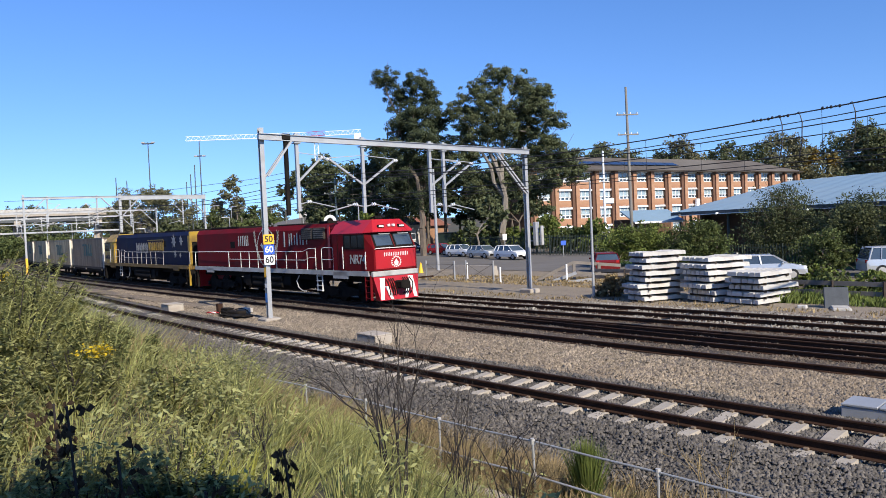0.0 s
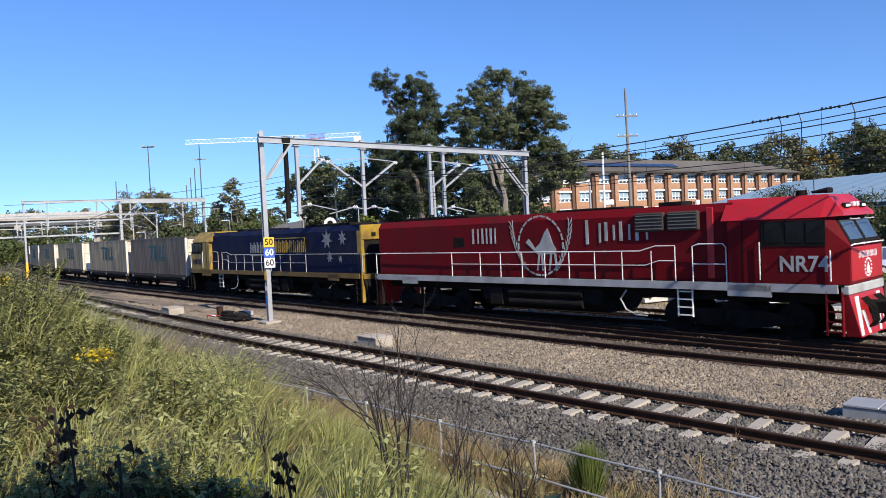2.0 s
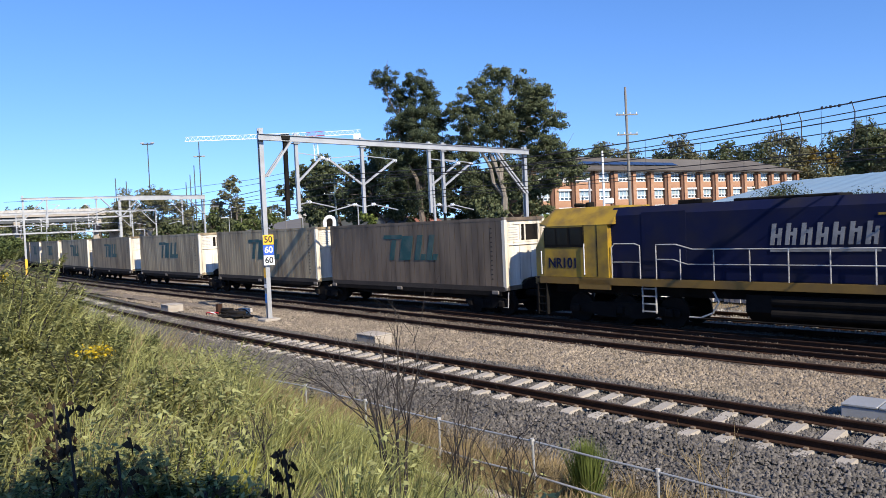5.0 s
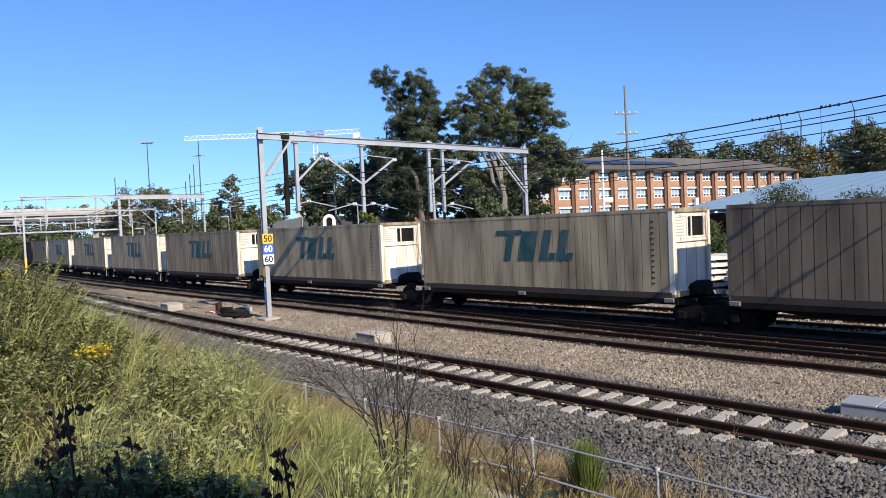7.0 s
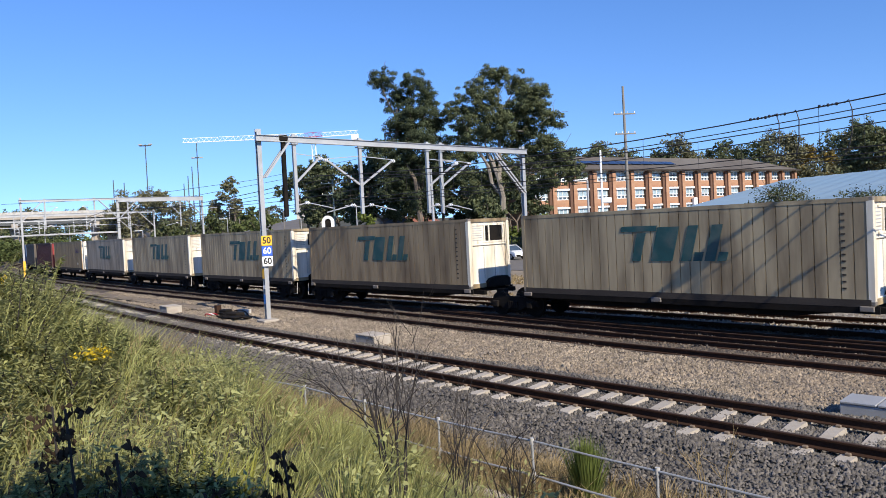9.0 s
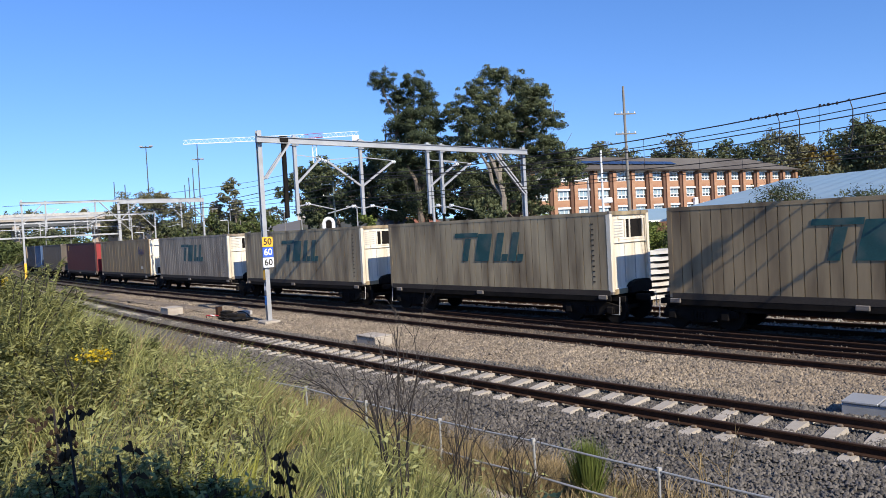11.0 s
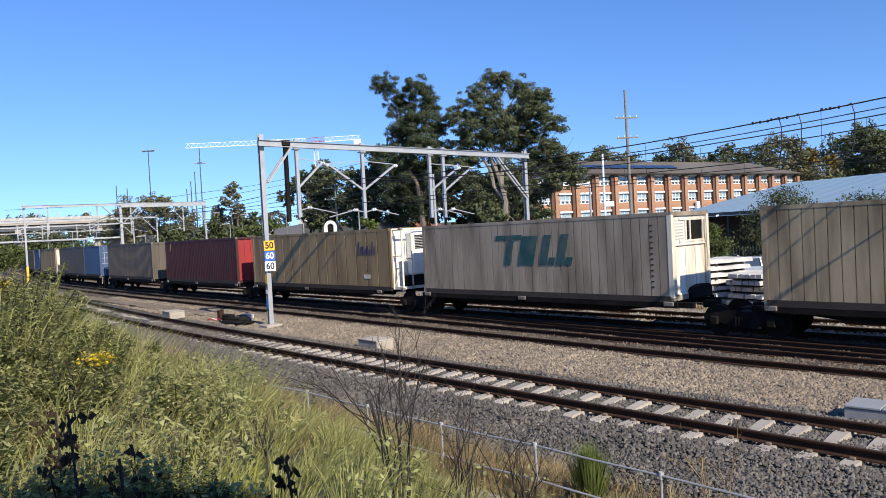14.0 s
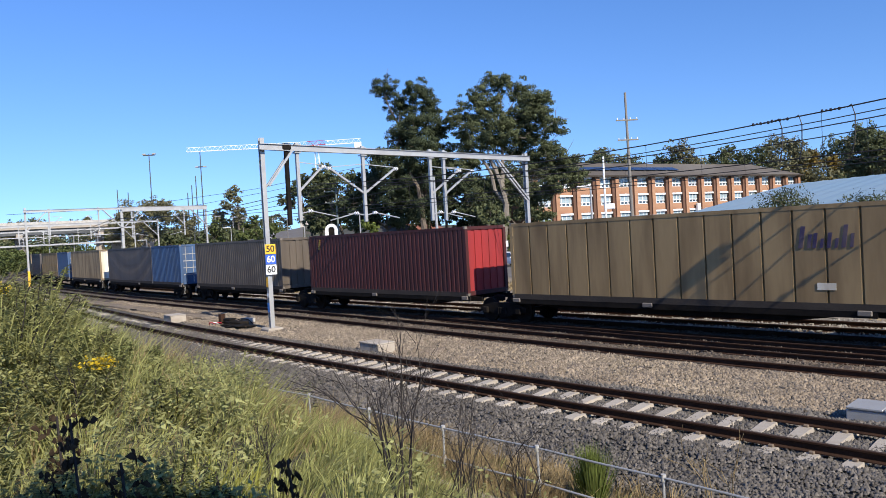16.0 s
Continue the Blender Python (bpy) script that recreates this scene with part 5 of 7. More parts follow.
def leaf_cover(count, seed):
    """Low broad-leaved growth in lumps among the grass, as one mat of leaves."""
    rng = np.random.default_rng(seed)
    v = np.zeros((count, 4, 3))
    k = 0
    while k < count:
        l, o = 1.5 + 24 * rng.random() ** 1.6, rng.uniform(-1.8, 6.2)
        p = spot(l, o)
        r = math.hypot(p.x, p.y)
        lump = noise.noise(Vector((p.x * 1.3, p.y * 1.3, 5))) + 0.4 * noise.noise(Vector((p.x * 3.7, p.y * 3.7, 9)))
        if r < 2.0 or rng.random() > 0.35 + 0.9 * lump + (0.25 if p.x < -0.26 * p.y else -0.62):
            continue
        b = np.array([p.x, p.y, ground_z(p.x, p.y) + (0.12 + 0.42 * max(0, 0.5 + lump)) * rng.random() ** 0.6])
        a, t = rng.uniform(0, 2 * math.pi), rng.uniform(-0.4, 0.7)
        ln = rng.uniform(0.02, 0.05) * (1 + 0.05 * r)
        d = np.array([math.cos(a), math.sin(a), t]) * ln
        s = np.array([-math.sin(a), math.cos(a), rng.uniform(-0.6, 0.6)]) * ln * 0.24
        v[k] = [b, b + d * 0.5 + s, b + d, b + d * 0.5 - s]
        k += 1
    ob = bulk("ground_cover", v.reshape(-1, 3), np.arange(count * 4).reshape(-1, 4), WEED, kind="stuff")
    return tagged(ob, "low leafy olive-green growth among the grass", "plants")


leaf_cover(120000, 33)


def weed(l, o, h, seed, flowers=0):
    rng = np.random.default_rng(seed)
    p = spot(l, o)
    t = empty("weed", pose(p.x, p.y, ground_z(p.x, p.y) - 0.05), "leafy green weed on the bank" + (" with small yellow flowers" if flowers else ""), "plant", "weeds on the bank")
    g = Geo()
    v, q = [], 0
    tops = []
    fine = 0.55 if math.hypot(p.x, p.y) < 5.2 else 0.85
    for k in range(7):
        e = Vector((rng.normal() * 0.26 * h, rng.normal() * 0.26 * h, h * rng.uniform(0.6, 1.05)))
        g.tube([Vector((rng.normal() * 0.05, rng.normal() * 0.05, 0)), e * 0.5 + Vector((rng.normal() * 0.04, 0, 0)), e], 0.006, 4)
        tops.append(e)
        for j in range(125):
            u = 1 - 0.9 * rng.random() ** 1.3
            b = np.array(e * u)
            a = rng.uniform(0, 2 * math.pi)
            d = np.array([math.cos(a), math.sin(a), -0.3 + 1.3 * u * rng.random()])
            ln = rng.uniform(0.05, 0.115) * (1.15 - 0.4 * u) * fine
            s = np.array([-math.sin(a), math.cos(a), rng.uniform(-0.5, 0.5)]) * ln * 0.13
            v += [b, b + d * ln * 0.45 + s, b + d * ln - [0, 0, 0.25 * ln], b + d * ln * 0.45 - s]
    part("stem_clump", g, TWIG if seed % 3 else WEED, t, kind="stuff")
    bulk("foliage", v, np.arange(len(v)).reshape(-1, 4), (WEED_DARK, WEED, GRASS, WEED, WEED)[seed % 5], t, kind="stuff")
    if flowers:
        fv = []
        for e in tops:
            for j in range(flowers):
                c = np.array(tops[0]) + (np.array(e) - np.array(tops[0])) * 0.3 + rng.normal(size=3) * [0.04, 0.04, 0.025]
                u = rng.normal(size=3) * 0.007
                w = rng.normal(size=3) * 0.007
                fv += [c - u, c + w, c + u, c - w]
        bulk("blossom", fv, np.arange(len(fv)).reshape(-1, 4), FLOWER, t, "small yellow blossom", kind="stuff")
    return t


rw = random.Random(5)
made = 0
while made < 165:
    l, o = rw.uniform(3.0, 13) if made % 4 else rw.uniform(8, 26), rw.uniform(-2.2, 4.6)
    p = spot(l, o)
    if math.hypot(p.x, p.y) < 2.7 or p.y < 2 or p.x / p.y > -0.33 - 0.10 * rw.random() or p.x / p.y < -0.85:
        continue
    far = step01(3.0, 9.0, l)
    weed(l, o, rw.uniform(0.28, 0.55) * (0.72 + 0.6 * far) * (1.1 if o < 2.5 else 0.7), 300 + made, 0)
    made += 1
for k in range(60):          # dark growth close below the viewpoint
    d, a = rw.uniform(2.7, 4.6), rw.uniform(-0.64, -0.30)
    p = Vector((d * math.sin(a), d * math.cos(a), 0))
    l, o = lie(p.x, p.y)
    weed(l, o, rw.uniform(0.25, 0.5), 405 + 5 * k, 0)
for k in range(20):
    l, o = rw.uniform(4.5, 13), rw.uniform(2.2, 6.6)
    weed(l, o, rw.uniform(0.16, 0.36), 600 + k, 0)
for k, (l, o, h) in enumerate([(9.6, 1.6, 0.95), (9.0, 1.75, 0.9), (12.4, 0.4, 1.1), (6.6, 2.1, 0.6), (16.5, 0.0, 1.2), (13.5, -0.2, 1.1), (8.2, 0.8, 0.85), (5.6, 1.4, 0.6)][:6]):
    weed(l, o, h, 501 + k, 60 if k in (0, 3) else 24)


for k in range(15):
    l = 7.6 + 0.32 * k
    weed(l, l * (0.19 + 0.02 * (k % 4)), 0.78 + 0.3 * rw.random(), 801 + k, 50 if k in (4, 9) else 0)


def bare_shrub(l, o, h, seed, label, spread=0.45, twigs=26, r=0.011, material=None):
    rng = np.random.default_rng(seed)
    p = spot(l, o)
    t = empty("bare_shrub", pose(p.x, p.y, ground_z(p.x, p.y) - 0.05), label, "shrub", "bare shrubs")

    def grow(g, a, d, ln, rad, depth):
        b = a + d * ln
        mid = a.lerp(b, 0.5) + Vector(rng.normal(size=3)) * ln * 0.05
        g.rod(a, mid, rad, 4, rad * 0.85).rod(mid, b, rad * 0.85, 4, rad * 0.6)
        if depth:
            for _ in range(3 if depth > 1 else 2):
                u = rng.uniform(0.35, 1.0)
                q = (d + Vector(rng.normal(size=3)) * 0.3).normalized()
                q.z = abs(q.z) * 0.8 + 0.15
                grow(g, a.lerp(b, u), q.normalized(), ln * rng.uniform(0.4, 0.7), rad * 0.55, depth - 1)
    for k in range(max(1, twigs // 6)):
        g = Geo()
        d = Vector((rng.normal() * spread, rng.normal() * spread, 1)).normalized()
        grow(g, Vector((rng.normal() * 0.06, rng.normal() * 0.06, 0)), d, h * rng.uniform(0.45, 0.75), r, 3)
        part("branch", g, material or TWIG, t)
    return t


bare_shrub(3.75, 2.9, 1.15, 41, "leafless dark twiggy shrub on the bank", 0.12, 44, 0.007)
bare_shrub(3.5, 3.3, 1.0, 42, "leafless dark twiggy shrub on the bank", 0.14, 40, 0.006)
bare_shrub(4.6, 2.5, 0.6, 43, "leafless dark twiggy shrub in the grass", 0.2, 14, 0.006)
bare_shrub(3.3, 3.6, 0.95, 45, "leafless dark twiggy shrub in the grass", 0.16, 36, 0.006)
for k in range(16):
    d, a = rw.uniform(3.0, 4.4), rw.uniform(-0.62, -0.35)
    bare_shrub(*lie(d * math.sin(a), d * math.cos(a)), rw.uniform(0.35, 0.6), 480 + k, "tangled dry brown twigs at the foot of the weeds", 0.6, 18, 0.004, BARK if k % 2 else DEAD)


def dead_weed(x, y, h, seed):
    """A dry stalk with dark curled leaves and seed heads."""
    rng = np.random.default_rng(seed)
    t = empty("dead_weed", pose(x, y, ground_z(x, y) - 0.05), "dead weed stalk with dark curled leaves", "plant", "dead weeds")
    top = Vector((rng.normal() * 0.06, rng.normal() * 0.05, h + 0.05))
    part("stem", Geo().tube([Vector((0, 0, 0)), top * 0.5 + Vector((0.03, 0, 0)), top], 0.007, 5), TWIG, t)
    for k in range(16):
        g = Geo()
        c = top * (0.45 + 0.036 * k) + Vector(rng.normal(size=3)) * 0.05
        for _ in range(6):
            d = Vector((rng.normal(), rng.normal(), 0.7 * rng.normal())).normalized() * rng.uniform(0.02, 0.06)
            n = d.cross(Vector(rng.normal(size=3))).normalized() * d.length * 0.13
            lift = Vector((0, 0, 0.02))
            g.add([c, c + d * 0.5 + n + lift, c + d, c + d * 0.5 - n + lift, c + d * 0.55 - lift * 0.6], [(0, 1, 4), (1, 2, 4), (2, 3, 4), (3, 0, 4)])
        part("curled_leaf", g, DEAD, t)
    return t


for k, (x, y, h) in enumerate(((-1.89, 3.6, 0.85), (-1.62, 3.5, 0.68), (-0.86, 3.75, 0.62), (-1.2, 3.6, 0.5), (-2.25, 4.1, 0.7))):
    dead_weed(x, y, h, 520 + k)
bare_shrub(4.6, 8.9, 1.5, 46, "thin leafless sapling beside the fence", 0.25, 14, 0.012, GRASS_DRY)
bare_shrub(5.0, 8.8, 1.1, 47, "thin leafless sapling beside the fence", 0.4, 18, 0.008)


def tuft(l, o, h, n, seed, label, material, spread=0.35, wide=0.007):
    """A broom-like clump of upright stalks."""
    rng = np.random.default_rng(seed)
    p = spot(l, o)
    V = np.zeros((n, 5, 3))
    for k in range(n):
        a, q = rng.uniform(0, 2 * math.pi), abs(rng.normal()) * spread
        b = np.array([math.cos(a), math.sin(a), 0]) * 0.10 * rng.random()
        e = np.array([math.cos(a) * q, math.sin(a) * q, 1]) * h * rng.uniform(0.5, 1.05)
        s = np.array([-math.sin(a), math.cos(a), 0]) * wide
        m = b + e * 0.55
        V[k] = [b - s, b + s, m + s, m - s, b + e]
    i = np.arange(n)[:, None] * 5
    t = empty("tuft", pose(p.x, p.y, ground_z(p.x, p.y) - 0.05), label, "plant", "tufts beside the fence")
    bulk("stalk_clump", V.reshape(-1, 3), np.concatenate([i + [0, 1, 2], i + [0, 2, 3], i + [3, 2, 4]], 0), material, t, kind="stuff")


for k, (x, y) in enumerate(((-1.42, 4.1), (-1.3, 4.35), (-1.55, 4.5))):
    tuft(*lie(x, y), 0.36, 70, 65 + k, "yellow-green clump of broad blades in the weeds", LIME, 0.85, 0.008)
tuft(6.75, 9.0, 1.0, 1500, 61, "bright green broom-like tuft beside the fence", BUSH, 0.22)
for k in range(9):
    tuft(15 + k * 1.1 + rw.random(), -0.5 + rw.random() * 1.5, 1.5, 60, 70 + k, "tall dry seeding grass stalks on the bank", GRASS_DRY, 0.18)


# loose stones over the beds
def stones(name, count, area, size, material, label, seed, zf):
    rng = np.random.default_rng(seed)
    base = np.array([(1, 0, 0), (-1, 0, 0), (0, 1, 0), (0, -1, 0), (0, 0, 1)], float)
    base[:4, 2] = -0.25
    fc = np.array([(0, 2, 4), (2, 1, 4), (1, 3, 4), (3, 0, 4)])
    l0, l1, o0, o1 = area
    P = np.zeros((count, 3))
    for k in range(count):
        l = l0 + (l1 - l0) * rng.random() ** 1.5
        lo, hi = o0(l), o1(l)
        o = lo + (hi - lo) * rng.random()
        p = spot(l, o, zf(l, o) + rough(l, o))
        P[k] = p
    s = size * rng.uniform(0.55, 1.25, (count, 1, 1)) * rng.uniform(0.6, 1.2, (count, 1, 3))
    a, b = rng.uniform(0, 6.28, count), rng.uniform(-0.7, 0.7, count)
    R1 = np.stack([np.cos(a), -np.sin(a), 0 * a, np.sin(a), np.cos(a), 0 * a, 0 * a, 0 * a, 1 + 0 * a], 1).reshape(-1, 3, 3)
    R2 = np.stack([1 + 0 * b, 0 * b, 0 * b, 0 * b, np.cos(b), -np.sin(b), 0 * b, np.sin(b), np.cos(b)], 1).reshape(-1, 3, 3)
    v = base[None] * s * rng.uniform(0.7, 1.3, (count, 5, 1))
    v = np.einsum("nij,nkj->nki", R1 @ R2, v) + P[:, None]
    f = (fc[None] + (np.arange(count) * 5)[:, None, None]).reshape(-1, 3)
    ob = bulk(name, v.reshape(-1, 3), f, material, kind="stuff")
    tagged(ob, label, "gravel")


def z_near(l, o):
    d = o - o_near(l)
    return (-0.24 if abs(d) < 0.95 else -0.205) if d > -1.7 else -0.215 - 0.5 * max(0, (-1.7 - d) / 1.9) ** 1.1


def z_main(l, o):
    d = o - o_near(l)
    if o > 18.2:
        return -0.162
    return -0.262 + 0.047 * step01(2.2, 3.0, d) + 0.043 * step01(o_near(l) + 3.0, 17.0, o)


stones("near_stones", 76000, (0.5, 38, lambda l: o_near(l) - 3.6, lambda l: o_near(l) + 1.9), 0.041, STONE_DARK, "dark grey angular ballast stones", 21, z_near)
stones("main_stones", 58000, (1, 60, lambda l: o_near(l) + 1.9, lambda l: o_mid(l) - 1.0), 0.045, STONE, "brown-grey angular ballast stones", 22, z_main)
stones("far_stones", 16000, (4, 60, lambda l: 24.0, lambda l: 28.2), 0.05, STONE_PALE, "pale angular ballast stones beside the outermost track", 24, z_main)
stones("yard_stones", 28000, (4, 60, lambda l: 18.4, lambda l: 24.0), 0.045, STONE_OIL, "angular ballast stones among the main rails", 23, z_main)


# ---- beside the tracks ----
def trackside_box(l, o, L, W, H, label, material, turn=0, z=-0.24):
    t = empty("cable_pit", on_line(l, o, z, turn), label, "box", "trackside boxes")
    part("body", Geo().box((0, 0, H / 2 - 0.05), (L, W, H), cut=0.02), material, t)
    n = 2 if L < 1.6 else 3
    for k in range(n):
        part("lid", Geo().box((-L / 2 + (k + 0.5) * L / n, 0, H - 0.02), (L / n - 0.02, W + 0.04, 0.05), cut=0.012), material, t)
    return t


trackside_box(20.4, 15.4, 1.15, 0.7, 0.33, "weathered concrete cable pit standing in the ballast", CONCRETE, -3)
trackside_box(39.4, 15.8, 1.2, 0.8, 0.38, "weathered concrete cable pit beside the track", CONCRETE, -3)
trackside_box(4.2, 15.1, 1.9, 0.7, 0.30, "long galvanised cable box lying in the ballast", GALV, 3)


def point_machine():
    t = empty("point_machine", on_line(33.7, 16.5, -0.22, 8), "black point machine with red and white hoses in the ballast", "railway equipment")
    part("machine_body", Geo().box((0.2, 0, 0.14), (1.5, 0.5, 0.22), cut=0.05).box((-0.3, 0, 0.28), (0.6, 0.42, 0.14), cut=0.04), BLACK, t)
    for k, (x, y, w, d, a) in enumerate(((0.7, -0.35, 0.9, 0.6, 12), (1.35, -0.5, 0.7, 0.5, -18), (0.05, -0.3, 0.7, 0.45, 30), (1.8, -0.35, 0.5, 0.4, 8), (-0.5, 0.1, 0.6, 0.4, -25))):
        part("rubber_sheet", Geo().box((0, 0, 0), (w, d, 0.07), cut=0.03), BLACK, t, "crumpled black rubber sheet", at=pose(x, y, 0.07 + 0.03 * (k % 2), 6 - 4 * k, -5 + 3 * k, a))
    for k in range(3):
        part("cable", Geo().tube([Vector((-0.9 + 0.4 * u * 5, 0.3 - 0.35 * k + 0.25 * math.sin(3 * u + k), 0.05 + 0.22 * math.sin(math.pi * u))) for u in [i / 8 for i in range(9)]], 0.022, 6), CLIP if k == 1 else BLACK, t)
    part("cover_slab", Geo().box((0.1, 0.75, 0.14), (0.7, 0.4, 0.28), cut=0.02), CONCRETE_NEW, t, "pale concrete block")
    part("bracket", Geo().bar((-1.3, 0.2, 0), (-1.3, 0.2, 0.5), 0.25, 0.2), RAIL_RUST, t)
    for k in range(3):
        g = Geo().tube([Vector((-1.0 - 0.12 * k + 0.5 * u, -0.35 - 0.5 * u * (1 - u) - 0.1 * k, 0.06 + 0.32 * u * (1.25 - u))) for u in [i / 7 for i in range(8)]], 0.025, 6)
        part("hose", g, RED_BRIGHT if k != 1 else SIGN_W, t, "red hose" if k != 1 else "white hose")
    g = Geo().tube([(0.9, 0, 0.12), (1.5, 0.1, 0.05), (2.1, 0.3, 0.03), (3.0, 1.5, 0.02)], 0.03, 6)
    part("drive_rod", g, BLACK, t)


point_machine()


def sleeper_stack(l, o, n, layers, label, seed, turn, z=-0.40):
    """New concrete sleepers laid across the line on timber battens."""
    r = random.Random(seed)
    t = empty("sleeper_stack", on_line(l, o, z, turn), label, "stack of sleepers", "sleeper stacks")
    for y in (0.45, 2.05):
        part("batten", Geo().box((-n * 0.14, y, 0.07), (n * 0.29 + 0.2, 0.12, 0.14)), TIMBER_DARK, t)
    for k in range(layers):
        zz = 0.14 + 0.30 * k + 0.35
        m = n if k < layers - 1 or n > 5 else max(1, n - 1)
        dx, dy, tw = r.uniform(-0.16, 0.16), r.uniform(-0.22, 0.22), r.uniform(-5, 5)
        for j in range(m):
            s = part("sleeper", SLEEPER_NEW, None, t, at=pose(-0.14 - 0.285 * j + dx, 1.25 + dy + r.uniform(-0.03, 0.03), zz, 0, 0, tw + r.uniform(-1.2, 1.2)))
        if k:
            for y in (0.45, 2.05):
                part("batten", Geo().box((-n * 0.14, y, zz - 0.40), (n * 0.28, 0.08, 0.11)), TIMBER_DARK, t)


SLEEPER_NEW = Geo()
_xs = [-1.25, -1.2, -0.62, -0.3, 0, 0.3, 0.62, 1.2, 1.25]
_hs = [-0.17, -0.155, -0.135, -0.175, -0.185, -0.175, -0.135, -0.155, -0.17]
for _x, _h in zip(_xs, _hs):
    SLEEPER_NEW.v += [(-0.13, _x, -0.34), (-0.105, _x, _h), (0.105, _x, _h), (0.13, _x, -0.34)]
for _i in range(len(_xs) - 1):
    SLEEPER_NEW.f += [(4 * _i + j, 4 * _i + 4 + j, 4 * _i + 4 + (j + 1) % 4, 4 * _i + (j + 1) % 4) for j in range(4)]
SLEEPER_NEW.f += [(0, 1, 2, 3), (32, 35, 34, 33)]
SLEEPER_NEW = SLEEPER_NEW.mesh("new_sleeper", CONCRETE_NEW)
sleeper_stack(18.97, 30.01, 5, 8, "tall stack of pale concrete sleepers on battens", 1, -24)
sleeper_stack(16.23, 31.08, 6, 7, "stack of pale concrete sleepers on battens", 2, -19)
sleeper_stack(13.92, 31.05, 6, 5, "low stack of pale concrete sleepers on battens", 3, -10)

slab = empty("leaning_slab", on_line(11.2, 31.9, -0.4, -65), "dark concrete slab leaning on a pale footing block", "concrete slab")
part("slab", Geo().box((0, 0, 0.42), (0.16, 0.9, 1.0), pose(0, 0, 0, 0, -18, 0), cut=0.03), STEEL_DARK, slab)
part("footing", Geo().box((0.55, 0.1, 0.08), (1.0, 0.7, 0.22), cut=0.05), CONCRETE_NEW, slab)
blk = empty("concrete_block", on_line(12.3, 31.3, -0.4, 10), "small pale concrete block on the gravel", "concrete block")
part("block", Geo().box((0, 0, 0.09), (0.35, 0.3, 0.2), cut=0.03), CONCRETE_NEW, blk)

GRAVEL = mat("gravel_yard", (0.24, 0.195, 0.145), 0.95, vary=0.3, scale=0.6, fine=14, bump=0.6, dirt=(0.234, 0.1872, 0.117), dirt_scale=0.2, dirt_amt=0.7, cells=20)
ASPHALT = mat("asphalt", (0.135, 0.122, 0.108), 0.9, vary=0.25, scale=0.3, fine=20, bump=0.3, dirt=(0.1326, 0.1248, 0.1131), dirt_scale=0.2, dirt_amt=0.6)
strip("gravel_yard", [(o, -0.325) for o in (29.5, 31, 33, 35, 37, 39, 42, 45.6)], GRAVEL, 4, 90, 1.0, "grey gravel yard between the tracks and the car park", "yard", lambda l, o: 0.02 * noise.noise(Vector((l, o, 0))))
strip("car_park", [(o, -0.315) for o in (45.8, 50, 56, 62, 68, 74, 80)], ASPHALT, 24, 120, 2.0, "grey asphalt car park behind the railway", "car park")
strip("service_road", [(o, -0.313) for o in (46.2, 48, 52)], ASPHALT, -12, 23.9, 2.0, "grey asphalt service road behind the sleeper stacks", "road")
brush = tree(8.7, 37.8, [(0, 0.6, 0.7), (-0.6, 0.4, 0.6), (0.5, 0.8, 0.65), (1.0, 0.5, 0.6), (-0.2, 1.0, 0.4)], 5200, 0.09, "heap of dry brown cut branches beside the stacks", GRASS_DRY, seed=77, trunk=0.05, name="brush_heap", group="", z=-0.42, droop=0)


def lamp_post(x, y, h, label, head=0.7, material=None, arm=-1, z=-0.4):
    t = empty("street_lamp", pose(x, y, z), label, "street lamp", "street lamps")
    part("pole", Geo().rod((0, 0, 0), (0, 0, h), 0.075, 10, 0.05), material or GALV, t)
    part("lamp_head", Geo().box((arm * head / 2, 0, h), (head, 0.28, 0.09), cut=0.03), SIGN_W, t, "flat white lamp head")
    return t


lamp_post(7.6, 37.6, 6.05, "slim grey street lamp with a flat white head", 0.7)
pl = empty("white_pole", pose(19.9, 90, -0.4), "tall white pole with a round fitting", "pole")
part("shaft", Geo().rod((0, 0, 0), (0, 0, 12.3), 0.16, 10, 0.12), SIGN_W, pl)
part("collar", Geo().box((0.5, 0, 6.2), (1.3, 0.3, 0.7), cut=0.1), SIGN_W, pl)

WOOD_POLE = mat("pole_wood", (0.20, 0.185, 0.165), 0.9, vary=0.25, scale=1.2, bump=0.3, stretch=(3, 3, 0.3))


def power_pole(x, y, h, arms, label, material=None, r=0.19, z=None):
    z = ground_z(x, y) if z is None else z
    t = empty("power_pole", pose(x, y, z, 0, -0.6, 8), label, "power pole", "power poles")
    part("shaft", Geo().rod((0, 0, -0.3), (0, 0, h), r, 10, r * 0.62), material or WOOD_POLE, t)
    for zz, w in arms:
        a = part("crossarm", Geo().box((0, -0.12, zz), (w, 0.1, 0.14)), material or WOOD_POLE, t)
        for k in range(4):
            part("insulator", Geo().rod((-w / 2 + 0.12 + k * (w - 0.24) / 3, -0.12, zz + 0.05), (-w / 2 + 0.12 + k * (w - 0.24) / 3, -0.12, zz + 0.24), 0.05, 6), SIGN_W, a)
    return t


power_pole(19.3, 75, 17.2, [(14.4, 2.3), (12.4, 2.2)], "tall weathered timber power pole with two crossarms")
POLE_GREEN = mat("green_pole", (0.156, 0.195, 0.1716), 0.8, vary=0.2, bump=0.1)
power_pole(-15.8, 112, 11.8, [(11.3, 3.6), (9.6, 3.4)], "grey-green power pole with two crossarms", POLE_GREEN, z=-0.4)
power_pole(-0.5, 66.6, 9.2, [], "slim grey steel mast carrying overhead equipment", GALV, 0.16, -0.4)

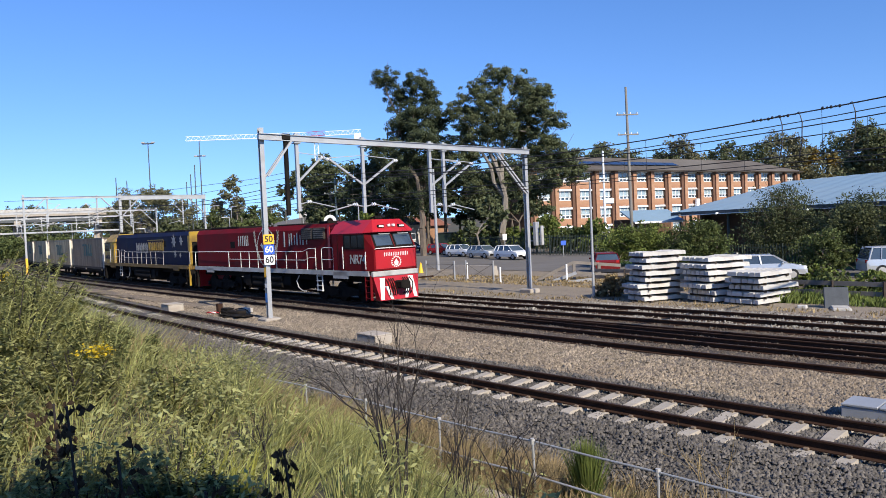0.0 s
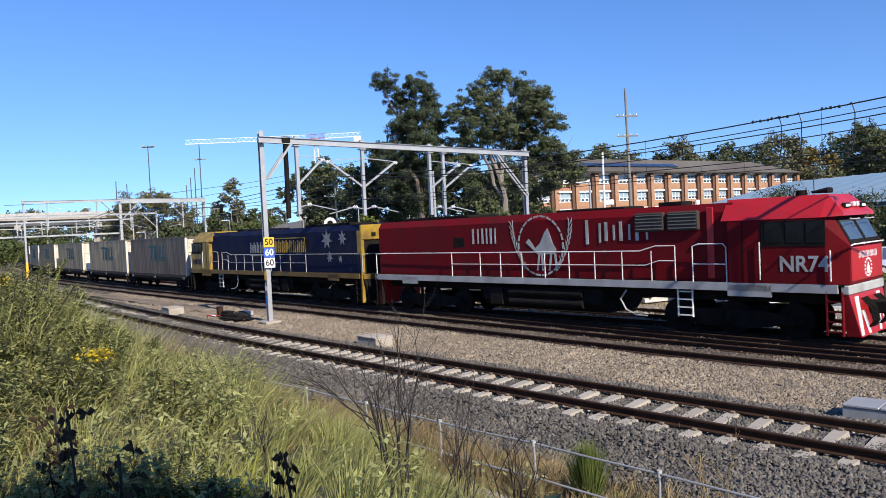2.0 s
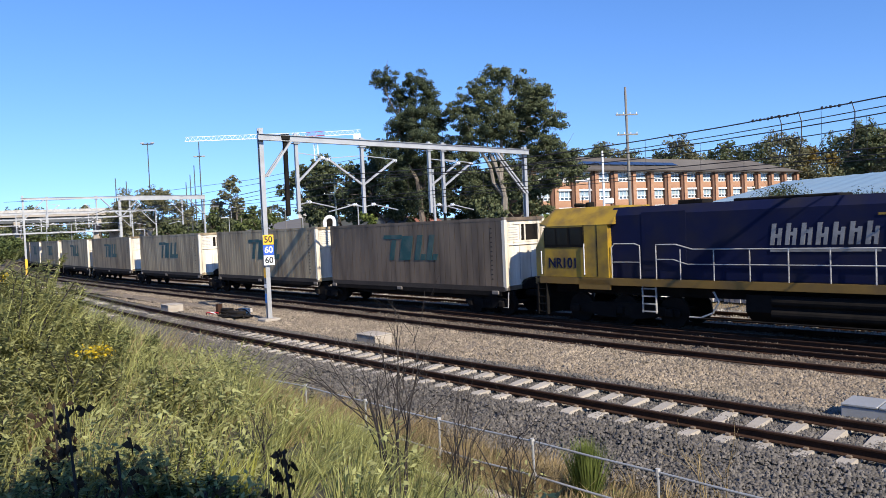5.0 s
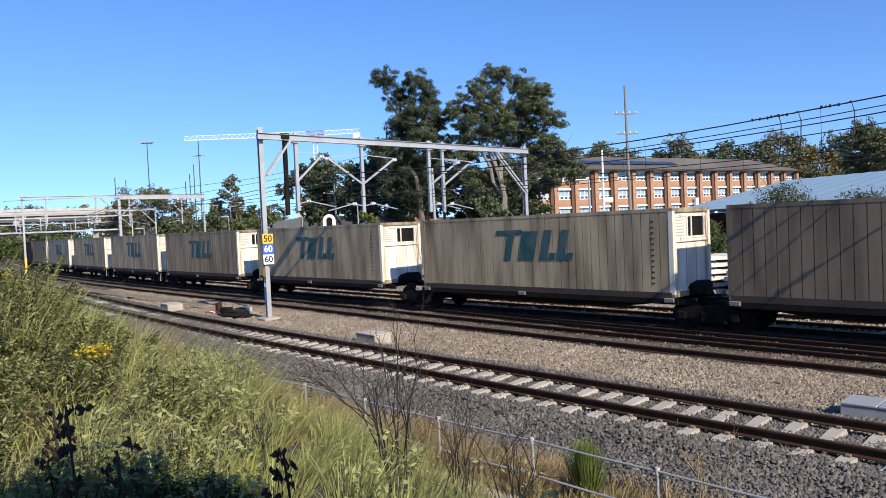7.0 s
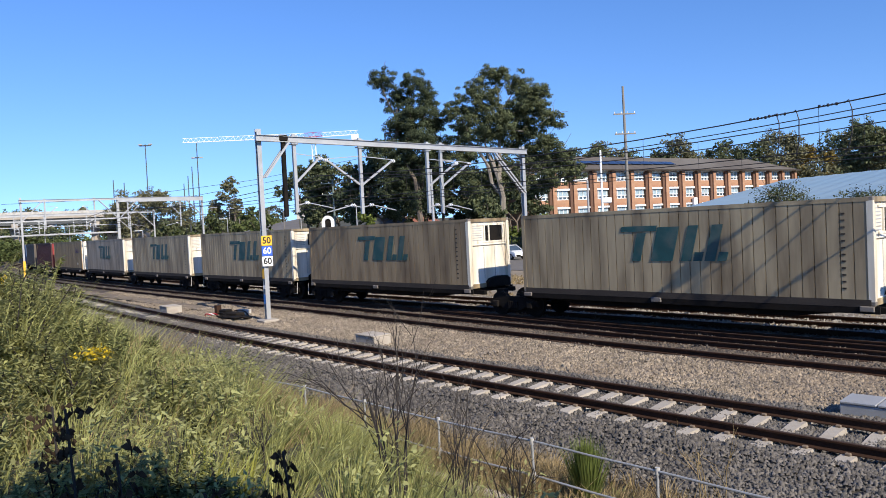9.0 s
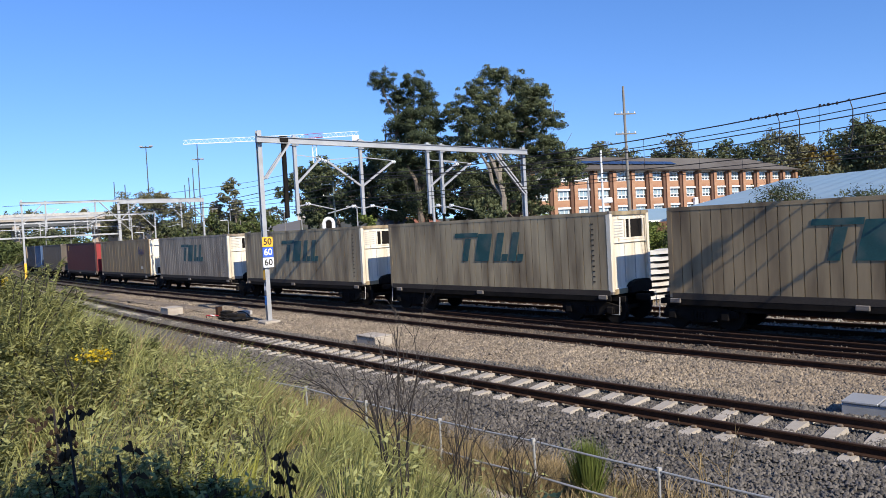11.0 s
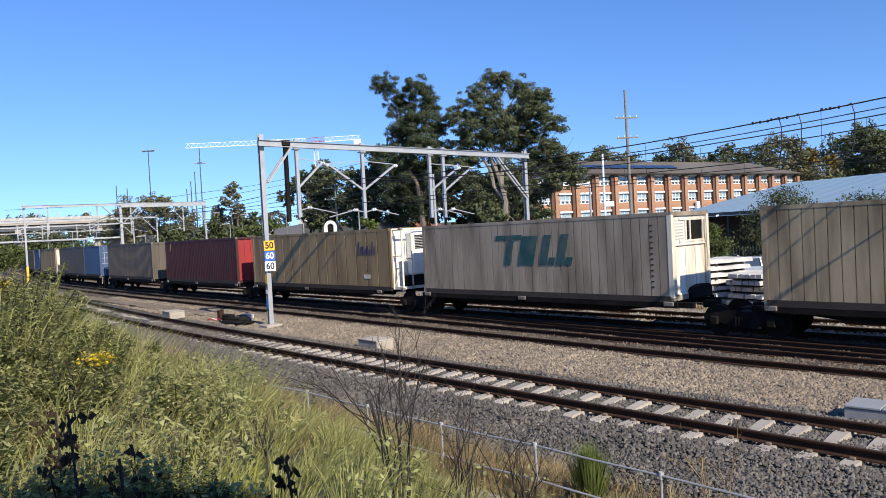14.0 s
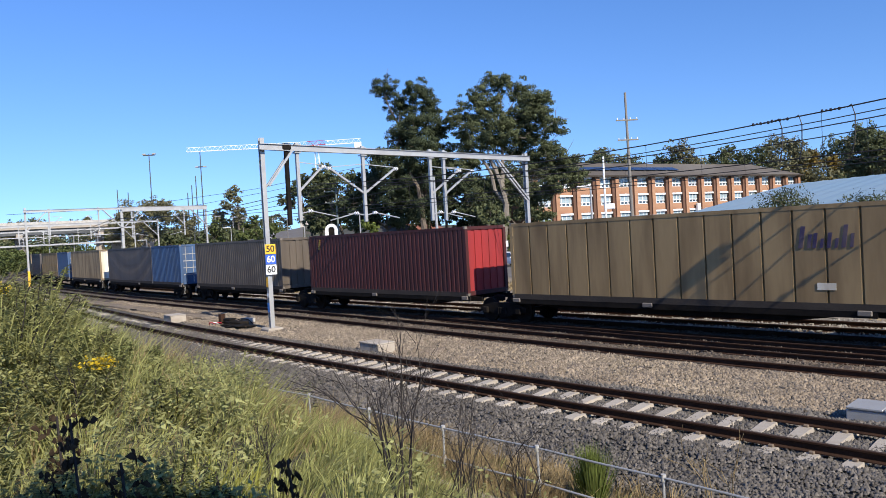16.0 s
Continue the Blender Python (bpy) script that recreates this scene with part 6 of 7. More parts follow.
ov = empty("equipment_mast", on_line(27.95, 32.2, 0), "grey cabinets clamped to the portal post", "cabinet")
part("cabinet", Geo().box((0.42, 0.1, 3.0), (0.24, 0.3, 1.35), cut=0.03), GALV, ov)
part("cabinet_small", Geo().box((0.75, 0.2, 2.9), (0.14, 0.2, 1.1), cut=0.02), SILVER, ov)
part("bracket", Geo().box((0.2, 0.05, 3.4), (0.6, 0.06, 0.06)).box((0.2, 0.05, 2.6), (0.6, 0.06, 0.06)), GALV, ov)


# rails and gates along the car park edge
def guard_rail(pts, label, h=0.75, boards=2):
    t = empty("guard_rail", Matrix(), label, "guard rail", "guard rails")
    for a, b in zip(pts, pts[1:]):
        a, b = Vector(a), Vector(b)
        for k in range(boards):
            z = Vector((0, 0, h - 0.42 * k))
            part("rail", Geo().bar(a + z, b + z, 0.05, 0.2), STEEL_GREY, t)
        n = max(1, int((b - a).length / 2.0))
        for k in range(n + 1):
            p = a.lerp(b, k / n)
            part("post", Geo().box((p.x, p.y, p.z + h / 2), (0.12, 0.12, h + 0.25)), TIMBER_DARK, t)
    return t


guard_rail([spot(14.5, 35.0, -0.36), spot(4, 34.6, -0.36), spot(-8, 34.4, -0.36)], "weathered steel guard rail behind the stacks")
guard_rail([spot(29, 39.5, -0.36), spot(21, 38.6, -0.36), spot(14.5, 35.0, -0.36)], "weathered steel guard rail at the car park corner")
ramp_rails = empty("ramp_rail", Matrix(), "sloping grey steel ramp rails lying by the yard", "ramp")
for k, (a, b) in enumerate(((Vector((6.3, 49.4, -0.2)), Vector((8.7, 49.3, 0.88))), (Vector((8.7, 49.3, 0.86)), Vector((11.9, 49.6, 0.5))), (Vector((7.2, 48.9, -0.32)), Vector((8.75, 48.7, 0.2))),
                          (Vector((8.75, 48.7, 0.2)), Vector((11.5, 48.9, -0.1))), (Vector((8.0, 48.0, -0.36)), Vector((9.8, 47.9, -0.2))), (Vector((8.7, 49.3, -0.4)), Vector((8.7, 49.3, 0.9))), (Vector((10.4, 49.4, -0.4)), Vector((10.4, 49.4, 0.66))))):
    part("bar", Geo().bar(a, b, 0.12, 0.2), GALV if k in (2, 4) else STEEL_GREY, ramp_rails)


def pipe_gate(l, o, w, label, turn=90):
    t = empty("pipe_gate", on_line(l, o, -0.38, turn), label, "gate", "yard gates")
    fr = Geo().tube([(0, 0, 0.1), (0, 0, 1.25), (w, 0, 1.25), (w, 0, 0.1), (0, 0, 0.1)], 0.03, 6)
    part("gate_frame", fr, STEEL_GREY, t)
    part("brace", Geo().tube([(0, 0, 0.1), (w, 0, 1.25)], 0.02, 6).tube([(0, 0, 1.25), (w, 0, 0.1)], 0.02, 6), STEEL_GREY, t)
    for x in (-0.08, w + 0.08):
        part("gate_post", Geo().rod((x, 0, 0), (x, 0, 1.5), 0.06, 8), GALV, t)


pipe_gate(42.5, 36.2, 3.0, "rusty pipe gate at the yard entrance", 0)
pipe_gate(38.6, 36.8, 2.6, "rusty pipe gate at the yard entrance", 0)
for l, o, h in ((34.3, 36.0, 1.15), (39.0, 37.2, 1.3), (30.6, 38.6, 1.2)):
    b = empty("bollard", on_line(l, o, -0.38), "white painted pipe bollard", "bollard", "bollards")
    part("pipe", Geo().rod((0, 0, 0), (0, 0, h), 0.06, 10), SIGN_W, b)
cone = empty("traffic_cone", on_line(49.5, 41, -0.31), "orange plastic traffic marker", "traffic cone")
part("cone", Geo().rod((0, 0, 0), (0, 0, 0.9), 0.22, 12, 0.06), SIGN_O, cone)
wall_low = empty("concrete_barrier", on_line(41.8, 40.6, -0.33), "low pale concrete barrier in the car park", "barrier")
part("barrier", Geo().prism([(-0.3, 0), (0.3, 0), (0.12, 0.8), (-0.12, 0.8)], -2.2, 2.2, "x"), CONCRETE, wall_low)
junk = empty("rusty_frame", on_line(44.0, 34.6, -0.36, 12), "low heap of rusty steel frames on the gravel", "scrap")
for k in range(6):
    part("bar", Geo().bar((-2.4 + 0.7 * k, -0.3, 0.1 + 0.08 * (k % 3)), (-1.0 + 0.8 * k, 0.4, 0.35 + 0.05 * k % 0.2), 0.1, 0.12), RAIL_RUST, junk)


# ---- parked cars ----
def paint(name, c, m=0.2):
    return mat(name, c, 0.25, m, vary=0.05, scale=1, bump=0, spec=0.6)


CAR_W, CAR_S, CAR_R, CAR_G, CAR_B = paint("car_white", (0.75, 0.76, 0.77), 0), paint("car_silver", (0.52, 0.54, 0.56), 0.4), paint("car_red", (0.42, 0.02, 0.02)), paint("car_grey", (0.10, 0.11, 0.115)), paint("car_navy", (0.03, 0.05, 0.13))
CAR_DR = paint("car_maroon", (0.16, 0.012, 0.014))
TYRE = mat("tyre", (0.0156, 0.0156, 0.0156), 0.9, vary=0.2, bump=0.1)


def car(x, y, turn, body, label, tall=1.0, z=None):
    """A parked hatchback or wagon; local +x is its front."""
    z = ground_z(x, y) + 0.02 if z is None else z
    t = empty("car", pose(x, y, z, 0, 0, turn), label, "car", "parked cars")
    H = 1.48 * tall
    prof = [(-2.1, 0.32), (-2.14, 0.85), (-2.02, 0.98), (1.05, 0.98), (1.9, 0.82), (2.12, 0.66), (2.14, 0.34)]
    g = Geo()
    hull(g, [(px_, s * w, pz) for px_, pz in prof for s, w in ((-1, 0.86), (1, 0.86))] + [(px_ * 0.97, s * 0.9, 0.62) for px_ in (-2.0, 2.0) for s in (-1, 1)])
    b = part("body", g, body, t, smooth=False)
    part("cabin", hull(Geo(), [(px_, s * w, pz) for s in (-1, 1) for px_, w, pz in ((-2.02, 0.84, 0.95), (1.15, 0.84, 0.95), (0.35, 0.66, H), (-1.55, 0.66, H), (-1.9, 0.70, H - 0.12))]), GLASS, t, "dark glazed cabin")
    part("roof", hull(Geo(), [(px_, s * w, pz) for s in (-1, 1) for px_, w, pz in ((0.42, 0.69, H - 0.02), (-1.75, 0.70, H - 0.03), (0.3, 0.62, H + 0.035), (-1.6, 0.62, H + 0.035))]), body, t)
    pil = Geo()
    for s in (-1, 1):
        for a, q in (((1.12, 0.85, 0.96), (0.36, 0.67, H)), ((-0.35, 0.855, 0.96), (-0.42, 0.675, H)), ((-1.35, 0.855, 0.96), (-1.25, 0.675, H)), ((-2.0, 0.85, 0.96), (-1.75, 0.69, H))):
            pil.bar((a[0], s * a[1], a[2]), (q[0], s * q[1], q[2]), 0.05, 0.09)
    part("pillars", pil, body, t)
    for xx in (-1.32, 1.34):
        for s in (-1, 1):
            w = part("wheel", Geo().rod((0, -0.1, 0), (0, 0.1, 0), 0.33, 16), TYRE, t, at=Matrix.Translation((xx, s * 0.80, 0.33)))
            part("rim", Geo().rod((0, s * 0.085, 0), (0, s * 0.108, 0), 0.21, 10), SILVER, w)
    for s in (-1, 1):
        part("headlight", Geo().box((2.02, s * 0.62, 0.74), (0.2, 0.36, 0.14), cut=0.03), LAMP, t)
        part("tail_light", Geo().box((-2.10, s * 0.70, 0.86), (0.08, 0.22, 0.2), cut=0.02), CAR_R, t)
        part("mirror", Geo().box((0.8, s * 0.98, 1.0), (0.12, 0.18, 0.12), cut=0.03), body, t)
    part("bumper", Geo().box((2.12, 0, 0.42), (0.08, 1.5, 0.2), cut=0.03), BLACK, t)
    part("plate_bar", Geo().box((2.17, 0, 0.45), (0.012, 0.38, 0.1)), SIGN_W, t)
    return t


car(7.4, 80.0, -58, CAR_W, "white hatchback parked beside the yard", 1.02, -0.3)
car(4.7, 86.0, -56, CAR_S, "silver-grey hatchback parked in the row", 0.98, -0.3)
car(2.3, 92.5, -50, CAR_W, "white hatchback parked in the row", 1.0, -0.3)
car(-0.2, 101.0, -45, CAR_R, "red hatchback parked in the row", 1.0, -0.3)
car(-5.2, 119.5, -35, CAR_G, "dark car parked at the end of the row", 1.0, -0.3)
car(18.9, 43.4, -14, CAR_S, "white station wagon parked behind the stacks", 0.98, -0.3)
car(26.6, 42.9, -10, CAR_S, "pale blue-grey station wagon parked behind shrubs", 1.12, -0.3)
car(12.1, 55.5, 84, CAR_DR, "red car parked behind the guard rail", 0.98, -0.3)
car(21.6, 60.0, -12, CAR_B, "dark navy car parked behind the stacks", 0.9, -0.3)


# ---- buildings ----
BRICK = mat("brick", (0.40, 0.225, 0.135), 0.9, vary=0.22, scale=1.2, fine=10, bump=0.3, dirt=(0.2184, 0.0936, 0.0546), dirt_scale=0.3, dirt_amt=0.5, stretch=(1, 1, 2.5))
# Shaded copy of BRICK: strips beside the piers, walls under the roofs.
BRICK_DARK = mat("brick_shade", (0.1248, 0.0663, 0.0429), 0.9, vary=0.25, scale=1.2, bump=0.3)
TILE = mat("roof_tile", (0.095, 0.08, 0.066), 0.9, vary=0.3, scale=0.5, fine=6, bump=0.4, dirt=(0.1716, 0.156, 0.1326), dirt_scale=0.1, dirt_amt=0.5)
BLUE_ROOF = mat("blue_roof", (0.2106, 0.312, 0.39), 0.6, 0.05, vary=0.08, scale=0.15, fine=2.5, bump=0.15, dirt=(0.2808, 0.351, 0.39), dirt_scale=0.07, dirt_amt=0.5)
PANEL = mat("solar_glass", (0.02, 0.03, 0.06), 0.15, vary=0.2, bump=0, spec=0.6)
PANE = mat("sky_glass", (0.30, 0.38, 0.42), 0.12, vary=0.45, scale=0.35, bump=0, spec=0.8)


def school():
    """The long brick block: piers, spandrels, sills and windows bay by bay."""
    u = Vector((63.7, 42.0, 0)).normalized()
    ang = math.degrees(math.atan2(u.y, u.x))
    t = empty("brick_building", pose(15.2, 121.7, -0.4, 0, 0, ang), "long orange-brick building with white window bands and a tiled roof", "building")
    n, bay, st, H = 16, 4.75, 3.12, 12.55
    L = n * bay
    part("wall", Geo().box((L / 2, 6.4, H / 2), (L, 12.0, H)), BRICK, t)
    pier = Geo().box((0, -0.3, H / 2 - 0.1), (0.85, 0.7, H - 0.2)).mesh("pier", BRICK)
    # Dark strip left of each pier: pier shadow put into brick colour.
    shade_strip_me = Geo().box((0, -0.12, H / 2 - 0.1), (0.6, 0.5, H - 0.2)).mesh("column", BRICK_DARK)
    span = Geo().box((0, 0.15, 0), (bay - 0.85, 0.3, 1.15)).mesh("spandrel", BRICK)
    band = Geo().box((0, 0.02, 0), (bay - 0.84, 0.52, 0.32)).mesh("band", SIGN_W)
    wf = Geo()
    w, h = bay - 0.95, 1.62
    for z in (-h / 2, -h / 2 + 0.58, h / 2):
        wf.box((0, 0, z), (w, 0.12, 0.10))
    for k in range(5):
        wf.box((-w / 2 + k * w / 4, 0, 0), (0.09, 0.12, h))
    frame_me = wf.mesh("window_frame", SIGN_W)
    pane_me = Geo().box((0, 0, 0), (w / 4 - 0.09, 0.03, h - 0.68)).mesh("pane", PANE)
    low_me = Geo().box((0, 0, 0), (w / 4 - 0.3, 0.04, 0.34)).mesh("low_pane", GLASS)
    for i in range(n + 1):
        p = part("pier", pier, None, t, at=Matrix.Translation((i * bay, 0, 0)))
        part("column", shade_strip_me, None, t, at=Matrix.Translation((i * bay - 0.72, 0, 0)))
    for i in range(n):
        x = (i + 0.5) * bay
        for s in range(4):
            z0 = s * st
            part("spandrel", span, None, t, at=Matrix.Translation((x, 0.0, z0 + 0.58)))
            part("band", band, None, t, at=Matrix.Translation((x, 0.0, z0 + 2.92)))
            wd = part("window", frame_me, None, t, at=Matrix.Translation((x, 0.12, z0 + 1.97)))
            for k in range(4):
                part("pane", pane_me, None, wd, at=Matrix.Translation((-w / 2 + (k + 0.5) * w / 4, 0.03, 0.29)))
            part("apron", Geo().box((0, 0.05, -h / 2 + 0.29), (w, 0.04, 0.50)) if (i, s) == (0, 0) else bpy.data.meshes["apron"], SIGN_W, wd)
            for k in range(4):
                part("low_pane", low_me, None, wd, at=Matrix.Translation((-w / 2 + (k + 0.5) * w / 4, 0.02, -h / 2 + 0.29)))
    # hipped roof
    e, rz = 0.9, 2.9
    g = Geo()
    a = [(-e, -e - 0.3, H), (L + e, -e - 0.3, H), (L + e, 12.4 + e, H), (-e, 12.4 + e, H), (7, 6.2, H + rz), (L - 7, 6.2, H + rz)]
    g.add(a, [(0, 1, 5, 4), (1, 2, 5), (2, 3, 4, 5), (3, 0, 4), (0, 3, 2, 1)])
    part("roof", g, TILE, t, "brown-grey tiled hipped roof")
    part("fascia", Geo().box((L / 2, -e - 0.3, H - 0.08), (L + 2 * e, 0.1, 0.26)), GRIME, t, "dark eaves board")
    for i in range(9):
        part("solar_panel", Geo().box((12 + 3.1 * i, 2.0, H + 1.52), (2.9, 1.7, 0.08), pose(0, 0, 0, 22.5), cut=0.02), PANEL, t, "dark blue solar panel on the roof")
    c = part("roof_ridge", Geo().box((L / 2, 6.2, H + rz), (L - 14, 0.3, 0.12)), TILE, t)
    for i in (6, 13):
        part("downpipe", Geo().rod((i * bay + 0.55, -0.35, 0), (i * bay + 0.55, -0.35, H - 0.2), 0.07, 6), SIGN_W, t)
    part("air_conditioner", Geo().box((9 * bay - 1.6, -0.6, 6.3), (1.0, 0.5, 1.7), cut=0.05), SIGN_W, t)
    return t


school()


def shed():
    """A wide open-sided hall with a blue metal roof on posts."""
    A, B = Vector((23.6, 76, 3.95)), Vector((38.0, 44, 4.15))
    R1, R2 = Vector((42.5, 91, 7.25)), Vector((57, 60, 7.6))
    C, D_ = Vector((62, 104, 4.0)), Vector((76, 74, 4.0))
    t = empty("open_hall", Matrix(), "open-sided hall with a broad blue metal roof on steel posts", "building")
    g = Geo()
    k = 34
    q = []
    for i in range(k + 1):
        u = i / k
        for P, Q in ((A, B), (R1, R2)):
            p = P.lerp(Q, u)
            q.append((p.x, p.y, p.z + (0.05 if i % 2 else 0)))
    g.add(q, [(2 * i, 2 * i + 2, 2 * i + 3, 2 * i + 1) for i in range(k)])
    g.add([A, R1, C], [(0, 1, 2)]).add([R1, R2, D_, C], [(0, 1, 2, 3)])
    part("roof", g, BLUE_ROOF, t)
    part("fascia", Geo().bar(A - Vector((0, 0, 0.12)), B - Vector((0, 0, 0.12)), 0.08, 0.3), STEEL_DARK, t, "dark gutter edge")
    part("gutter", Geo().bar(A + Vector((-0.1, -0.06, -0.30)), B + Vector((-0.1, -0.06, -0.30)), 0.06, 0.06), SIGN_W, t)
    d = (B - A).normalized()
    back = Vector((d.y, -d.x, 0)) * -1
    for i in range(7):
        p = A + d * (1.5 + i * 5.0) + back * 1.2
        part("post", Geo().rod((p.x, p.y, -0.4), (p.x, p.y, 4.1), 0.13, 10), STEEL_DARK, t)
        part("roof_beam", Geo().bar((p.x, p.y, 3.85), (p.x - back.x * 1.6, p.y - back.y * 1.6, 3.72), 0.1, 0.16), SIGN_W if i in (1, 3) else STEEL_DARK, t)
    w0, w1 = A + back * 7 + d * 1.0, B + back * 7
    part("back_wall", Geo().bar((w0.x, w0.y, 1.7), (w1.x, w1.y, 1.7), 0.3, 4.2), BRICK_DARK, t, "dark brick rear wall")
    e0, e1 = A + back * 1.0 + d * 0.5, C - back * 1.0
    part("end_wall", Geo().bar((e0.x + 3, e0.y + 3, 1.7), (e1.x, e1.y, 1.7), 0.3, 4.2), BRICK_DARK, t)
    return t


shed()
cp = empty("entrance_canopy", pose(20.6, 79, -0.4, 0, 0, 6), "small blue canopy roof with a white edge on posts", "canopy")
part("roof", Geo().box((1.9, 0, 4.15), (5.4, 4.5, 0.12), pose(0, 0, 0, 16, 0, 0)), BLUE_ROOF, cp)
part("edge", Geo().box((1.9, -2.2, 3.5), (5.4, 0.08, 0.2)), SIGN_W, cp)
for x in (-0.4, 4.2):
    part("post", Geo().rod((x, -2.0, 0), (x, -2.0, 3.55), 0.09, 8), STEEL_DARK, cp)
part("wall", Geo().box((1.9, 2.6, 1.9), (6.5, 0.3, 3.9)), BRICK_DARK, cp)

FENCE_GREEN = mat("fence_green", (0.01404, 0.0273, 0.02184), 0.6, vary=0.2, bump=0.05)


def bar_fence(x0, y0, x1, y1, h, label, gap=0.22):
    """A tall dark fence of upright bars."""
    t = empty("bar_fence", Matrix(), label, "fence", "dark bar fences")
    a, b = Vector((x0, y0, -0.4)), Vector((x1, y1, -0.4))
    ln = (b - a).length
    g = Geo()
    for k in range(int(ln / gap)):
        p = a.lerp(b, k * gap / ln)
        g.box((p.x, p.y, p.z + h / 2), (0.05, 0.05, h))
    part("bar_infill", g, FENCE_GREEN, t, kind="stuff")
    for z in (0.25, h - 0.25):
        part("rail", Geo().bar(a + Vector((0, 0, z)), b + Vector((0, 0, z)), 0.05, 0.07), FENCE_GREEN, t)
    for k in range(int(ln / 3) + 1):
        p = a.lerp(b, min(1, k * 3 / ln))
        part("post", Geo().box((p.x, p.y, p.z + h / 2), (0.1, 0.1, h + 0.1)), FENCE_GREEN, t)


bar_fence(2, 101, 10.5, 88.5, 2.4, "tall dark green bar fence behind the parked cars")
bar_fence(10.5, 88.5, 19, 79, 2.4, "tall dark green bar fence before the shrubs")
bar_fence(19, 62, 40, 44, 1.6, "dark bar fence along the lawn")
hut = empty("green_shed", pose(2.6, 124, -0.4, 0, 0, -20), "dark green metal shed behind the parked cars", "shed")
part("walls", Geo().box((0, 0, 1.4), (6.5, 3.0, 2.8), cut=0.02), FENCE_GREEN, hut)
part("roof", Geo().box((0, 0, 2.85), (6.8, 3.3, 0.12)), STEEL_DARK, hut)
for x, y, mt, w, h, z, lab in ((13.2, 81.2, SIGN_B, 0.6, 0.5, 1.6, "blue notice board on the fence"), (7.4, 88.5, SIGN_W, 0.5, 0.7, 2.4, "small white notice on the fence"), (31, 52.5, SIGN_W, 0.35, 0.6, 1.5, "small white notice on the lawn fence")):
    s = empty("notice", pose(x, y, -0.4, 0, 0, 10), lab, "sign", "notices")
    part("board", Geo().box((0, -0.2, z), (w, 0.05, h), cut=0.01), mt, s)
    part("post", Geo().rod((0, -0.15, 0), (0, -0.15, z + h / 2), 0.04, 6), GALV, s)
LAWN = mat("lawn", (0.0936, 0.1482, 0.0312), 0.95, vary=0.25, scale=0.4, fine=12, bump=0.4)
strip("lawn", [(o, -0.30) for o in (52.2, 56, 60, 64, 68)], LAWN, 4, 40, 2.0, "sunlit green lawn in front of the hall", "lawn")
blades("yard_weeds", 9000, (2, 15, 32.6, 36.4), 0.36, BUSH, "green weeds along the guard rail", 16, 0.5, 0.012)
blades("yard_straw", 9000, (19, 44, 35.5, 41.5), 0.15, GRASS_DRY, "dry straw and weeds over the yard", 17, 0.8, 0.012)
blades("edge_straw", 4000, (2, 60, 28.0, 31.0), 0.16, GRASS_DRY, "thin dry grass along the outer track", 18, 0.9, 0.010)
mir = empty("white_arch_sign", pose(-6.95, 46, -0.4), "white arch-shaped board on a dark post", "sign")
arch = Geo()
for _k in range(12):
    _a, _b = math.pi * _k / 12, math.pi * (_k + 1) / 12
    arch.bar((0.29 * math.cos(_a), 0, 4.68 + 0.29 * math.sin(_a)), (0.29 * math.cos(_b), 0, 4.68 + 0.29 * math.sin(_b)), 0.08, 0.2)
arch.box((-0.29, 0, 4.5), (0.2, 0.08, 0.4)).box((0.29, 0, 4.5), (0.2, 0.08, 0.4))
part("arch", arch, SIGN_W, mir)
part("backing", Geo().box((0, 0.05, 4.55), (0.42, 0.03, 0.5)), BLACK, mir)
part("post", Geo().rod((0, 0.1, 0), (0, 0.1, 4.6), 0.06, 8), STEEL_DARK, mir)
lamp_post(-8.4, 75, 6.6, "slim grey street lamp with a flat white head", 1.1)
lamp_post(-40.2, 100, 5.4, "slim grey street lamp beyond the tracks", 1.2)
lamp_post(-33.0, 115, 6.2, "slim grey street lamp on the slope", 1.2, z=0.2)


# hardware on the overhead wires
for l, o, z in ((8.6, 19.6, 6.13), (6.85, 19.6, 6.22), (8.1, 19.6, 6.15)):
    f_ = empty("wire_fitting", on_line(l, o, z), "dark insulator fitting with a jumper loop on the overhead wire", "insulator", "wire fittings")
    for k in range(5):
        part("insulator_disc", Geo().rod((-0.25 + 0.1 * k, 0, 0), (-0.21 + 0.1 * k, 0, 0), 0.04 if k % 2 == 0 else 0.025, 8), WIRE, f_)
    part("jumper", Geo().tube([(0.35, 0, 0), (0.45, 0, 0.06), (0.52, 0, -0.2), (0.5, 0, -0.75), (0.42, 0, -1.1)], 0.014, 5), WIRE, f_)


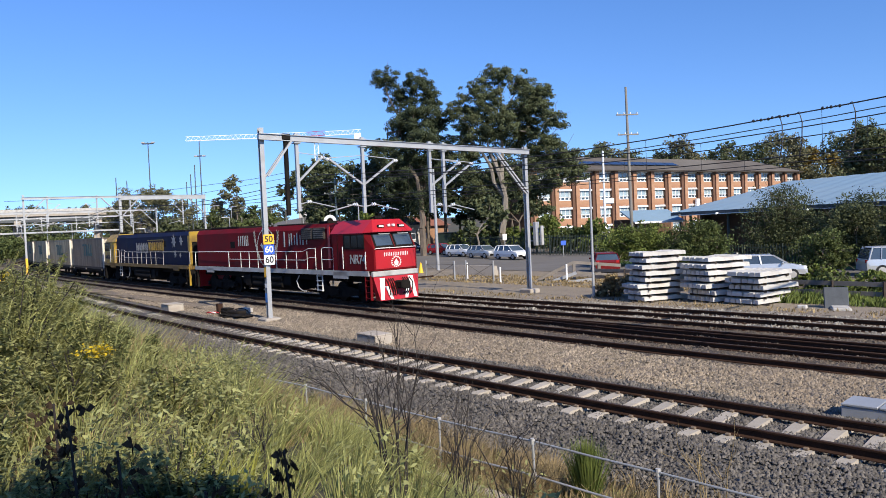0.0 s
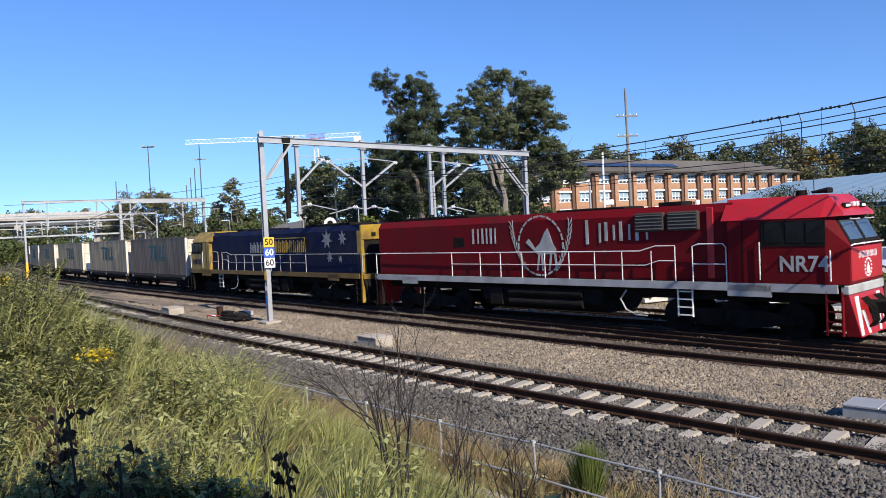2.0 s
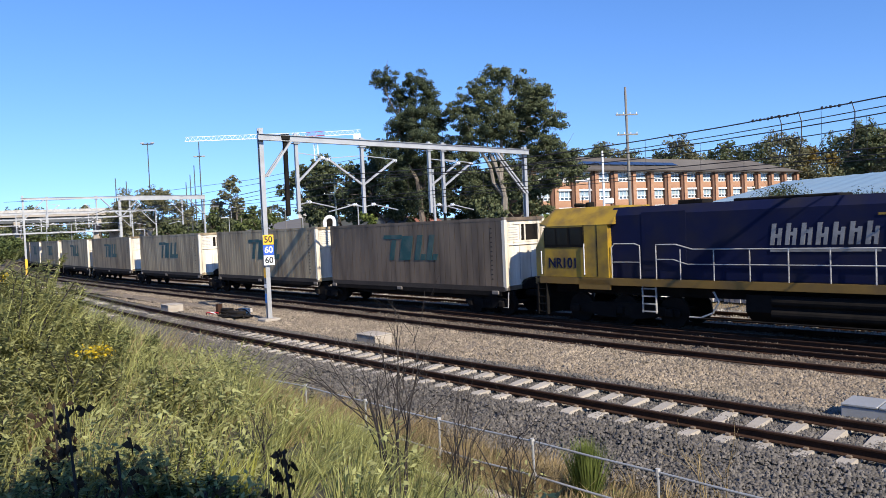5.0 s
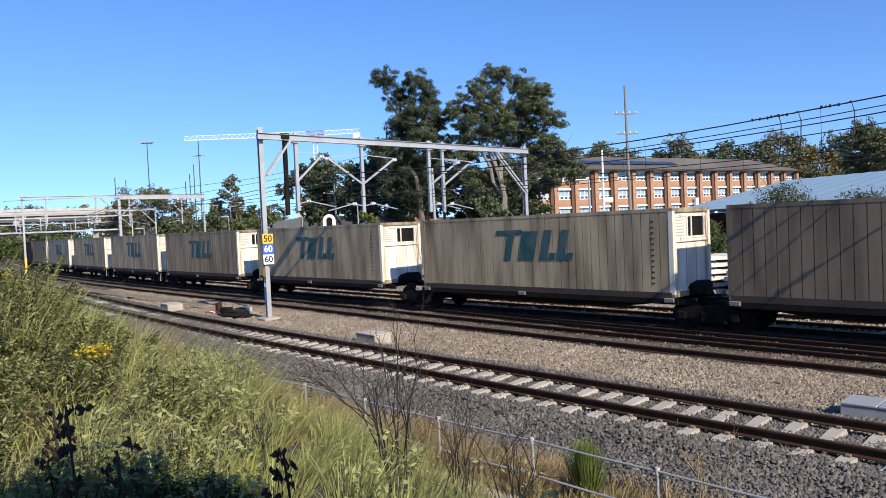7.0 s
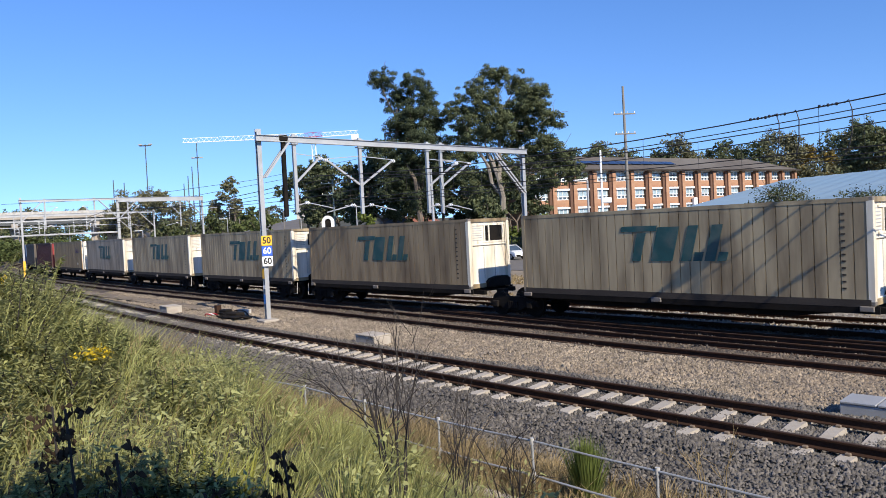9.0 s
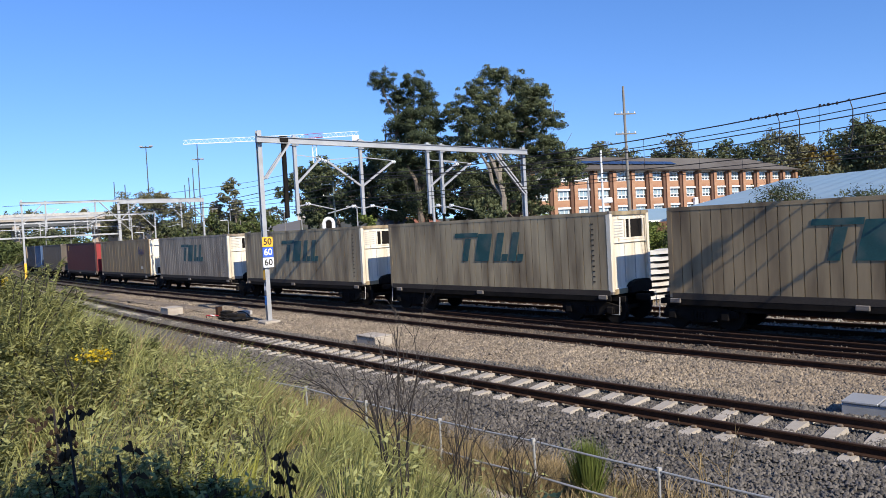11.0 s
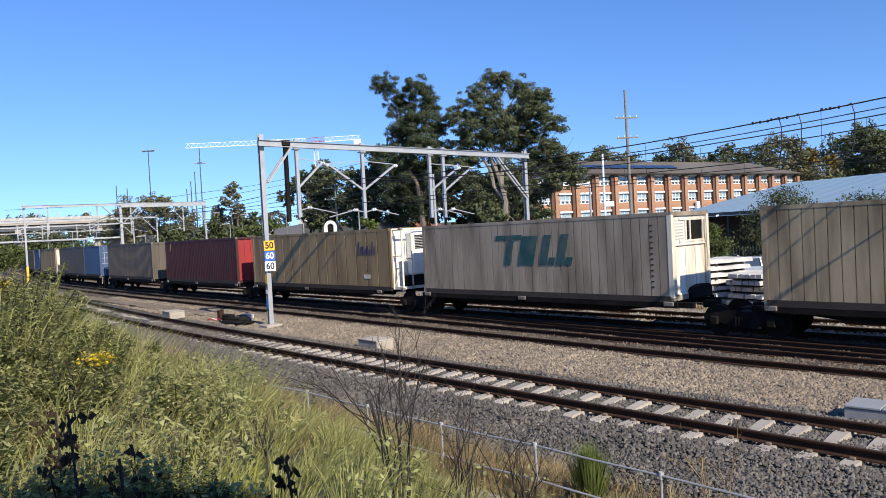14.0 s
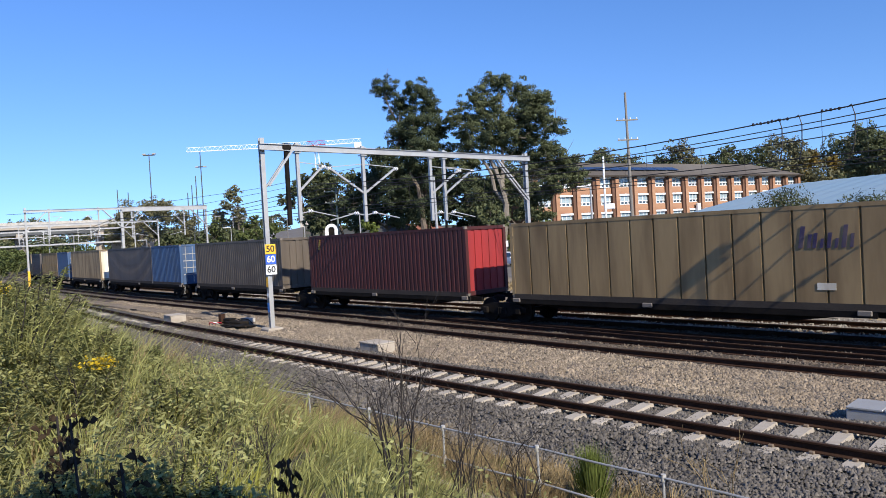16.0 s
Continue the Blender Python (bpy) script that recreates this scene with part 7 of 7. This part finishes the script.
# ---- trees and shrubs ----
tree(-2.6, 100, [(-4.2, 23.6, 2.0), (0.2, 23.2, 2.1), (-2.4, 21.6, 2.2), (1.6, 21.2, 2.0), (-0.6, 19.4, 2.8), (2.4, 17.8, 2.6), (-1.8, 17.0, 2.6), (0.6, 15.4, 3.0), (3.0, 14.2, 2.4), (-3.2, 14.2, 2.4), (-5.6, 14.6, 1.7), (-0.8, 12.2, 3.0), (2.6, 11.2, 2.6), (-3.6, 10.4, 2.4), (0.5, 8.5, 2.6)],
     105000, 0.135, "tall gum tree with dense dark olive leaves", GUM_DARK, BARK, 3, 0.5, 4)
tree(7.9, 96, [(0.2, 23.4, 2.1), (-3.0, 21.5, 2.0), (3.0, 22.2, 2.0), (5.6, 20.4, 1.9), (-5.4, 19.0, 1.6), (-1.0, 19.8, 2.4), (2.6, 18.7, 2.4), (6.8, 17.3, 2.0), (-4.6, 15.8, 2.0), (-1.4, 15.8, 2.6), (2.6, 14.9, 2.4), (6.0, 14.1, 2.4), (8.4, 12.4, 2.0), (-4.0, 12.6, 2.4), (0.2, 11.7, 2.0), (7.0, 10.2, 2.2), (10.0, 10.4, 1.8), (-2.6, 9.2, 2.2), (0.8, 17.3, 2.6), (-2.8, 18.1, 2.4), (4.4, 16.6, 2.4), (4.2, 12.4, 2.4), (1.8, 9.4, 2.4), (4.6, 19.6, 2.2)],
     120000, 0.14, "broad tall gum tree with olive leaves and pale limbs", GUM, BARK_PALE, 4, 0.5, 5)


def gum(x, y, h, w, n, size, seed, label, leaves=None, bark=None, lean=0.0):
    rr = random.Random(seed)
    lobes = []
    k = 7 + int(w / 2)
    for i in range(k):
        u = (i + 0.5) / k
        hh = h * (0.38 + 0.55 * u)
        sp = w * 0.5 * math.sin(math.pi * (0.22 + 0.66 * u))
        lobes.append((rr.uniform(-1, 1) * sp + lean * u, hh, w * rr.uniform(0.14, 0.22)))
    return tree(x, y, lobes, n, size, label, leaves or GUM, bark or BARK, seed, 0.018 * h, 3)


# the dark grove behind the yard
rg = random.Random(17)
for k in range(17):
    u = k / 16
    x, y = -23 + 35 * u + rg.uniform(-1.5, 1.5), 118 + rg.uniform(-9, 16)
    gum(x, y, rg.uniform(13.0, 16.5) + (2.5 if 0.4 < u < 0.75 else 0), rg.uniform(7.5, 10), 9500, 0.23, 600 + k, "dark gum tree in the grove behind the yard", GUM_DARK if k % 3 else GUM)
gum(-10.5, 99, 6.5, 3.6, 2200, 0.26, 631, "small bright green tree before the grove", BUSH)
gum(13.8, 98, 14.2, 7.5, 12000, 0.17, 632, "olive gum tree beside the brick building")
gum(4.8, 92, 8, 4.5, 2400, 0.3, 633, "thin gum tree with a pale leaning limb", GUM, BARK_PALE, 1.0)

# a long row behind the brick building
for k in range(30):
    u = (k % 15) / 14 + (0.03 if k > 14 else 0)
    x, y = 20 + 120 * u + rg.uniform(-3, 3), 194 - 30 * u + rg.uniform(-6, 8) + (16 if k > 14 else 0)
    gum(x, y, rg.uniform(19.5, 24.0), rg.uniform(11, 16), 6500, 0.34, 700 + k, "gum tree in the row behind the brick building", AUTUMN if k == 8 else (GUM_HAZED if k % 2 else GUM))
for k in range(6):
    gum(86 + k * 7.5, 148 - k * 3, rg.uniform(20, 23), 14, 11000, 0.30, 740 + k, "spreading gum tree at the end of the row", GUM_HAZED if k % 2 else GUM)
gum(34.2, 50, 16.5, 6, 3600, 0.3, 751, "gum tree whose crown reaches over the hall", GUM_DARK)

# the wooded hill beyond the line
for k in range(44):
    az = radians(rg.uniform(-36, -6))
    r = rg.uniform(215, 330)
    x, y = r * math.sin(az), r * math.cos(az)
    if lie(x, y)[1] < 55 or -0.31 < x / y < -0.165:
        continue
    gum(x, y, rg.uniform(8, 13), rg.uniform(8, 12), 5200, 0.30, 800 + k, "tree on the wooded hill", GUM_HAZED if k % 3 else GUM)
gum(-75.5, 190, 17, 15, 16000, 0.23, 860, "rounded dark tree on the hill above the line", GUM_HAZED)
gum(-68.5, 186, 16, 11, 13000, 0.23, 861, "rounded dark tree on the hill above the line", GUM_HAZED)
gum(-84, 196, 14.5, 11, 11000, 0.23, 862, "dark tree on the hill above the line", GUM_HAZED)
gum(-55, 200, 16.5, 7.5, 9500, 0.23, 863, "slender dark tree on the hill above the line", GUM_HAZED)
gum(-60, 203, 10.5, 9, 9500, 0.23, 864, "low dark tree on the hill above the line", GUM_HAZED)
for k in range(13):
    p = spot(66 + 7.5 * k, 47 + rg.uniform(-3, 8))
    gum(p.x, p.y, (rg.uniform(2.8, 4.2) if k < 7 else rg.uniform(6, 9)), rg.uniform(5, 7), 2600, 0.3, 870 + k, "scrubby tree beyond the far tracks", BUSH_DARK if k % 2 else GUM)
for k in range(9):
    p = spot(120 + 14 * k, 3 + rg.uniform(-4, 4))
    gum(p.x, p.y, rg.uniform(8, 12), rg.uniform(7, 9), 1700, 0.5, 890 + k, "scrubby tree beside the far bend", BUSH_DARK if k % 2 else GUM_DARK)

# shrubs before the hall and the brick building
shrub(15.7, 60.5, 6.4, 4.0, 18900, 0.0992, "rounded yellow-green shrub beside the service road", BUSH, 1)
shrub(20.1, 58.5, 5.2, 4.1, 16800, 0.0992, "dark green shrub beside the service road", BUSH_DARK, 2)
shrub(27.0, 58.5, 6.4, 6.6, 18900, 0.093, "tall bushy shrub with olive-green leaves", OLIVE, 3)
shrub(32.3, 56.5, 6.0, 5.8, 16800, 0.093, "tall bushy shrub with olive-green leaves", OLIVE, 4)
shrub(23.8, 46.2, 3.2, 3.2, 8820, 0.0868, "yellow-green shrub at the road edge", BUSH_DARK, 5)
shrub(29.5, 45.5, 5.0, 5.4, 15750, 0.105, "dense dark shrub at the road edge", OLIVE, 6)
shrub(28.6, 51.0, 5.2, 4.8, 16000, 0.1, "dense dark shrub before the hall", OLIVE, 8)
shrub(32.2, 50.0, 5.0, 5.2, 14000, 0.1, "dense dark shrub before the hall", OLIVE, 9)
shrub(33.5, 44.0, 5.0, 5.0, 11550, 0.112, "dense dark shrub at the road edge", OLIVE, 7)
for k in range(8):
    shrub(2.5 + 2.3 * k + rg.uniform(-0.5, 0.5), 103 - 2.0 * k, 4.0, 3.6 + 1.0 * (k % 3), 2400, 0.26, "hedge shrub behind the dark fence", BUSH if k % 2 else BUSH_DARK, 10 + k)
for k in range(7):
    shrub(18 + 3.2 * k, 60.5 - 2.6 * k, 1.7, 0.9, 700, 0.12, "low green shrub along the lawn fence", BUSH, 30 + k)


for k in range(12):
    p = spot(14.5 - 1.6 * k, 36.8 + rg.uniform(-0.5, 1.2))
    shrub(p.x, p.y, 2.4, 1.0 + 0.5 * rg.random(), 1500, 0.11, "low dense green shrub behind the guard rail", BUSH_DARK if k % 2 else BUSH, 50 + k)
for k in range(7):
    p = spot(24 - 1.3 * k, 43.5 + rg.uniform(-1, 2))
    shrub(p.x, p.y, 2.2, 1.1, 1300, 0.12, "low green shrub at the road edge", BUSH_DARK if k % 2 else BUSH, 70 + k)


# ---- distance ----
def road_bridge():
    """A road bridge across the line: deck, girders, parapet and piers."""
    t = empty("road_bridge", Matrix(), "pale concrete road bridge crossing the far tracks", "bridge")
    a, b = Vector((-165, 156.6, 0)), Vector((-88, 199.5, 0))
    d = (b - a).normalized()
    z = Vector((0, 0, 1))
    part("deck", Geo().bar(a + z * 10.6, b + z * 10.6, 11, 0.5), CONCRETE, t)
    part("parapet", Geo().bar(a + z * 11.5 - Vector((-d.y, d.x, 0)) * 5.4, b + z * 11.5 - Vector((-d.y, d.x, 0)) * 5.4, 0.3, 1.3), CONCRETE_NEW, t)
    for k in range(4):
        o = Vector((-d.y, d.x, 0)) * (-4.2 + 2.8 * k)
        part("girder", Geo().bar(a + z * 9.7 + o, b + z * 9.7 + o, 0.6, 1.6), STEEL_DARK, t, "dark steel girder")
    for u in (0.08, 0.3, 0.52, 0.74, 0.95):
        p = a.lerp(b, u)
        part("pier", Geo().box((p.x, p.y, 4.3), (1.6, 1.6, 9.6)).bar(p + z * 8.8 - Vector((-d.y, d.x, 0)) * 5, p + z * 8.8 + Vector((-d.y, d.x, 0)) * 5, 1.4, 0.9), CONCRETE, t)
    part("footway", Geo().bar(a + z * 6.2 - Vector((-d.y, d.x, 0)) * 9, b + z * 6.2 - Vector((-d.y, d.x, 0)) * 9, 2.4, 0.4), GALV, t, "steel footbridge deck")
    for u in [k / 16 for k in range(17)]:
        p = a.lerp(b, u) - Vector((-d.y, d.x, 0)) * 9
        part("footway_post", Geo().bar(p + z * 3.6, p + z * 8.2, 0.16, 0.16), GALV, t)
    part("footway_rail", Geo().bar(a + z * 8.2 - Vector((-d.y, d.x, 0)) * 9, b + z * 8.2 - Vector((-d.y, d.x, 0)) * 9, 0.12, 0.2), GALV, t)
    part("abutment", Geo().box((b.x + 4, b.y + 2, 4.5), (8, 12, 11)), CONCRETE, t)


road_bridge()


def tower_crane():
    t = empty("tower_crane", pose(-53, 322, 10, 0, 0, 2), "white lattice tower crane with a red cab section", "crane")
    mst = Geo()
    for sx in (-0.8, 0.8):
        for sy in (-0.8, 0.8):
            mst.box((sx, sy, 16.5), (0.2, 0.2, 37))
    for k in range(18):
        mst.bar((-0.8, -0.8, 2 * k), (0.8, -0.8, 2 * k + 2), 0.1, 0.1)
    part("mast", mst, SIGN_W, t)

    def jib(x0, x1, name, material):
        g = Geo()
        n = int(abs(x1 - x0) / 2.2)
        for y, z in ((-0.6, 34.8), (0.6, 34.8), (0, 36.6)):
            g.bar((x0, y, z), (x1, y, z + (0.3 if x1 > 0 else 0)), 0.17, 0.17)
        for k in range(n):
            a, b = x0 + (x1 - x0) * k / n, x0 + (x1 - x0) * (k + 1) / n
            m = (a + b) / 2
            g.bar((a, -0.6, 34.8), (m, 0, 36.6), 0.11, 0.11).bar((m, 0, 36.6), (b, -0.6, 34.8), 0.11, 0.11)
        part(name, g, material, t)
    jib(-4, -56, "jib", SIGN_W)
    jib(4, 19.5, "counter_jib", SIGN_W)
    jib(-4, 4, "turntable", CAR_R)
    part("cab", Geo().box((0.8, -1.4, 33.2), (2.2, 1.6, 2.2), cut=0.1), CAR_R, t)
    part("counterweight", Geo().box((18, 0, 34.0), (3, 1.4, 2.2)), SIGN_W, t)


tower_crane()
for x, y, top, hd in ((-78.3, 200, 29.5, 3.0), (-64.5, 200, 29.2, 2.4), (-66.1, 200, 22.9, 0), (-67.3, 200, 20.4, 0), (-68.5, 200, 18.4, 0), (-87.5, 200, 20.3, 0), (-84.6, 200, 19.4, 0)):
    h = top - ground_z(x, y)
    t = empty("light_mast", pose(x, y, ground_z(x, y)), "tall slim grey light mast on the hill", "light mast", "distant masts")
    part("shaft", Geo().rod((0, 0, -2), (0, 0, h), 0.19, 8, 0.12), STEEL_DARK, t)
    if hd:
        part("lamp_bar", Geo().box((0, 0, h - (0.4 if hd > 2.5 else 4)), (hd, 0.3, 0.3)), STEEL_DARK, t)
        for q in (-1, 1):
            part("lamp", Geo().box((q * hd * 0.45, 0, h - (0.1 if hd > 2.5 else 4)), (0.9, 0.5, 0.35), cut=0.05), SILVER, t)


def house(x, y, w, d, h, turn, wall, roof, label):
    z = ground_z(x, y) - 0.4
    t = empty("house", pose(x, y, z, 0, 0, turn), label, "house", "houses on the hill")
    part("wall", Geo().box((0, 0, h / 2), (w, d, h)), wall, t)
    g = Geo()
    e = 0.6
    g.add([(-w / 2 - e, -d / 2 - e, h), (w / 2 + e, -d / 2 - e, h), (w / 2 + e, d / 2 + e, h), (-w / 2 - e, d / 2 + e, h), (-w / 4, 0, h + 2.2), (w / 4, 0, h + 2.2)], [(0, 1, 5, 4), (1, 2, 5), (2, 3, 4, 5), (3, 0, 4), (0, 3, 2, 1)])
    part("roof", g, roof, t)
    for k in range(max(2, int(w / 3))):
        win = part("window", Geo().box((-w / 2 + (k + 0.5) * w / max(2, int(w / 3)), -d / 2 - 0.03, h * 0.55), (1.3, 0.1, 1.2)), SIGN_W, t)
        part("pane", Geo().box((-w / 2 + (k + 0.5) * w / max(2, int(w / 3)), -d / 2 - 0.09, h * 0.55), (1.1, 0.04, 1.0)), GLASS, win)


WALL_PALE = mat("render_pale", (0.4836, 0.4524, 0.4056), 0.9, vary=0.1, scale=0.5, bump=0.1)
ROOF_RED = mat("roof_terracotta", (0.234, 0.0936, 0.0585), 0.9, vary=0.25, scale=1, bump=0.3)
for x, y, w, turn, wl, rf, lab in ((-40, 232, 9, 8, WALL_PALE, ROOF_RED, "pale house with a terracotta roof"),
                                   (-12, 134, 16, 4, WALL_PALE, STEEL_DARK, "pale low house behind the trees"), (-5, 150, 12, -4, BRICK, ROOF_RED, "brick house with a terracotta roof")):
    house(x, y, w, 8, 4.5, turn, wl, rf, lab)
for k, (x, y, turn, c, lab) in enumerate(((-47, 168, 10, CAR_W, "white van-like car parked on the hill road"), (-52, 170, 20, CAR_W, "white car parked on the hill road"), (-38.5, 165, -60, CAR_R, "red car driving up the hill road"), (-56, 172, 0, CAR_G, "dark car parked on the hill road"), (-33, 160, 5, CAR_W, "white car parked on the hill road"), (-44, 185, 15, CAR_W, "white car on the upper hill road"))):
    car(x, y, turn, c, lab, 1.2 if k == 0 else 1.0)


def hill_road():
    g = Geo()
    pts = [(-53, 168), (-48, 168), (-43, 168), (-37, 165), (-30, 158)]
    for x, y in pts:
        for s in (-12, -6, 0, 8, 20, 34, 50):
            g.v.append((x * (1 + s / y), y + s, ground_z(x * (1 + s / y), y + s) + 0.25))
    g.f = [(7 * i + j, 7 * i + 7 + j, 7 * i + 8 + j, 7 * i + 1 + j) for i in range(len(pts) - 1) for j in range(6)]
    tagged(part("hill_road", g, ASPHALT, kind="structure"), "grey asphalt road climbing the hill", "road")


hill_road()

# the belt of trees closing the valley beyond the bridge
for k in range(34):
    az = radians(-37 + 24 * k / 33 + rg.uniform(-0.4, 0.4))
    r = rg.uniform(338, 372)
    x, y = r * math.sin(az), r * math.cos(az)
    gum(x, y, rg.uniform(11, 17), rg.uniform(10, 15), 4200, 0.42, 930 + k, "tree in the belt beyond the bridge", GUM_HAZED if k % 3 == 0 else GUM)
for k in range(13):
    az = radians(-38 + 2.0 * k)
    r = 300 + 14 * (k % 3)
    shrub(r * math.sin(az), r * math.cos(az), 24, 6.5 + 1.5 * (k % 2), 2600, 0.6, "dense scrub closing the valley under the trees", GUM if k % 2 else BUSH_DARK, 120 + k)
for k in range(9):
    az = radians(-35.5 + 1.6 * k)
    r = 226 + 7 * (k % 3)
    shrub(r * math.sin(az), r * math.cos(az), 11, 4.6 + 1.2 * (k % 3), 2200, 0.36, "dark green scrub on the slope beyond the bridge", BUSH_DARK if k % 2 else GUM_DARK, 140 + k)
for k in range(7):
    p = spot(150 + 9 * k, 16.4 - 0.03 * k + rg.uniform(-1, 0.6))
    gum(p.x, p.y, rg.uniform(4.5, 6), rg.uniform(5, 6.5), 2200, 0.32, 970 + k, "dark scrub beside the far bend", BUSH_DARK)
for k, (x, y, h) in enumerate(((-54, 176, 9.5), (-50.5, 178, 8.5), (-46.5, 172, 8.0), (-38.2, 166, 7.0), (-34.5, 164, 6.5), (-30, 160, 6.5))):
    t = empty("roadside_pole", pose(x, y, ground_z(x, y)), "slim grey roadside pole beside the hill road", "pole", "roadside poles")
    part("shaft", Geo().rod((0, 0, -0.2), (0, 0, h), 0.11, 8, 0.08), GALV if k % 2 else WOOD_POLE, t)
    part("fitting", Geo().box((0.5, 0, h - 0.2), (1.5, 0.2, 0.16)), GALV, t)
for pts in (((-118.0, 200, 15.2), (-87.5, 200, 15.2), (-50.3, 200, 18.4), (-10, 200, 24.5)), ((-67.3, 200, 14.8), (-50, 200, 17.1), (-10, 200, 22.6))):
    t = empty("power_line", Matrix(), "thin dark power line strung over the hill", "cable", "power lines")
    part("wire", Geo().tube([Vector(p) for p in pts], 0.05, 4), WIRE, t)

# an unseen tree added behind the viewpoint to shade the foot of the bank
tree(1.0, -1.7, [(-0.9, 4.0, 0.75), (0.7, 4.1, 0.75), (0, 4.65, 0.6), (-0.2, 3.5, 0.75), (0.9, 3.4, 0.6), (-1.7, 3.6, 0.6), (-0.5, 4.4, 0.6)], 15000, 0.115, "small slender leafy tree added unseen behind the viewpoint for its shade", BUSH_DARK, seed=95, trunk=0.08, droop=0)



# ---- movement ----
def motions():
    """The train rolls down the line at a steady speed, its wheels turning."""
    for t, mid, z, *turn in moving:
        rows = []
        for k in range(17):
            l = mid - SPEED * k
            rows.append((float(k), on_line(l, o_train(l), z, turn[0] if turn else 0)))
        walk(t, rows)
    for w, x, r, way in spinning:
        step = 1 / 15
        rows = [(k * step, Matrix.Translation((x, 0, r)) @ Matrix.Rotation(way * SPEED * k * step / r, 4, "Y")) for k in range(241)]
        walk(w, rows)


motions()
